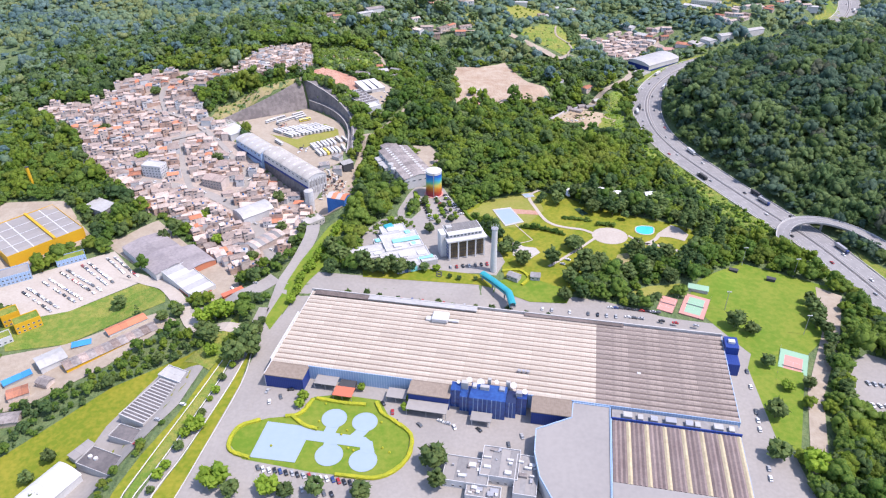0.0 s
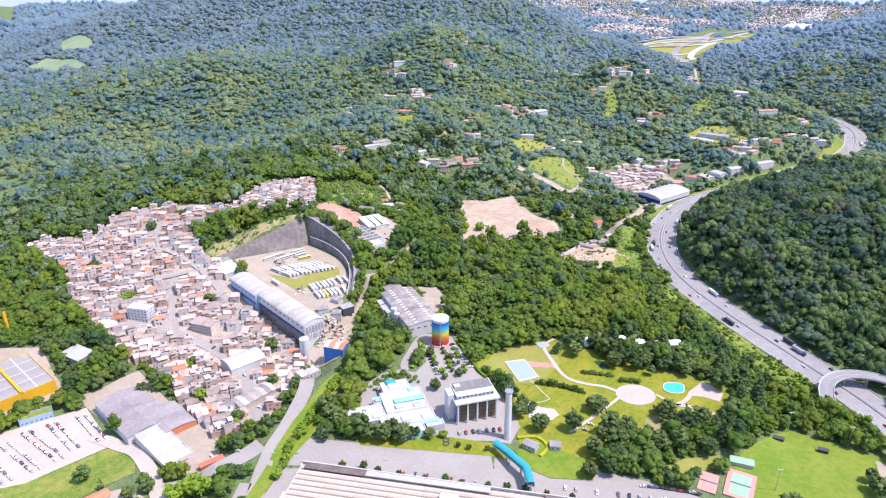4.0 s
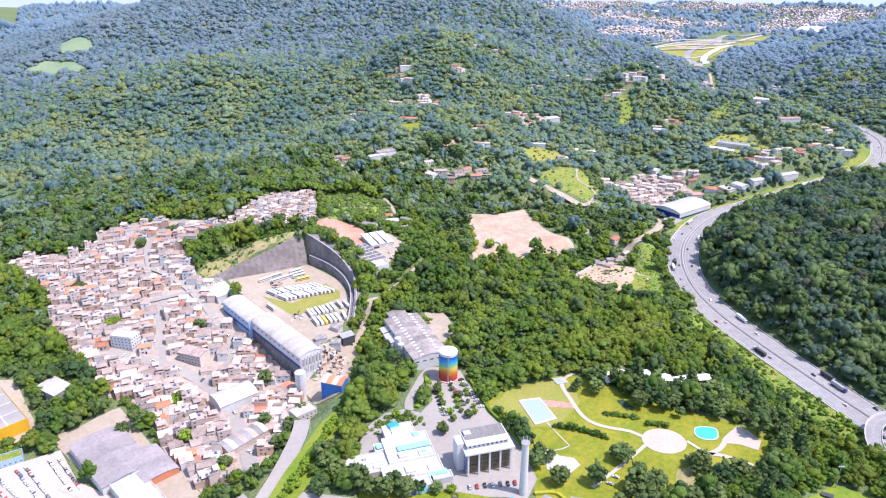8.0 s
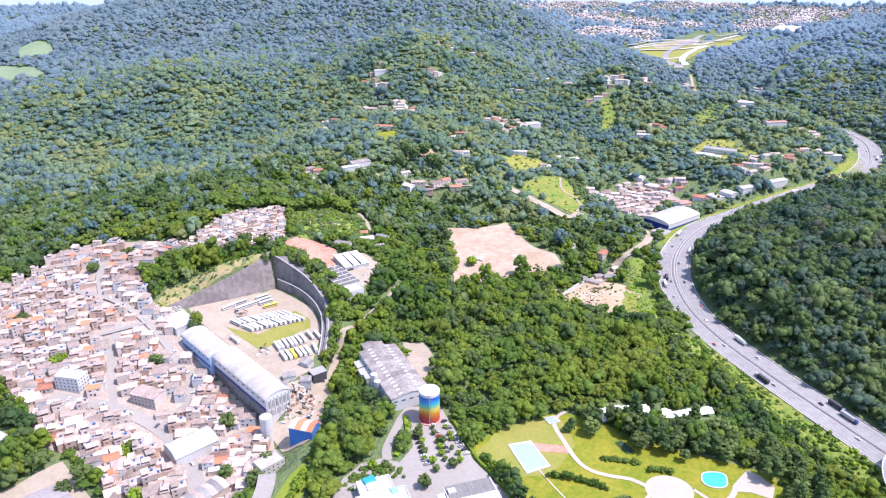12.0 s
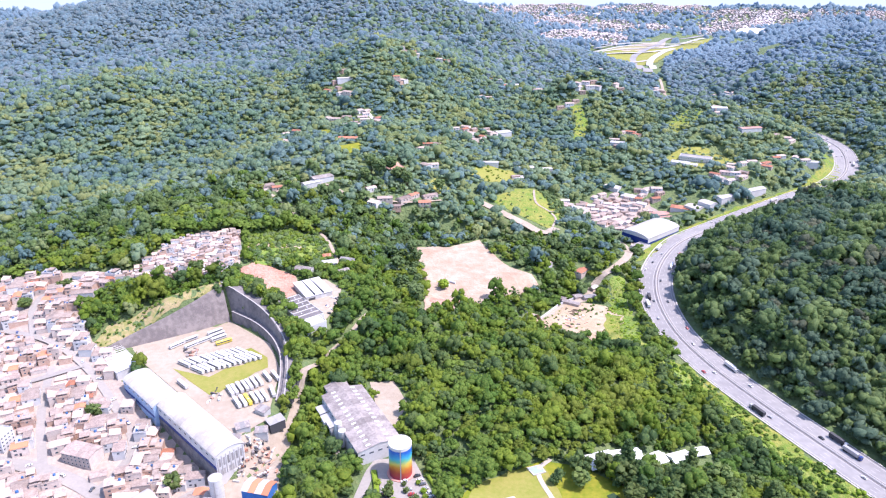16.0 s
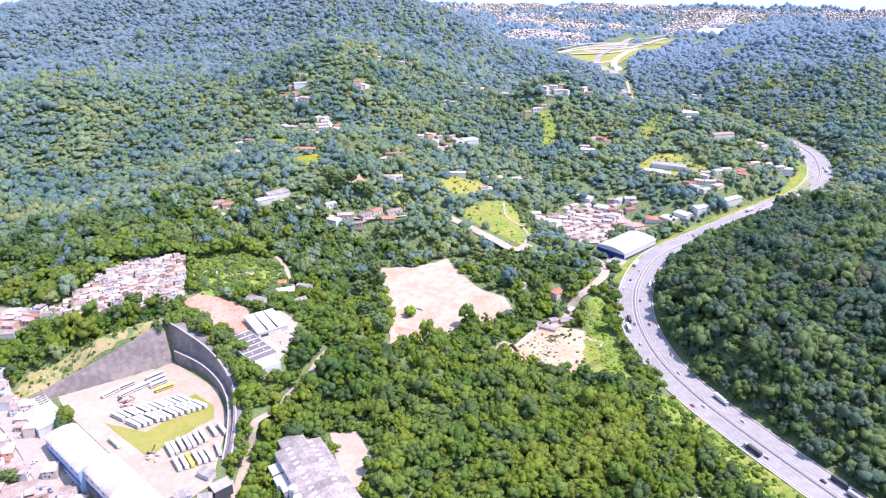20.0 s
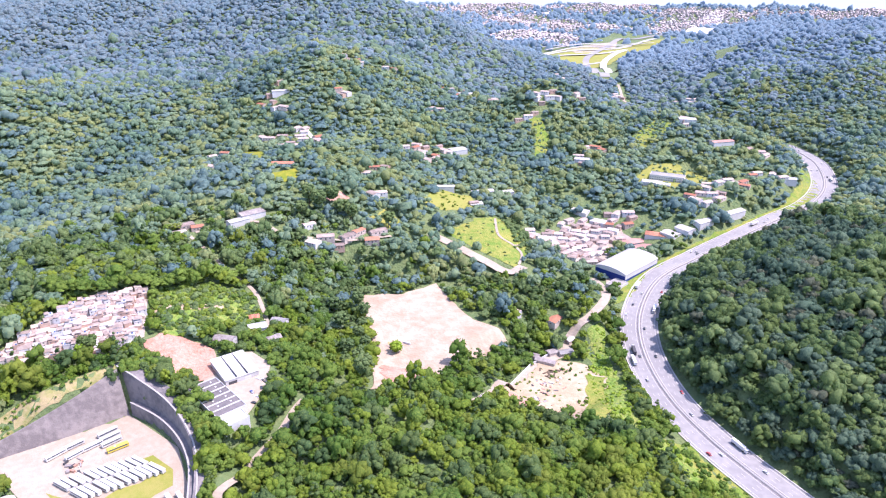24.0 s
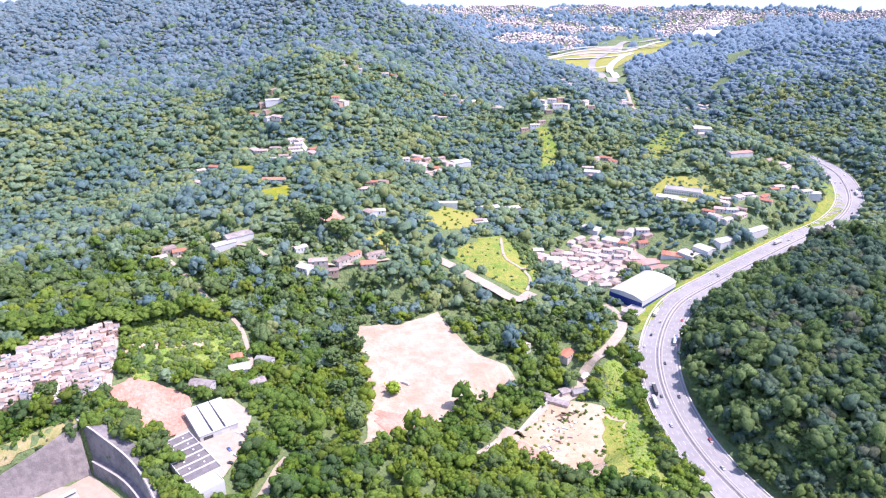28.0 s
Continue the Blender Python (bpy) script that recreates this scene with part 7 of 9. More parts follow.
for cx, cy, count, spread in CLUSTERS:
    for _ in range(count):
        for _ in range(12):
            x, y = cx + hr.gauss(0, spread / 2), cy + hr.gauss(0, spread / 2)
            if all(math.hypot(x - a, y - b) > (8.2 if count > 13 else 11) for a, b in placed) and line_near(np.array([x]), np.array([y]), HIGHWAY_LINE)[0][0] > 30:
                break
        else:
            continue
        placed.append((x, y))
        k = hr.choice((2, 1, 3, 1, 3, 2) if count > 13 else (0, 1, 1, 2, 3))
        m = pose(x, y, ground_at(x, y) + 0.6, 0, 0, hr.uniform(-60, 60)) @ Matrix.Diagonal((1, 1, 1, 1) if count > 13 else (hr.uniform(1.0, 1.5), hr.uniform(1.0, 1.3), hr.uniform(1.0, 1.3), 1))
        if k not in first:
            first.add(k)
            villa[k].matrix_basis = m
        elif len(placed) <= 60:
            copy_thing(villa[k], m).scale = m.to_scale()
        else:
            more.setdefault(k, []).append(m)
        take(ellipse(x, y, 8, 8, 8), 2)
        take(ellipse(x + hr.uniform(-4, 4), y - 11, 8, 7, 8), 0)
for k, ms in more.items():
    join_copies("far_hamlet", villa[k], ms, "country houses scattered on far wooded slopes")
for x, y, L, W, t, c, lab in ((168, 1329, 24, 18, 20, "white_metal", "large white flat-roofed house among trees"), (240, 1668, 34, 16, -10, "paint_white", "long white building on a wooded slope"), (-92, 1440, 26, 12, 10, "white_metal", "long white house on a wooded slope"),
                              (550, 1378, 26, 16, -15, "white_metal", "white hall on a wooded hilltop"), (566, 1292, 36, 12, 8, "faded_red_sheet", "long low building with a faded red roof"), (352, 1300, 22, 13, -25, "white_metal", "pale shed between trees"),
                              (-98, 1040, 26, 14, 30, "old_roof", "long grey-roofed house on a hillside"), (-110, 1026, 22, 10, 35, "white_metal", "pale shed beside a hillside road"), (606, 1180, 24, 10, -12, "white_metal", "low white shed beside the far highway"),
                              (128, 1180, 24, 8, -6, "white_metal", "long pale shed above a meadow")):
    building("far_building", x, y, L, W, t, ground_at(x, y), 5, "gable", 1.2, M["paint_white"], [M[c]], lab, "building", pieces=4, deep=5)
    take(ellipse(x, y - 14, L * 0.7, 12, 10), 0)
long_house = building("long_house", -72, 1160, 26, 8, -8, ground_at(-72, 1160), 3.6, "gable", 1.8, M["pale_concrete"], [M["clay_tiles"]], "long country house with a red-brown roof", "house", pieces=6, win=dict(sides=(0,), rows=1, z0=1, storey=3, every=3), deep=4)
drape("house_lawn", [(-88, 1132), (-57, 1150), (-52, 1120), (-72, 1108)], M["lawn"], "bright lawn before a long house", "lawn", lift=0.5, wobble=4)
drape("house_lawn", [(-144, 1280), (-106, 1252), (-96, 1200), (-116, 1206)], M["lawn"], "bright lawn on a hillside", "lawn", lift=0.5, wobble=4)
drape("house_lawn", [(-262, 1322), (-246, 1325), (-236, 1302), (-252, 1298)], M["rough_grass"], "small grass clearing on a ridge", "lawn", lift=0.5, wobble=4)
drape("house_lawn", [(-196, 1195), (-198, 1250), (-180, 1238), (-182, 1180)], M["rough_grass"], "bright grass slope beside a house", "lawn", lift=0.5, wobble=4)
drape("steep_meadow", [(304, 1440), (323, 1434), (326, 1377), (302, 1322), (284, 1326), (304, 1388)], M["rough_grass"], "narrow steep meadow between woods", "grass", lift=0.6, wobble=4)
drape("steep_meadow", [(453, 1362), (517, 1419), (526, 1373), (483, 1332), (442, 1314)], M["rough_grass"], "bright hillside meadow", "grass", lift=0.6, wobble=6)
drape("hill_clearing", [(20, 1055), (45, 1080), (62, 1062), (48, 1040)], M["yellow_grass"], "worn clearing on a hillside", "grass", lift=0.6, wobble=6)
SLOPE = [(-160, 881), (-147, 900), (-124, 911), (-84, 900), (-70, 852), (-81, 832), (-98, 836), (-112, 820), (-138, 815), (-152, 837)]
drape("hill_track", [(-158, 852), (-142, 865), (-123, 870), (-106, 878), (-104, 866), (-122, 860), (-141, 855), (-155, 845)], M["sandy_soil"], "bare sandy patch on an overgrown slope", "bare ground", lift=1.0, step=4, wobble=4, margin=None)
drape("hill_clearing", SLOPE, M["scrub"], "bright green overgrown slope above the houses", "grass", lift=0.6, wobble=5)
drape("hill_clearing", [(-20, 1080), (-4, 1100), (10, 1085), (-5, 1066)], M["red_earth"], "reddish bare clearing", "bare ground", lift=0.6, wobble=5)
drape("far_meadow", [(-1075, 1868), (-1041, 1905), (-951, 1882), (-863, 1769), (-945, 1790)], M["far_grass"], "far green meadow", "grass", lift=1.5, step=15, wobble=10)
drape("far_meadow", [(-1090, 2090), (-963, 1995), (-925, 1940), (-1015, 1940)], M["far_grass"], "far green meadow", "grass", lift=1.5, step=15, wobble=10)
ribbon("far_road", [(648, 1925), (640, 1890), (627, 1840), (622, 1806), (640, 1775)], 6, M["dust"], "pale road winding over a far hill", margin=8)
ribbon("far_highway", [(640, 1990), (720, 2250), (827, 2654), (867, 2782), (964, 2929), (1139, 3215), (1332, 3379), (1700, 3600)], 24, M["highway"], "pale far highway running to a town", lift=1.2, step=25, margin=26)
for off in (0, 46):
    ribbon("far_viaduct", [(780, 3010 + off), (900, 3060 + off), (1050, 3075 + off), (1230, 3040 + off)], 12, M["concrete"], "pale far flyover across the valley", lift=9, step=25, margin=14)
drape("far_interchange", [(841, 2948), (981, 3160), (1140, 3200), (1060, 3010), (927, 2886), (850, 2850)], M["dust"], "dry ground round a far road junction", "ground", lift=1.2, step=25, margin=10)

# ---- ramp over the highway ----
RAMP = [(392, 400, -21), (386, 440, -18.5), (378, 480, -15.5), (366, 510, -13.6), (347, 531, -12.8), (325, 537.5, -12.8), (306, 531, -13.4), (295, 516, -15.2), (292, 498, -18), (298, 476, -20.6), (308, 448, -21.8)]
ramp_line = curve_through(RAMP, 4)
ramp = thing("viaduct", pose(0, 0, 0), "curved concrete ramp bridge looping over the highway", "bridge")
for nm, prof, mt in (("deck", [(-5.2, -1.1), (-5.6, 0), (5.6, 0), (5.2, -1.1)], M["concrete"]), ("carriageway", [(-4.4, 0.005), (-4.4, 0.06), (4.4, 0.06), (4.4, 0.005)], M["highway"]),
                     ("parapet", [(-5.6, 0.002), (-5.6, 1.0), (-5.25, 1.0), (-5.05, 0.002)], M["pale_concrete"]), ("parapet", [(5.05, 0.002), (5.25, 1.0), (5.6, 1.0), (5.6, 0.002)], M["pale_concrete"]),
                     ("line", [(-0.1, 0.065), (-0.1, 0.075), (0.1, 0.075), (0.1, 0.065)], M["line_paint"])):
    v, f = sweep(ramp_line, prof)
    ob = new(nm, raw_mesh(nm, v, f, [mt]))
    ob.parent = ramp
for k in (3.0, 3.6, 4.3, 5.0, 5.8, 6.4):
    i = int(k / 10 * (len(ramp_line) - 1))
    x, y, z = ramp_line[i]
    part("pier", round_bar(1.1, 1.1, ground_at(x, y) - 1, z - 1.0, 16, x, y), M["concrete"], ramp)
take_line(ramp_line, 8)
for a in range(2):
    drape("ramp_verge", [(300, 500), (312, 480), (318, 450), (310, 440), (303, 470), (297, 490)] if a else [(352, 500), (362, 470), (372, 440), (362, 440), (350, 475)], M["rough_grass"], "grass verge beside the ramp", "grass", lift=0.7, margin=1)

# ---- cars, vans, trucks, buses ----
def tone(name, c):
    return material(name, c, tuple(v * 0.9 for v in c), rough=0.3, spec=0.5, amount=0.4)


COATS = {"white": tone("car_white", (0.62, 0.62, 0.61)), "silver": tone("car_silver", (0.36, 0.37, 0.38)), "black": tone("car_black", (0.018, 0.018, 0.02)), "grey": tone("car_grey", (0.10, 0.105, 0.11)),
         "red": tone("car_red", (0.36, 0.025, 0.025)), "blue": tone("car_blue", (0.03, 0.06, 0.2))}


def wheel_mesh(r, w):
    bm = bmesh.new()
    bmesh.ops.create_cone(bm, cap_ends=True, segments=12, radius1=r, radius2=r, depth=w, matrix=Matrix.Rotation(math.pi / 2, 4, "Y"))
    me = bpy.data.meshes.new("wheel")
    bm.to_mesh(me)
    bm.free()
    me.materials.append(M["rubber"])
    return me


CAR_WHEEL, TRUCK_WHEEL = wheel_mesh(0.32, 0.22), wheel_mesh(0.5, 0.35)


def car(colour):
    own = thing("car", pose(0, 0, 0), f"parked {colour} saloon car on asphalt", "car", "parked cars")
    side = [(-2.1, 0.3), (2.1, 0.3), (2.15, 0.62), (1.95, 0.85), (1.0, 0.95), (-1.4, 1.0), (-2.1, 0.92), (-2.2, 0.6)]
    bm = prism(side, 1.72, "x")
    bmesh.ops.bevel(bm, geom=bm.edges[:], offset=0.06, segments=1, affect="EDGES")
    vs = [bm.verts.new((sx * 0.71, y, z)) for sx in (-1, 1) for y, z in ((-1.15, 1.40), (0.45, 1.37), (0.4, 1.46), (-1.05, 1.5))]
    for q in ((0, 1, 2, 3), (7, 6, 5, 4), (0, 4, 5, 1), (1, 5, 6, 2), (2, 6, 7, 3), (3, 7, 4, 0)):
        bm.faces.new([vs[i] for i in q])
    part("body", bm, COATS[colour], own)
    bm = prism([(-1.65, 0.95), (1.05, 0.95), (0.45, 1.38), (-1.1, 1.42)], 1.5, "x")
    part("glasshouse", bm, M["glass"], own)
    for sx in (-0.78, 0.78):
        for sy in (-1.3, 1.35):
            share("wheel", CAR_WHEEL, own, pose(sx, sy, 0.32))
    return own


cars, car_used = {c: car(c) for c in COATS}, set()
cr = random.Random(5)


def park(x, y, turn, z=None, colour=None):
    c = colour or cr.choices(("white", "silver", "black", "grey", "red", "blue"), (34, 24, 18, 14, 6, 4))[0]
    m = pose(x, y, (ground_at(x, y) + 0.34) if z is None else z, 0, 0, turn)
    if c not in car_used:
        car_used.add(c)
        cars[c].matrix_basis = m
    else:
        copy_thing(cars[c], m)


def row(a, b, n, turn, full=1.0, z=None):
    for k in range(n):
        if cr.random() < full:
            u = k / max(1, n - 1)
            park(a[0] + (b[0] - a[0]) * u + cr.uniform(-0.2, 0.2), a[1] + (b[1] - a[1]) * u + cr.uniform(-0.3, 0.3), turn + cr.choice((0, 180)) + cr.uniform(-3, 3), z)


row((-100, 252.6), (-46, 242), 18, 25, 1.0, 0.14)
row((-98, 243), (-58, 235.5), 11, 25, 0.6, 0.14)
for x, y, t in ((-104, 302, 10), (-107, 311, 160), (-98, 306, 200), (-93, 312, 95), (-75, 318, 20), (-30, 293, 5), (-27, 285, 10), (-36, 300, 30), (-2, 286, 60), (2, 284, 70), (6, 281, 200), (20, 279, 40), (44, 274, 10), (36, 268, 5), (41, 262, 10), (-14, 283, 40)):
    park(x, y, t, 0.14)
row((190, 326), (172, 244), 13, -11, 0.7, 0.14)
row((-82, 414), (30, 393), 16, -11, 0.55, 0.14)
row((70, 391), (120, 382), 9, -11, 0.6, 0.14)
row((118, 393), (150, 387), 10, 80, 0.85, 0.14)
row((128, 382), (172, 372), 11, 75, 0.7, 0.14)
row((6, 440), (34, 444.5), 7, 8, 0.9, 3.4)
row((-18, 546), (-10, 512), 9, -80, 0.9, 3.4)
row((-6, 552), (6, 516), 10, -75, 0.8, 3.4)
row((2, 556), (16, 522), 10, -70, 0.8, 3.4)
for a, b in (((-272, 483), (-243, 455)), ((-288, 473), (-259, 447)), ((-301, 463), (-264, 436)), ((-309, 450), (-274, 425)), ((-320, 438), (-287, 414))):
    row(a, b, 15, 48, 0.9, -13.66)
    row((a[0] - 3.6, a[1] - 3.6), (b[0] - 3.6, b[1] - 3.6), 14, 48, 0.72, -13.66)
row((258, 318), (284, 312), 8, 10, 0.8)
row((256, 300), (280, 296), 7, 10, 0.7)
for x, y, t in ((-68, 745, 30), (-64, 740, 60), (-62, 750, 10), (-66, 733, 80), (92, 446, 60), (97, 452, 60), (-155, 300, 65), (-166, 288, 65), (-172, 270, 62), (-196, 268, 60), (-160, 430, 40), (-130, 445, 20), (-140, 425, 70)):
    park(x, y, t)
for ln in LANE_TAKEN[:3]:
    for p in ln[2::4]:
        park(p[0] + 1.8, p[1], cr.uniform(0, 180), ground_at(p[0], p[1]) + 0.6)
for off, start, gap, way in ((-5.0, 180, 130, 0), (-8.8, 230, 150, 0), (-12.6, 260, 190, 0), (5.0, 200, 140, 180), (8.8, 240, 170, 180), (12.6, 300, 210, 180)):
    ln = offset_line(curve_through(HIGHWAY, 2), off)
    for i in range(start // 2, len(ln) - 5, gap // 2):
        j = min(len(ln) - 3, i + cr.randint(0, 10))
        d = ln[j + 1] - ln[j]
        park(ln[j][0], ln[j][1], math.degrees(math.atan2(d[1], d[0])) - 90 + way, ln[j][2] + 0.05)


M["bus_white"] = material("bus_white", (0.55, 0.545, 0.53), (0.46, 0.45, 0.43), rough=0.45, rand="object", spread=0.15)


def bus(colour, label):
    own = thing("bus", pose(0, 0, 0), label, "bus", "parked buses")
    bm = box(-1.28, 1.28, -6.5, 6.5, 0.45, 3.2, 0.16)
    part("body", bm, M["bus_white"] if colour == "white" else M["bus_yellow"], own)
    for s in (-1, 1):
        part("window_band", box(s * 1.285 - 0.015, s * 1.285 + 0.015, -5.9, 5.7, 1.6, 2.5), M["glass"], own)
    part("windscreen", box(-1.1, 1.1, 6.48, 6.53, 1.3, 2.7), M["glass"], own)
    part("roof_hatch", box(-0.5, 0.5, -2, -1, 3.2, 3.35), M["kerb"], own)
    for sx in (-1.05, 1.05):
        for sy in (-3.6, 3.7):
            share("wheel", TRUCK_WHEEL, own, pose(sx, sy, 0.5))
    return own


M["bus_yellow"] = tone("bus_yellow", (0.58, 0.47, 0.06))
bus_w, bus_y = bus("white", "long white bus parked in a dusty yard"), bus("yellow", "long yellow bus parked in a dusty yard")
ranks = []


def rank(a, b, n, turn, yellow=()):
    for k in range(n):
        u = k / max(1, n - 1)
        ranks.append((a[0] + (b[0] - a[0]) * u + cr.uniform(-0.3, 0.3), a[1] + (b[1] - a[1]) * u + cr.uniform(-0.6, 0.6), turn, k in yellow))


ranks += [(-186, 713, -44, False), (-174, 712, -45, False), (-166, 719, -50, False), (-178, 721, -50, False), (-160.5, 732, -50, False), (-157.5, 727, -50, False), (-155, 721.5, -52, False), (-149.5, 715, -58, True), (-106, 661, 31, False), (-100, 661.5, 31, False), (-99, 641, 21, False), (-166, 655, 42, False)]
rank((-160, 674), (-120, 691), 12, 53)
rank((-172, 683), (-132, 699), 12, 53)
rank((-121.5, 629.5), (-104, 637), 6, 30, (2,))
rank((-129.5, 643.5), (-111, 655.5), 7, 30)
seen = set()
for x, y, t, yel in ranks:
    b, m = (bus_y if yel else bus_w), pose(x, y, 11.25, 0, 0, t)
    if yel not in seen:
        seen.add(yel)
        b.matrix_basis = m
    else:
        copy_thing(b, m)


def truck(label, cab, load):
    own = thing("truck", pose(0, 0, 0), label, "truck", "highway trucks")
    part("trailer", box(-1.3, 1.3, -8, 3.6, 1.2, 4.0, 0.06), load, own)
    c = part("cab", box(-1.25, 1.25, 4.2, 6.4, 0.6, 3.4, 0.2), cab, own)
    part("windscreen", box(-1.05, 1.05, 6.38, 6.44, 1.9, 2.9), M["glass"], c)
    part("chassis", box(-0.6, 0.6, -7.8, 4.4, 0.7, 1.2), M["dark"], own)
    for sx in (-1.05, 1.05):
        for sy in (-7, -5.8, -4.6, 2.8, 5.3):
            share("wheel", TRUCK_WHEEL, own, pose(sx, sy, 0.5))
    return own


trucks = [truck("white box lorry on the highway", COATS["white"], COATS["white"]), truck("dark tarpaulin lorry on the highway", COATS["silver"], M["dark"]), truck("blue and grey lorry on the highway", COATS["blue"], M["steel"])]
fine_line = curve_through(HIGHWAY, 2)
for n, (at_y, off, k) in enumerate(((600, 12.6, 1), (585, 8.8, 2), (700, 12.6, 0), (820, -12.6, 0), (838, -9, 1), (640, -12.6, 1), (905, 12.6, 0), (960, -12.6, 0), (1010, 12.6, 1), (1215, 9, 0), (1090, -9, 0), (500, 12.6, 2))):
    ln = offset_line(fine_line, off)
    i = int(np.argmin(abs(ln[:, 1] - at_y)))
    d = ln[i + 1] - ln[i]
    m = pose(*ln[i][:2], ln[i][2] + 0.05, 0, 0, math.degrees(math.atan2(d[1], d[0])) - 90 + (180 if off > 0 else 0))
    if n < 3:
        trucks[(1, 2, 0)[n]].matrix_basis = m
    else:
        copy_thing(trucks[k], m)
digger = thing("excavator", pose(34, 841, ground_at(34, 841) + 0.3, 0, 0, 40), "small yellow excavator on bare earth", "excavator")
part("track", box(-1.3, -0.7, -1.8, 1.8, 0, 0.9, 0.15), M["dark"], digger)
part("track", box(0.7, 1.3, -1.8, 1.8, 0, 0.9, 0.15), M["dark"], digger)
part("body", box(-1.2, 1.2, -1.8, 1.2, 1.0, 2.3, 0.12), M["bus_yellow"], digger)
part("cab", box(-1.15, -0.1, 0.2, 1.6, 1.2, 3.0, 0.1), M["glass"], digger)
part("boom", box(0.1, 0.5, 0.8, 4.6, 0, 0.45), M["bus_yellow"], digger, matrix=pose(0, 0, 2.0, 30))
part("arm", box(0.12, 0.48, 0, 0.35, -2.6, 0.2), M["bus_yellow"], digger, matrix=pose(0, 4.6, 4.1, -15))
for x, y, t in ((42, 842, 10), (47, 846, 50)):
    copy_thing(trucks[0], pose(x, y, ground_at(x, y) + 0.3, 0, 0, t) @ pose(0, 0, 0)).scale = (0.6, 0.5, 0.6)

# ---- yard things by the dirt road ----
for x, y, L, W, t, c in ((168, 836, 18, 6, -35, "old_roof"), (178, 850, 10, 7, 20, "old_roof"), (190, 848, 13, 7, 10, "grey_roof"), (160, 846, 9, 6, -35, "old_roof"), (200, 868, 9, 6, 35, "white_metal")):
    building("yard_hut", x, y, L, W, t, ground_at(x, y), 3.2, "gable", 1.2, RENDER_COAT, [M[c]], "low hut with a weathered roof beside a yard", "hut", pieces=3, group="yard huts")
for k in range(14):
    x, y = 170 + hr.uniform(-10, 10), 818 + hr.uniform(-8, 8)
    ob = part("timber_beam", box(-2.5, 2.5, -0.8, 0.8, 0, 1.0, 0.1), M["bark"], matrix=pose(x, y, ground_at(x, y) + 0.2, 0, 0, hr.uniform(0, 180)))
    tagged(ob, "brown timber beam lying on a sandy yard", "timber", "timber on the yard")
wall_pts = [(100, 762), (132, 800), (158, 830), (180, 846)]
v, f = sweep(np.array([(x - 4.5, y + 3, ground_at(x - 4.5, y + 3)) for x, y in wall_pts]), [(-0.2, -1), (-0.2, 2.6), (0.2, 2.6), (0.2, -1)])
tagged(new("boundary_wall", raw_mesh("boundary_wall", v, f, [M["paint_white"]])), "long white wall beside a dirt road", "wall", kind="structure")

# ---- single trees ----
tree_kinds = []


def tree_kind(crown, mat, trunk, label):
    own = thing("tree", pose(0, 0, 0), label, "tree", "garden and street trees")
    bm = round_bar(0.075, 0.045, -0.1, trunk + 0.35, 8)
    part("trunk", bm, M["bark"], own)
    bm = bmesh.new()
    for a in range(4):
        bmesh.ops.create_cone(bm, segments=5, radius1=0.035, radius2=0.015, depth=0.7, cap_ends=True,
                              matrix=pose(0, 0, trunk, 0, 0, a * 95 + 20) @ pose(0.22, 0, 0.22, 0, 48, 0))
    part("limb", bm, M["bark"], own)
    v, f = crown
    me = raw_mesh("crown", v + (0, 0, trunk), f, [mat])
    share("crown", me, own, Matrix.Identity(4))
    return own

# scrap and stacked goods in the dusty yards
sr = random.Random(3)
vs, fs, mi = [], [], []
for cx, cy, r, count in ((-100, 590, 9, 60), (-95, 572, 7, 40), (-112, 582, 6, 30), (-172, 700, 8, 14), (-140, 640, 6, 14), (160, 800, 12, 26), (150, 780, 10, 20), (-62, 760, 4, 8)):
    for k in range(count):
        x, y = sr.gauss(cx, r / 2), sr.gauss(cy, r / 2)
        a, b, c, t = sr.uniform(0.4, 2.2), sr.uniform(0.3, 1.0), sr.uniform(0.4, 1.6), sr.uniform(0, 3.1)
        z, base = ground_at(x, y) + 0.4, len(vs)
        for w in (-0.5, c):
            for u, v in ((-a, -b), (a, -b), (a, b), (-a, b)):
                vs.append((x + u * math.cos(t) - v * math.sin(t), y + u * math.sin(t) + v * math.cos(t), z + w * sr.uniform(0.8, 1.0)))
        fs += [tuple(base + i for i in q) for q in ((4, 5, 6, 7), (0, 1, 5, 4), (1, 2, 6, 5), (2, 3, 7, 6), (3, 0, 4, 7))]
        mi += [sr.randrange(4)] * 5
tagged(new("scrap_heap", raw_mesh("scrap_heap", vs, fs, [M["old_roof"], M["dark"], M["paint_white"], M["red_earth"]], mi)), "heaps of scrap, timber and stacked goods on dusty ground", "scrap", kind="stuff")
# ---- woods ----
def clump_shape(n=1):
    bm = bmesh.new()
    bmesh.ops.create_icosphere(bm, subdivisions=n, radius=1)
    v = np.array([p.co[:] for p in bm.verts])
    f = np.array([[p.index for p in q.verts] for q in bm.faces])
    bm.free()
    return v, f


ICO_V, ICO_F = clump_shape()
rng = np.random.default_rng(7)


def lumpy(verts, spread, turn=True):
    q = np.linalg.qr(rng.normal(size=(3, 3)))[0] if turn else np.eye(3)
    return (verts @ q.T) * rng.uniform(1 - spread, 1 + spread, (len(verts), 1))


def without_under(v, f, low):
    """Leaves off the side of a clump that faces the ground."""
    f = f[(v[f][:, :, 2].max(1) > low)]
    used, back = np.unique(f, return_inverse=True)
    return v[used], back.reshape(f.shape)


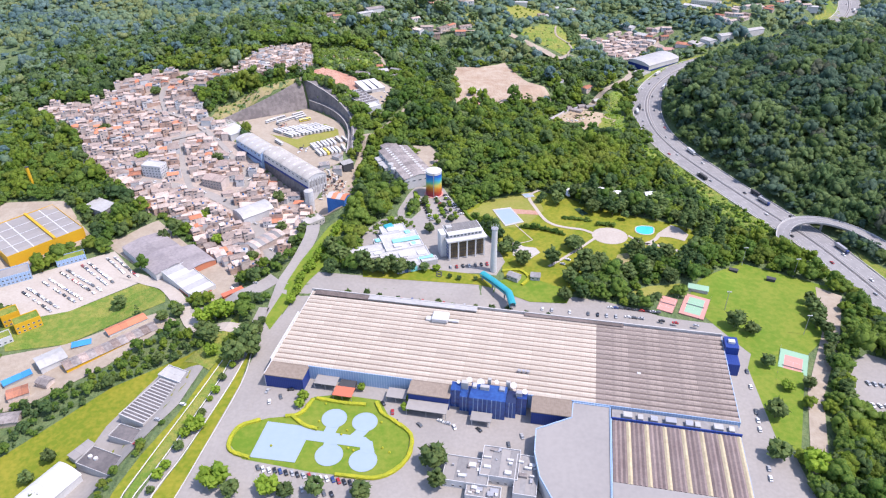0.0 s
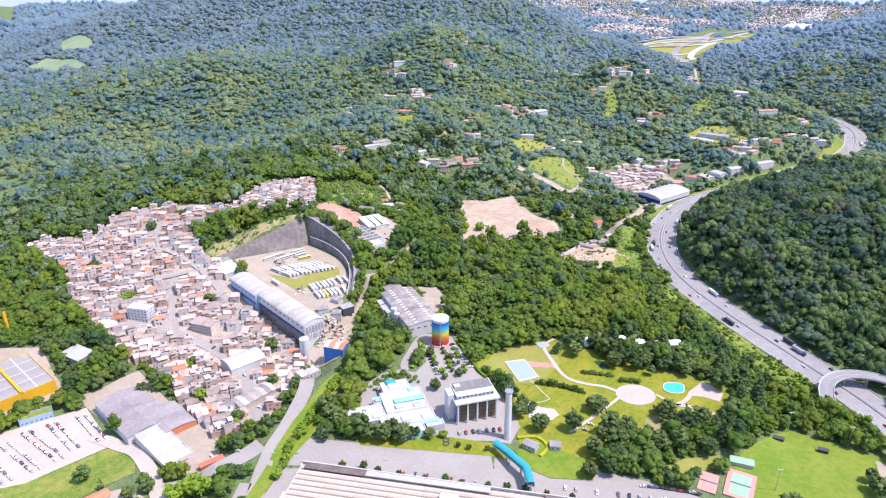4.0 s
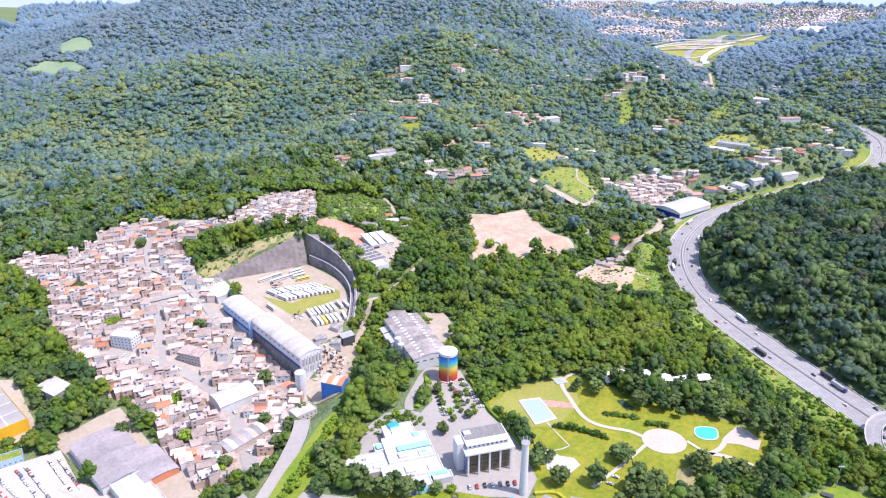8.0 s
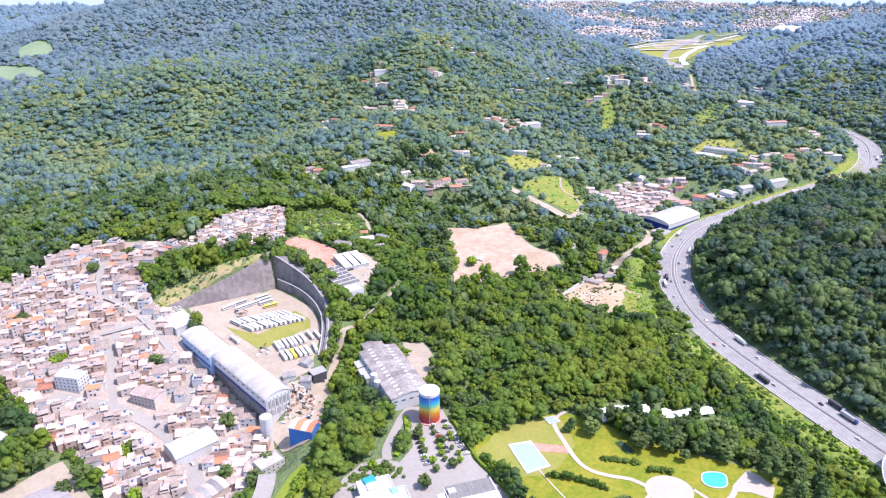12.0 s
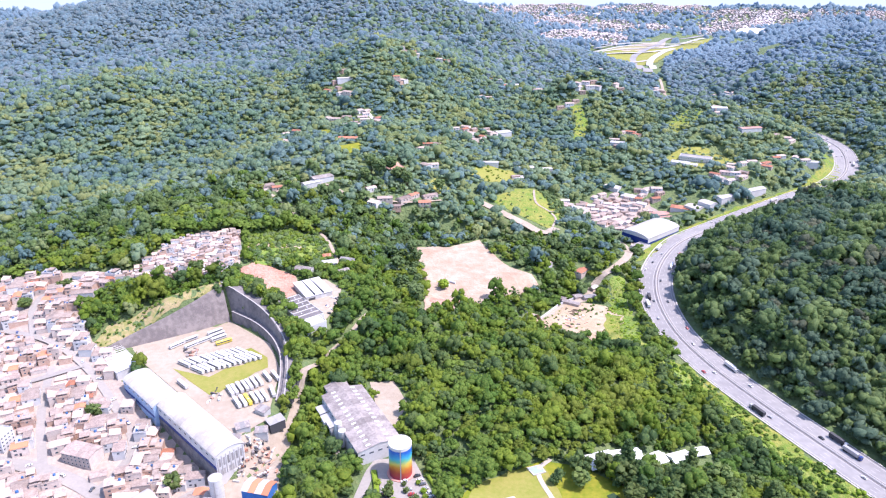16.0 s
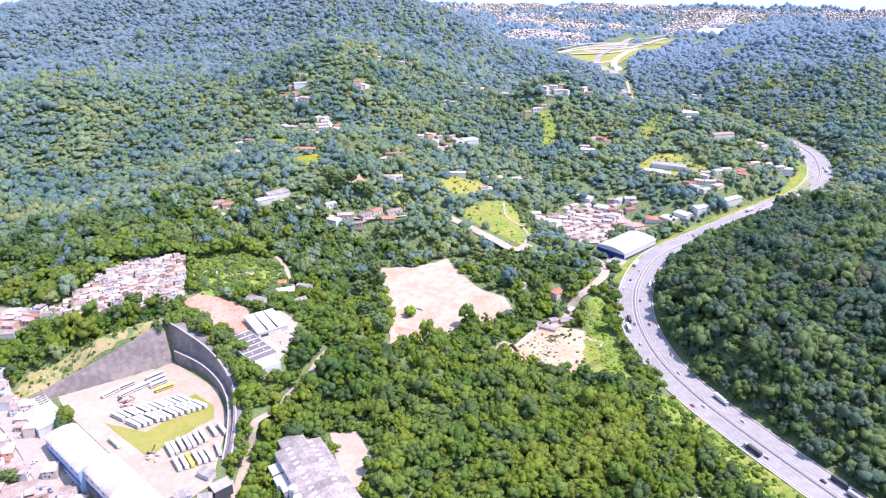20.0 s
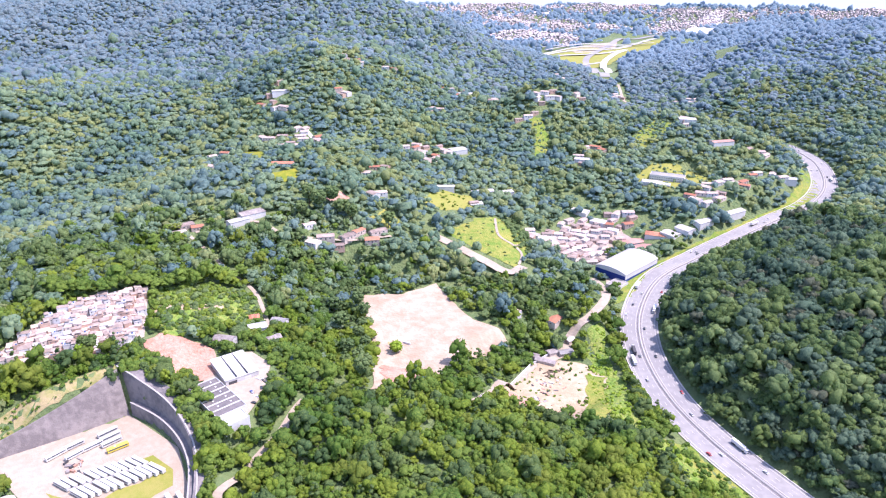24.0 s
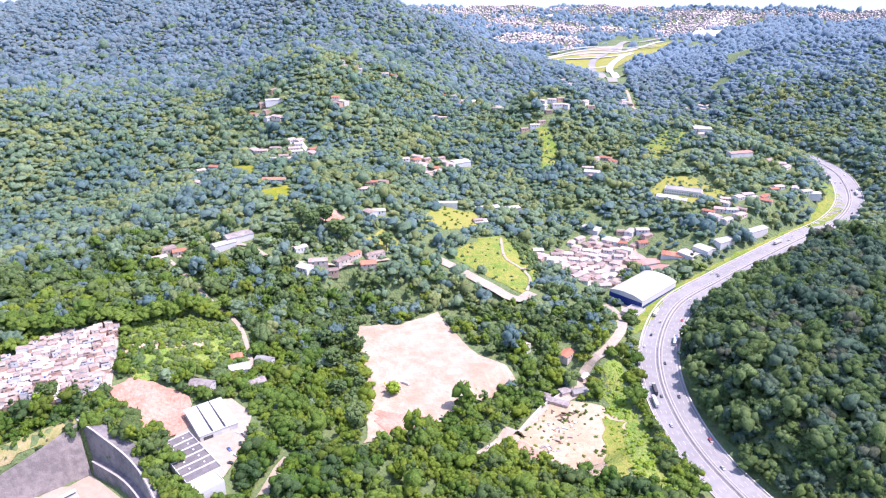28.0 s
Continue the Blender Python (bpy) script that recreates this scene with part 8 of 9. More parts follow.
def crown_shape(clumps, tall=1.0, tiers=False, tufts=0):
    """A single tree's crown of many uneven clumps with gaps between, about 1 m in radius, its foot at 0."""
    vs, fs, base = [], [], 0
    for k in range(clumps):
        a, u = 2.399 * k + rng.uniform(-0.5, 0.5), (k + 0.5) / clumps
        if tiers:
            r, z = 0.62 * (1 - u) ** 0.8 + 0.05, tall * (0.15 + 1.7 * u)
            size = 0.46 * (1 - 0.55 * u)
        else:
            r, z = 0.68 * math.sin(math.acos(1 - 1.75 * u)) * rng.uniform(0.75, 1.15), tall * (0.2 + 1.14 * u)
            size = rng.uniform(0.2, 0.38)
        v = lumpy(ICO_V, 0.28) * size * np.array((1.1, 1.1, 0.7)) + (r * math.cos(a), r * math.sin(a), z)
        vs.append(v)
        fs.append(ICO_F + base)
        base += len(v)
    for k in range(tufts):
        c = vs[rng.integers(0, clumps)][rng.integers(0, 12)]
        side, up = rng.normal(size=(2, 3)) * rng.uniform(0.07, 0.13)
        vs.append(np.array([c + side, c - 0.6 * side + up, c - 0.6 * side - up]))
        fs.append(np.array([[base, base + 1, base + 2]]))
        base += 3
    return np.concatenate(vs), np.concatenate(fs)


LUMP = (ICO_V, ICO_F)


def canopy_shape(clumps, tall, size, tufts=0, spread=1.0):
    """One tree of a closed wood: rounded clumps of leaves set over a dome on a few boughs, with dark hollows between, and loose tufts on its outside."""
    p1, p2, lobes = rng.uniform(0, 6.28), rng.uniform(0, 6.28), rng.integers(2, 5)
    vs, fs, base, hubs = [], [], 0, []
    for k in range(clumps):
        a, u = 2.399 * k + rng.uniform(-0.35, 0.35), (k + 0.6) / clumps
        e = math.asin(min(1.0, 1.02 * (1 - u) - 0.02)) if clumps > 1 else 1.5
        reach = (1 + 0.22 * math.sin(lobes * a + p1) * math.cos(e) + 0.1 * math.sin(3 * e + p2)) * rng.uniform(0.82, 1.08) * (1 - 0.62 * size)
        c = np.array((spread * math.cos(e) * math.cos(a), spread * math.cos(e) * math.sin(a), 0.95 * tall * math.sin(e))) * reach + (0, 0, 0.42 * tall)
        v = lumpy(LUMP[0], 0.42) * size * rng.uniform(0.75, 1.25) * np.array((1.08, 1.08, 0.82))
        v, f = without_under(v, LUMP[1], 0.05 * size)
        vs.append(v + c)
        fs.append(f + base)
        hubs.append((c, size))
        base += len(v)
    for k in range(tufts):
        c, r = hubs[rng.integers(0, len(hubs))]
        out = rng.normal(size=3) + (0, 0, 0.6)
        c = c + out / np.linalg.norm(out) * r * rng.uniform(0.85, 1.15)
        side, up = rng.normal(size=(2, 3)) * rng.uniform(0.06, 0.12)
        vs.append(np.array([c + side, c - 0.6 * side + up, c - 0.6 * side - up]))
        fs.append(np.array([[base, base + 1, base + 2]]))
        base += 3
    return np.concatenate(vs), np.concatenate(fs)


TALL = (0.85, 1.1, 1.35, 1.2, 0.95, 1.6, 1.3, 1.0)
CROWNS = {"near": [canopy_shape(12, t, 0.40, 90) for t in TALL], "wood": [canopy_shape(8, t, 0.45, 60) for t in TALL],
          "middle": [canopy_shape(3, 0.85 * t, 0.62, 16) for t in TALL], "far": [canopy_shape(2, 0.55 * t, 0.8) for t in TALL], "single": [canopy_shape(1, t, 1.0) for t in TALL[:4]]}
CONES = [crown_shape(7, t, True) for t in (1.3, 1.6)]


def plant(name, xs, ys, radius, crowns, mat, label, lift=0.25, zs=None):
    """One wood out of many crowns."""
    n = len(xs)
    zs = height(xs, ys) if zs is None else zs
    pick, turn = rng.integers(0, len(crowns), n), rng.uniform(0, 6.283, n)
    verts, faces, base = [], [], 0
    for k, (cv, cf) in enumerate(crowns):
        m = np.where(pick == k)[0]
        if not len(m):
            continue
        c, s = np.cos(turn[m])[:, None], np.sin(turn[m])[:, None]
        r = radius[m][:, None]
        x = (cv[:, 0] * c - cv[:, 1] * s) * r + xs[m][:, None]
        y = (cv[:, 0] * s + cv[:, 1] * c) * r + ys[m][:, None]
        grove = np.sin(xs[m] / 17 + 2 * np.sin(ys[m] / 29)) * np.sin(ys[m] / 19 + 1.6 * np.sin(xs[m] / 33))
        z = cv[:, 2] * r * (rng.uniform(0.8, 1.3, len(m)) + 0.4 * grove)[:, None] + zs[m][:, None] + r * lift
        verts.append(np.stack([x, y, z], -1).reshape(-1, 3))
        faces.append((cf[None] + (np.arange(len(m)) * len(cv))[:, None, None] + base).reshape(-1, 3))
        base += len(m) * len(cv)
    me = raw_mesh(name, np.concatenate(verts), np.concatenate(faces), [mat], None, True)
    return tagged(new(name, me), label, "trees", kind="stuff")


def scatter(x0, x1, y0, y1, step):
    gx, gy = np.meshgrid(np.arange(x0, x1, step), np.arange(y0, y1, step))
    x = gx.ravel() + rng.uniform(-0.48, 0.48, gx.size) * step
    y = gy.ravel() + rng.uniform(-0.48, 0.48, gx.size) * step
    wide = 0.64 * (0.85 * y + 160)
    keep = (x > -wide - 50) & (x < np.maximum(wide, 0.86 * (y - 388) + 14) + 60) & is_free(x, y)
    x, y = x[keep], y[keep]
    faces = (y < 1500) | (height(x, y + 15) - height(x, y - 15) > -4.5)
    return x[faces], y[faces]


def gaps(x, y, size, share):
    """Natural openings: True where trees stand."""
    v = np.sin(x / size + 1.7 * np.sin(y / size * 0.8)) + np.sin(y / size * 1.3 + 2.1 * np.sin(x / size * 0.7)) + rng.normal(0, 0.35, len(x))
    return v < share


# ---- single trees ----
for n, (clumps, tall, mat, trunk, lab) in enumerate(((30, 0.95, M["leaves_tree"], 0.35, "broad dark green tree with an uneven crown"), (28, 1.15, M["leaves_tree"], 0.45, "tall green tree with a clumpy crown"),
                                                     (26, 0.85, M["leaves_bright"], 0.3, "bright yellow-green tree beside paving"), (28, 1.0, M["leaves_dark"], 0.5, "dark tall tree with bare lower trunk"))):
    tree_kinds.append(tree_kind(crown_shape(clumps, tall, False, 260), mat, trunk, lab))
tree_kinds.append(tree_kind(crown_shape(30, 1.5, True, 240), M["leaves_dark"], 0.5, "dark conical pine tree in the park"))
tree_kinds.append(tree_kind(crown_shape(26, 1.25, False, 220), M["leaves_fresh"], 1.15, "tall slender tree with a bare pale trunk"))
tree_used = set()


def tree(x, y, r, kind):
    m = pose(x, y, ground_at(x, y), 0, 0, hr.uniform(0, 360)) @ Matrix.Diagonal((r, r, r * hr.uniform(0.95, 1.2), 1))
    if kind not in tree_used:
        tree_used.add(kind)
        tree_kinds[kind].matrix_basis = m
    else:
        copy_thing(tree_kinds[kind], m).scale = m.to_scale()


PARK = [(104, 553), (128, 541), (138, 530), (146, 536), (154, 526), (162, 538), (169, 532), (129, 527), (174, 522), (191, 528), (187, 539), (84, 446), (101, 542), (107, 442), (120, 446), (109, 427), (93, 422),
        (151, 459), (104, 468), (160, 444), (172, 452), (154, 437), (188, 449), (197, 457), (202, 496), (220, 509), (197, 512)]
PARK3 = [(206, 470), (212, 480), (215, 492), (210, 520), (204, 530), (182, 548), (176, 556), (150, 548), (140, 552), (134, 556), (120, 556), (165, 520), (146, 522), (181, 513), (125, 548), (186, 520), (208, 508), (222, 498), (226, 486), (218, 470), (206, 460), (192, 440), (180, 432), (168, 424)]
PARK2 = [(62, 446), (52, 472), (48, 461), (44, 480), (117, 432), (139, 432), (126, 420), (60, 446), (97, 412), (104, 416), (113, 412), (87, 402), (100, 404), (137, 424), (150, 428), (166, 432), (180, 440), (192, 444), (120, 410), (130, 416), (146, 440), (114, 440), (101, 434)]
for x, y in PARK:
    tree(x, y, hr.uniform(5.4, 7.6), hr.choice((0, 1, 3, 3)))
for x, y in PARK3:
    tree(x, y, hr.uniform(4.6, 7.0), hr.choice((0, 1, 3, 4)))
for x, y in PARK2:
    tree(x, y, hr.uniform(4.0, 6.2), hr.choice((0, 1, 3)))
WORKS_TREES = [(-6, 254, 7.5, 0), (-4, 240, 5, 1), (-141, 281, 5.5, 2), (-120, 243, 7.5, 2), (-110, 236, 5, 0), (-91, 238, 6, 2), (-82, 235, 4.5, 0), (-66, 235, 5, 1), (-43, 234, 5.5, 0),
               (-84, 304, 3.4, 2), (-85, 298, 3.0, 2), (209, 311, 4, 2), (222, 312, 4, 0), (192, 288, 6, 0), (181, 258, 6.5, 0), (197, 249, 7, 2), (212, 250, 6, 0), (-50, 312, 2.5, 2),
               (-22, 295, 3, 2), (-20, 302, 2.5, 2), (-222, 268, 4, 0), (-228, 254, 4, 0), (-215, 240, 4.5, 0)]
AVENUE_TREES_NEAR = [(-168, 389, 7, 2), (-158, 392, 7.5, 2), (-151, 388, 6, 2), (-155, 361, 7, 0), (-164, 372, 6, 0), (-129, 355, 8, 0), (-124, 345, 7, 0), (-133, 338, 7.5, 0), (-127, 365, 6, 0),
                     (-33, 432, 6.5, 0), (-44, 510, 3, 2), (-36, 511, 2.6, 0), (-45, 432, 6, 1), (-53, 434, 6, 0), (-60, 438, 6.5, 1), (-68, 442, 6, 0), (-76, 448, 6, 1)]
AVENUE_TREES_FAR = [(-83, 455, 6, 0), (-88, 464, 6, 1), (-40, 440, 5, 3), (-66, 450, 4, 3), (-239, 413, 5.5, 0), (-150, 345, 4.5, 2), (-186, 345, 4, 1), (-190, 398, 5, 0), (-200, 392, 4.5, 0),
                    (-84, 432, 3.5, 3), (-152, 572, 6, 0), (-140, 520, 5, 0), (-118, 508, 6, 1), (-116, 532, 5, 0), (-124, 492, 5.5, 0), (-230, 518, 6.5, 0), (-238, 508, 5, 0)]
FORECOURT_TREES = [(199, 373, 6.5, 0), (208, 366, 5, 0), (205, 333, 4.5, 0), (-16, 540, 3.6, 0), (0, 533, 3.2, 0), (7, 510, 3.2, 0), (-6, 514, 2.6, 2), (-4, 506, 2.4, 0), (-11, 492, 4.2, 0),
                   (-14, 436, 4, 0), (-5, 437, 3, 2), (-8, 448, 2.6, 2), (-22, 550, 2.2, 2), (-27, 528, 3.6, 0), (5, 426, 1.8, 3), (12, 424, 1.9, 3), (24, 423, 1.7, 3), (-24, 436, 4, 3),
                   (37, 834, 5.5, 2)]
for x, y, r, k in WORKS_TREES + AVENUE_TREES_NEAR + AVENUE_TREES_FAR + FORECOURT_TREES:
    tree(x, y, r, k)
for k in range(16):
    tree(-152 + 3.2 * k * 0.55 + hr.uniform(-1, 1), 236 + 9.5 * k + hr.uniform(-2, 2), hr.uniform(2.0, 3.4), 2 if k % 3 else 0)
for k in range(12):
    tree(-70 + 13 * k + hr.uniform(-3, 3), 409 - 2.4 * k + hr.uniform(-1, 1), hr.uniform(1.6, 2.6), 3)
for k in range(18):
    a, b = k % 6, k // 6
    tree(-16 + 9.5 * b + 1.6 * a * (1 if b else 0.6) + hr.uniform(-1.2, 1.2), 548 - 6.5 * a + hr.uniform(-1.5, 1.5), hr.uniform(1.5, 2.5), hr.choice((0, 2, 2)))
for k in range(22):
    a = k / 21
    tree(-110 + 24 * a + hr.uniform(-2, 2), 400 + 105 * a, hr.uniform(2.2, 3.6), 2)
for k in range(20):
    tree(262 + 2.0 * k * 0.2 + hr.uniform(-3, 3) - 3.2 * k * 0.6, 400 - 7.4 * k + hr.uniform(-2, 2), hr.uniform(3.4, 5.4), hr.choice((0, 1, 3)))
for a, b, r in GARDENS:
    for _ in range(4):
        tree(a + hr.uniform(-r, r) * 0.6, b + hr.uniform(-r, r) * 0.6, hr.uniform(2.8, 4.6), hr.choice((0, 0, 2)))
for k in range(10):
    tree(9 + 3 * math.sin(2.1 * k) + hr.uniform(-2, 2), 768 + 18 * k + hr.uniform(-4, 4), hr.uniform(4.6, 6.4), 5)
for x, y, r in ((-38, 1060, 8), (-28, 1052, 9), (-14, 1066, 8.5), (-4, 1046, 8), (6, 1040, 7), (-46, 1040, 7), (46, 1044, 7), (-3, 830, 6), (-8, 872, 6.5), (-14, 905, 6)):
    tree(x, y, r, 5)
for k in range(len(tree_kinds)):
    if k not in tree_used:
        tree(-95 + 4 * k, 500, 3, k)

for pts in ([(65, 502), (83, 498), (99, 490)], [(103, 517), (114, 515), (126, 512)], [(131, 506), (137, 505), (143, 503)]):
    line = curve_through([(x, y, 0) for x, y in pts], 1.3) + rng.uniform(-0.7, 0.7, (len(curve_through([(x, y, 0) for x, y in pts], 1.3)), 3))
    plant("park_hedge", line[:, 0], line[:, 1], rng.uniform(1.3, 2.3, len(line)), CROWNS["wood"], M["leaves"], "bushy green hedge in the park", 0.2)
TOWN = [(690, 3060), (850, 2990), (960, 3260), (1170, 3540), (1500, 3380), (1760, 3700), (2600, 4000), (3100, 4700), (2700, 4700), (1500, 4800), (1000, 4850), (480, 4900), (330, 4850), (520, 4300)]
TOWN_EAST = [(2000, 3800), (2500, 3560), (2900, 3600), (3000, 3900), (2300, 4000)]


def town_at(x, y):
    """Where the far town's houses stand."""
    dense = np.sin(x / 130 + 1.1 * np.sin(y / 170)) + np.sin(y / 120 + 1.5 * np.sin(x / 190)) + rng.normal(0, 0.45, len(x))
    return (dense > -0.35) & (inside(x, y, TOWN) | inside(x, y, TOWN_EAST)) & is_free(x, y)


def groves(name, x, y, size, crowns, kinds, label, lift=0.25):
    """A mixed wood: each tree takes its kind by grove and by chance; kinds are material, share and words."""
    v = 0.5 + 0.2 * np.sin(x / 41 + 1.9 * np.sin(y / 57)) + 0.16 * np.sin(y / 31 + 1.4 * np.sin(x / 47)) + rng.normal(0, 0.32, len(x))
    order, done = np.argsort(np.argsort(v)) / max(1, len(v)), 0.0
    for mat, portion, words in kinds:
        m = (order >= done) & (order < done + portion)
        done += portion
        if m.any():
            plant(name, x[m], y[m], size[m], crowns, M[mat], words + " " + label, lift)


x, y = scatter(-560, 700, 190, 1060, 5.8)
right = x > np.interp(y, HIGHWAY_LINE[:, 1], HIGHWAY_LINE[:, 0])
keep = (right | gaps(x, y, 30, 1.95)) & (y + 60 * np.sin(x / 90) + rng.normal(0, 40, len(x)) < 1010)
x, y, right = x[keep], y[keep], right[keep]
size = np.clip(3.8 * np.exp(rng.normal(0, 0.33, len(x))), 2.0, 7.2)
groves("hill_wood", x[right], y[right], size[right] * 1.24, CROWNS["wood"],
       (("leaves_brown", 0.05, "grey-brown"), ("leaves_blue", 0.37, "dull blue-green"), ("leaves_dark", 0.38, "dark green"), ("leaves_fresh", 0.20, "fresh green")), "trees in the dense wood beside the highway")
tall = ~right & (rng.uniform(size=len(x)) < 0.05)
close = ~right & (y < 580) & ~tall
size = np.where((x < -145) & (y < 402), size * 0.58, size)
MIXED = (("leaves_dark", 0.16, "dark green"), ("leaves", 0.42, "green"), ("leaves_lime", 0.30, "bright green"), ("leaves_olive", 0.12, "yellow-green"))
groves("near_wood", x[close], y[close], size[close], CROWNS["near"],
       (("leaves_dark", 0.24, "dark green"), ("leaves", 0.50, "green"), ("leaves_lime", 0.20, "bright green"), ("leaves_olive", 0.06, "yellow-green")), "broad-leaved trees between the works and houses")
rest = ~right & ~tall & ~close
# haze-tinted leaves turn up more often up the valley
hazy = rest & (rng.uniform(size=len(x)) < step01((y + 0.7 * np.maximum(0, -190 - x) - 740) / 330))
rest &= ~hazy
groves("valley_wood", x[rest], y[rest], size[rest], CROWNS["wood"], MIXED, "trees in dense mixed woodland")
groves("valley_wood", x[hazy], y[hazy], size[hazy], CROWNS["wood"], (("leaves_dark", 0.18, "dark green"), ("leaves_dark_haze", 0.12, "dark blue-green"), ("leaves_fresh", 0.38, "fresh green"), ("leaves_mid_haze", 0.16, "grey-green"), ("leaves", 0.12, "green"), ("leaves_pale_haze", 0.04, "pale green")), "trees in the upper valley's woodland")
rim = offset_line(np.column_stack([upper, upper_top]), -9)
rim = np.repeat(rim[9:], 3, axis=0) + rng.uniform(-3, 3, (3 * len(rim[9:]), 3)) * (1, 1, 0)
plant("wall_top_wood", rim[:, 0], rim[:, 1], rng.uniform(1.5, 3.2, len(rim)), CROWNS["wood"], M["leaves"], "trees along the top of a retaining wall", 0.1, rim[:, 2] - 1)
plant("conifer_wood", x[tall], y[tall], size[tall] * 0.95, CONES, M["leaves_dark"], "taller dark trees among the woodland")
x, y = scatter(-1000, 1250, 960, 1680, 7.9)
edge = 60 * np.sin(x / 90) + rng.normal(0, 40, len(x))
# farther trees get the bluer leaves, so their colour carries the haze
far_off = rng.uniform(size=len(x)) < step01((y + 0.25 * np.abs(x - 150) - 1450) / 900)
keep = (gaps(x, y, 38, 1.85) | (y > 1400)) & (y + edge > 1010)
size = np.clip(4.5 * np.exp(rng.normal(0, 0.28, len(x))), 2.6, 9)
UPPER = (("leaves_upper_haze", 0.6, "blue-green"), ("leaves_dull_haze", 0.4, "grey-green"))
m = keep & ~far_off
groves("middle_wood", x[m], y[m], size[m], CROWNS["middle"],
       (("leaves_dark_haze", 0.3, "dark blue-green"), ("leaves_mid_haze", 0.5, "green"), ("leaves_pale_haze", 0.2, "yellow-green")), "trees on the slopes between hamlets")
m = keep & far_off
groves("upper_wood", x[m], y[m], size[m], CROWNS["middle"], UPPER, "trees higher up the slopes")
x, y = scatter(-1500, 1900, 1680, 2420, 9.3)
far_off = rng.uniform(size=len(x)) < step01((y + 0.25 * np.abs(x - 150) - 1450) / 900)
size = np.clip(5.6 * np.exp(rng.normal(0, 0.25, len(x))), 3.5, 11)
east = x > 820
for m, kinds in ((~far_off, (("leaves_dark_haze", 0.5, "dark blue-green"), ("leaves_mid_haze", 0.5, "green"))), (far_off & ~east, UPPER), (far_off & east, (("leaves_far_haze", 1.0, "haze-pale blue-green"),))):
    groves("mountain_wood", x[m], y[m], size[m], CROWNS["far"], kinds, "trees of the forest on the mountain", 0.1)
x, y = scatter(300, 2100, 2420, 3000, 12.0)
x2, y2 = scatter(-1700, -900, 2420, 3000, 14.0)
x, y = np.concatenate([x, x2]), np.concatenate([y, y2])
plant("valley_side_wood", x, y, np.clip(7.4 * np.exp(rng.normal(0, 0.25, len(x))), 5, 14), CROWNS["single"], M["leaves_far_haze"], "haze-tinted blue-green forest on outer slopes", 0.1)
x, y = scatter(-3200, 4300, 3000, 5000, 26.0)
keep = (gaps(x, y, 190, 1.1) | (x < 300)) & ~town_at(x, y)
plant("distant_wood", x[keep], y[keep], rng.uniform(10, 16, keep.sum()), CROWNS["single"], M["leaves_far_haze"], "distant woods round a town", -0.7)



def shrubs(name, poly, count, small, large, mat, label):
    """Low bushes over a piece of open ground."""
    xs, ys = [p[0] for p in poly], [p[1] for p in poly]
    x, y = rng.uniform(min(xs), max(xs), count * 4), rng.uniform(min(ys), max(ys), count * 4)
    m = np.where(inside(x, y, poly))[0][:count]
    plant(name, x[m], y[m], rng.uniform(small, large, len(m)), CROWNS["middle"], mat, label, -0.1)


shrubs("bank_shrubs", [(206, 722), (220, 780), (226, 840), (235, 880), (216, 872), (196, 800), (190, 730), (215, 660), (250, 590), (285, 528), (300, 540), (262, 600), (232, 672)], 420, 0.6, 2.0, M["leaves_bright"], "bright green bushes on the highway's bank")
shrubs("lower_bank_shrubs", BANK, 700, 0.7, 2.4, M["leaves"], "green and yellow bushes beside the highway")
shrubs("knoll_shrubs", [(112, 1050), (141, 1080), (173, 1106), (206, 1114), (212, 1068), (196, 1010), (172, 976), (148, 1004), (126, 1030)], 50, 0.5, 2.2, M["leaves_fresh"], "low bushes on a grassy knoll")
shrubs("knoll_shrubs", [(186, 1010), (196, 1010), (212, 1068), (206, 1114), (184, 1108), (188, 1060)], 130, 1.0, 3.4, M["leaves_fresh"], "thick bushes on the knoll's side")
shrubs("meadow_shrubs", [(304, 1440), (323, 1434), (326, 1377), (302, 1322), (284, 1326), (304, 1388)], 40, 0.8, 2.6, M["leaves_mid_haze"], "bushes on a narrow meadow")
shrubs("meadow_shrubs", [(453, 1362), (517, 1419), (526, 1373), (483, 1332), (442, 1314)], 130, 0.8, 3.2, M["leaves_mid_haze"], "bushes on a hillside meadow")
shrubs("meadow_shrubs", [(393, 1212), (440, 1258), (500, 1240), (500, 1185), (486, 1156), (419, 1168)], 110, 0.6, 2.8, M["leaves_mid_haze"], "bushes round a school's grass")
shrubs("meadow_shrubs", [(94, 1147), (126, 1175), (162, 1172), (160, 1136), (124, 1112), (97, 1104)], 40, 0.6, 2.0, M["leaves_lime"], "bushes on a yellow-green meadow")
shrubs("yard_shrubs", [(104, 770), (140, 815), (168, 842), (200, 830), (212, 800), (196, 765), (182, 722), (160, 732), (128, 748)], 170, 0.5, 1.9, M["leaves"], "weeds and bushes in a sandy yard")
shrubs("slope_shrubs", [(-164, 778), (-192, 764), (-220, 748), (-246, 732), (-252, 714), (-244, 708), (-226, 722), (-196, 742), (-160, 762)], 110, 0.5, 1.6, M["leaves"], "weeds and bushes above a retaining wall")
for mat, n, words in (("leaves_lime", 90, "bright green"), ("leaves", 240, "green"), ("leaves_fresh", 240, "fresh green")):
    shrubs("slope_shrubs", SLOPE, n, 1.0, 3.4, M[mat], words + " bushes on an overgrown slope")
ridge_line = curve_through([(-238, 868, 0), (-205, 870, 0), (-178, 881, 0), (-150, 890, 0), (-128, 908, 0), (-96, 922, 0)], 6.5)
ridge_line += rng.uniform(-3.5, 3.5, ridge_line.shape)
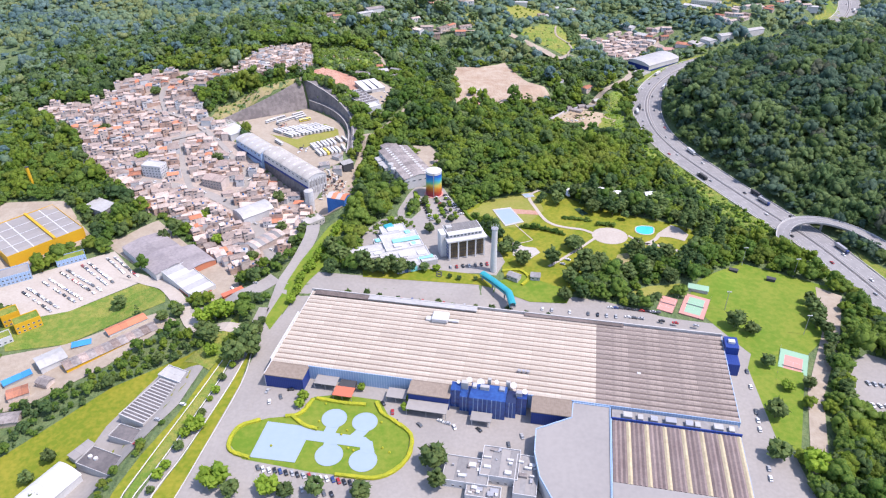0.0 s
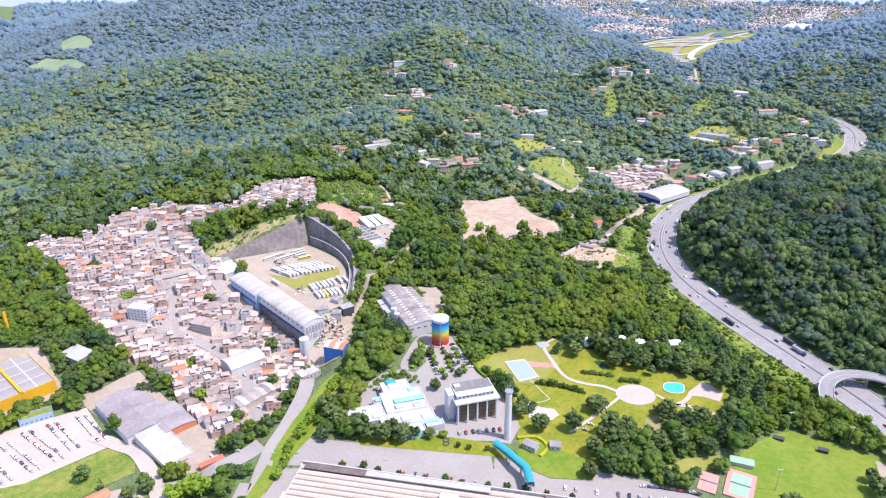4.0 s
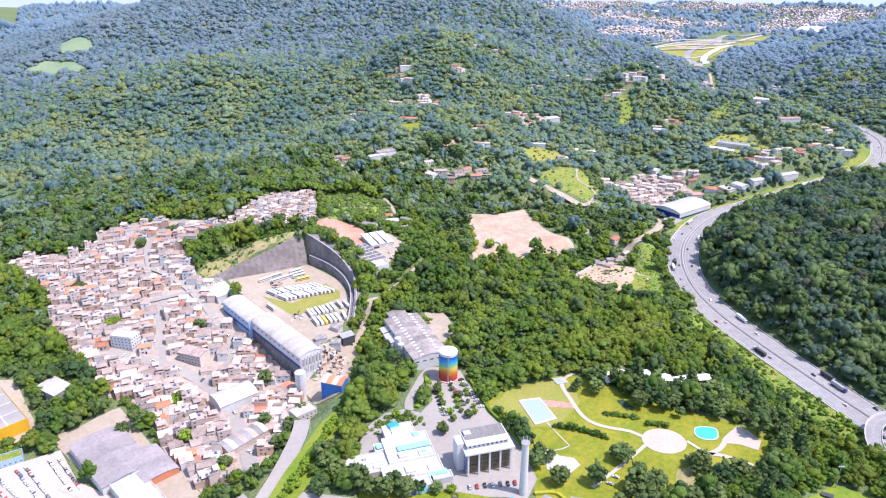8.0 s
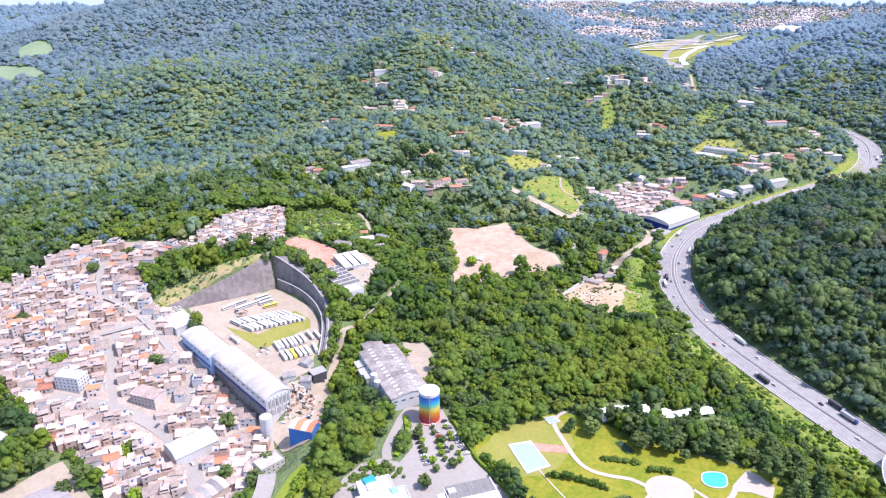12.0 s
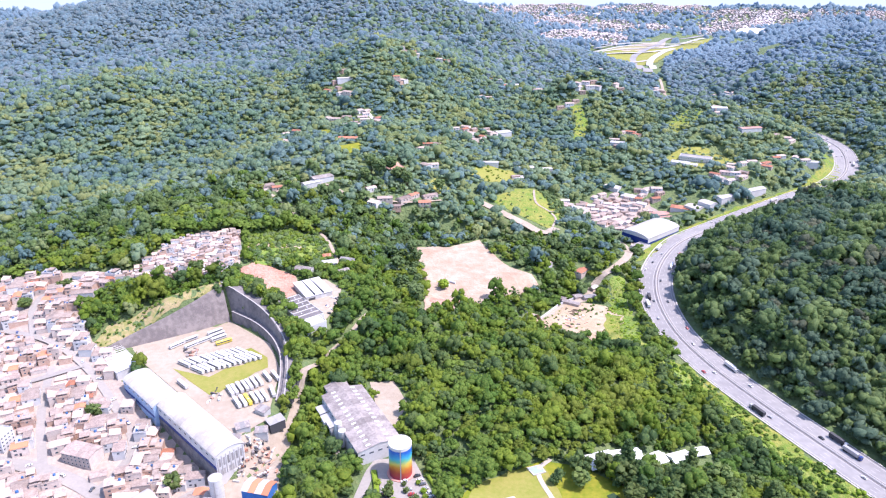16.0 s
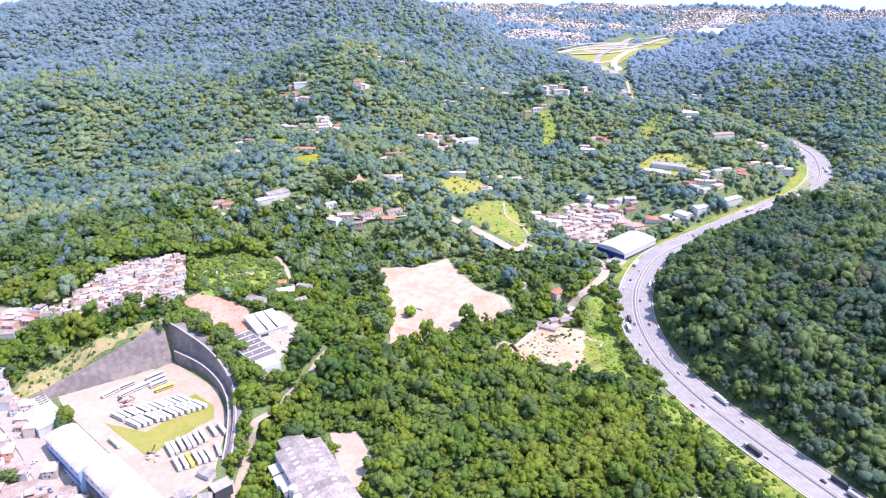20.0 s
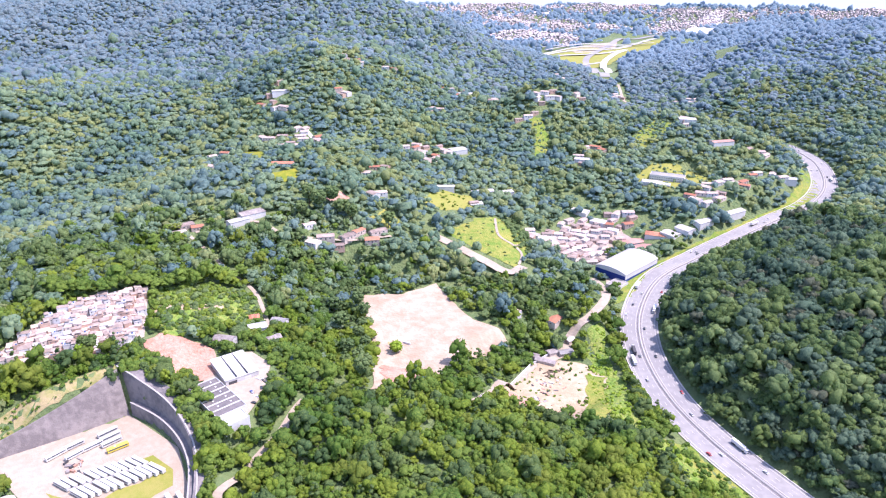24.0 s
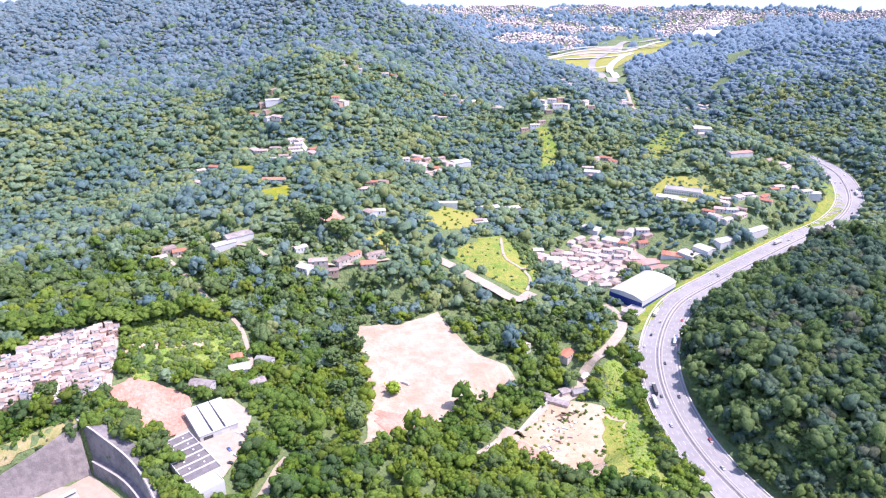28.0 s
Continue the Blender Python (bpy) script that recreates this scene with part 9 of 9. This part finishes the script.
plant("ridge_trees", ridge_line[:, 0], ridge_line[:, 1], rng.uniform(5.5, 8.2, len(ridge_line)), CROWNS["near"], M["leaves"], "tall spreading trees behind the hillside houses", 0.9)
shrubs("hamlet_shrubs", [(-66, 985), (-70, 1040), (-20, 1070), (56, 1064), (66, 1010), (10, 985)], 240, 1.0, 3.6, M["leaves_mid_haze"], "bushes and low trees round a hamlet")
shrubs("forecourt_shrubs", [(-61, 492), (-57, 504), (-48, 511), (-39, 514), (-28, 510), (-22, 500), (-27, 499), (-40, 502), (-54, 488)], 70, 0.7, 2.0, M["leaves"], "low planting inside a curved drive")
# tall dark trees in the park, in groves
PARK_GROVES = [(104, 470, 3, 5), (113, 447, 5, 9), (150, 460, 4, 7), (136, 543, 8, 20), (158, 530, 7, 12), (186, 536, 8, 18), (172, 550, 8, 10), (206, 466, 9, 12), (59, 470, 2, 2), (87, 546, 2, 3), (222, 530, 10, 18), (126, 437, 6, 8)]
gx, gy = [], []
for cx, cy, r, count in PARK_GROVES:
    gx += list(rng.normal(cx, r, count))
    gy += list(rng.normal(cy, r, count))
gx, gy = np.array(gx), np.array(gy)
keep = is_free(gx, gy) | inside(gx, gy, [(15, 523), (37, 548), (82, 566), (128, 556), (225, 560), (235, 470), (150, 425), (95, 405), (46, 425)])
for px, py, pr in ((71, 464, 9), (59, 535, 14), (190, 488, 17), (168, 496, 13), (137, 488, 17)):
    keep &= np.hypot(gx - px, gy - py) > pr
plant("park_grove", gx[keep], gy[keep], rng.uniform(2.6, 4.4, keep.sum()), CROWNS["near"], M["leaves_dark"], "tall dark green trees in park groves", 0.6)

# ---- far town in the valley ----
tx, ty = rng.uniform(300, 3200, 26000), rng.uniform(2900, 4900, 26000)
keep = town_at(tx, ty)
tx, ty = tx[keep], ty[keep]
bx, by, bz, an = rng.uniform(3, 8, len(tx)), rng.uniform(3, 6, len(tx)), rng.uniform(3.5, 7, len(tx)), rng.uniform(0, 1.5, len(tx))
tz = height(tx, ty)
corner = np.array([(-1, -1, -1), (1, -1, -1), (1, 1, -1), (-1, 1, -1), (-1, -1, 1), (1, -1, 1), (1, 1, 1), (-1, 1, 1), (-1, 0, 1.6), (1, 0, 1.6)], float)
wall_f = np.array([(0, 1, 5, 4), (1, 2, 6, 5), (2, 3, 7, 6), (3, 0, 4, 7)])
roof_f = np.array([(4, 5, 9, 8), (6, 7, 8, 9)])
px = corner[:, 0] * bx[:, None] * np.cos(an)[:, None] - corner[:, 1] * by[:, None] * np.sin(an)[:, None] + tx[:, None]
py = corner[:, 0] * bx[:, None] * np.sin(an)[:, None] + corner[:, 1] * by[:, None] * np.cos(an)[:, None] + ty[:, None]
pz = corner[:, 2] * bz[:, None] * 0.6 + tz[:, None] + bz[:, None] * 0.5
off = (np.arange(len(tx)) * 10)[:, None, None]
faces = np.concatenate([(wall_f[None] + off).reshape(-1, 4), (roof_f[None] + off).reshape(-1, 4)])
index = np.concatenate([np.zeros(len(tx) * 4, int), np.repeat(rng.choice((1, 1, 2, 2, 0), len(tx)), 2)])
M["town_wall"] = material("town_wall", (0.38, 0.355, 0.345), (0.29, 0.26, 0.255), rand="island", spread=0.3)
M["town_roof"] = material("town_roof", (0.38, 0.27, 0.235), (0.46, 0.40, 0.375), big=0.02, rand="island", spread=0.3)
tagged(new("far_town", raw_mesh("far_town", np.stack([px, py, pz], -1).reshape(-1, 3), faces, [M["town_wall"], M["town_roof"], M["pale_concrete"]], index)),
       "far town of small white and red-roofed houses", "town", kind="stuff")
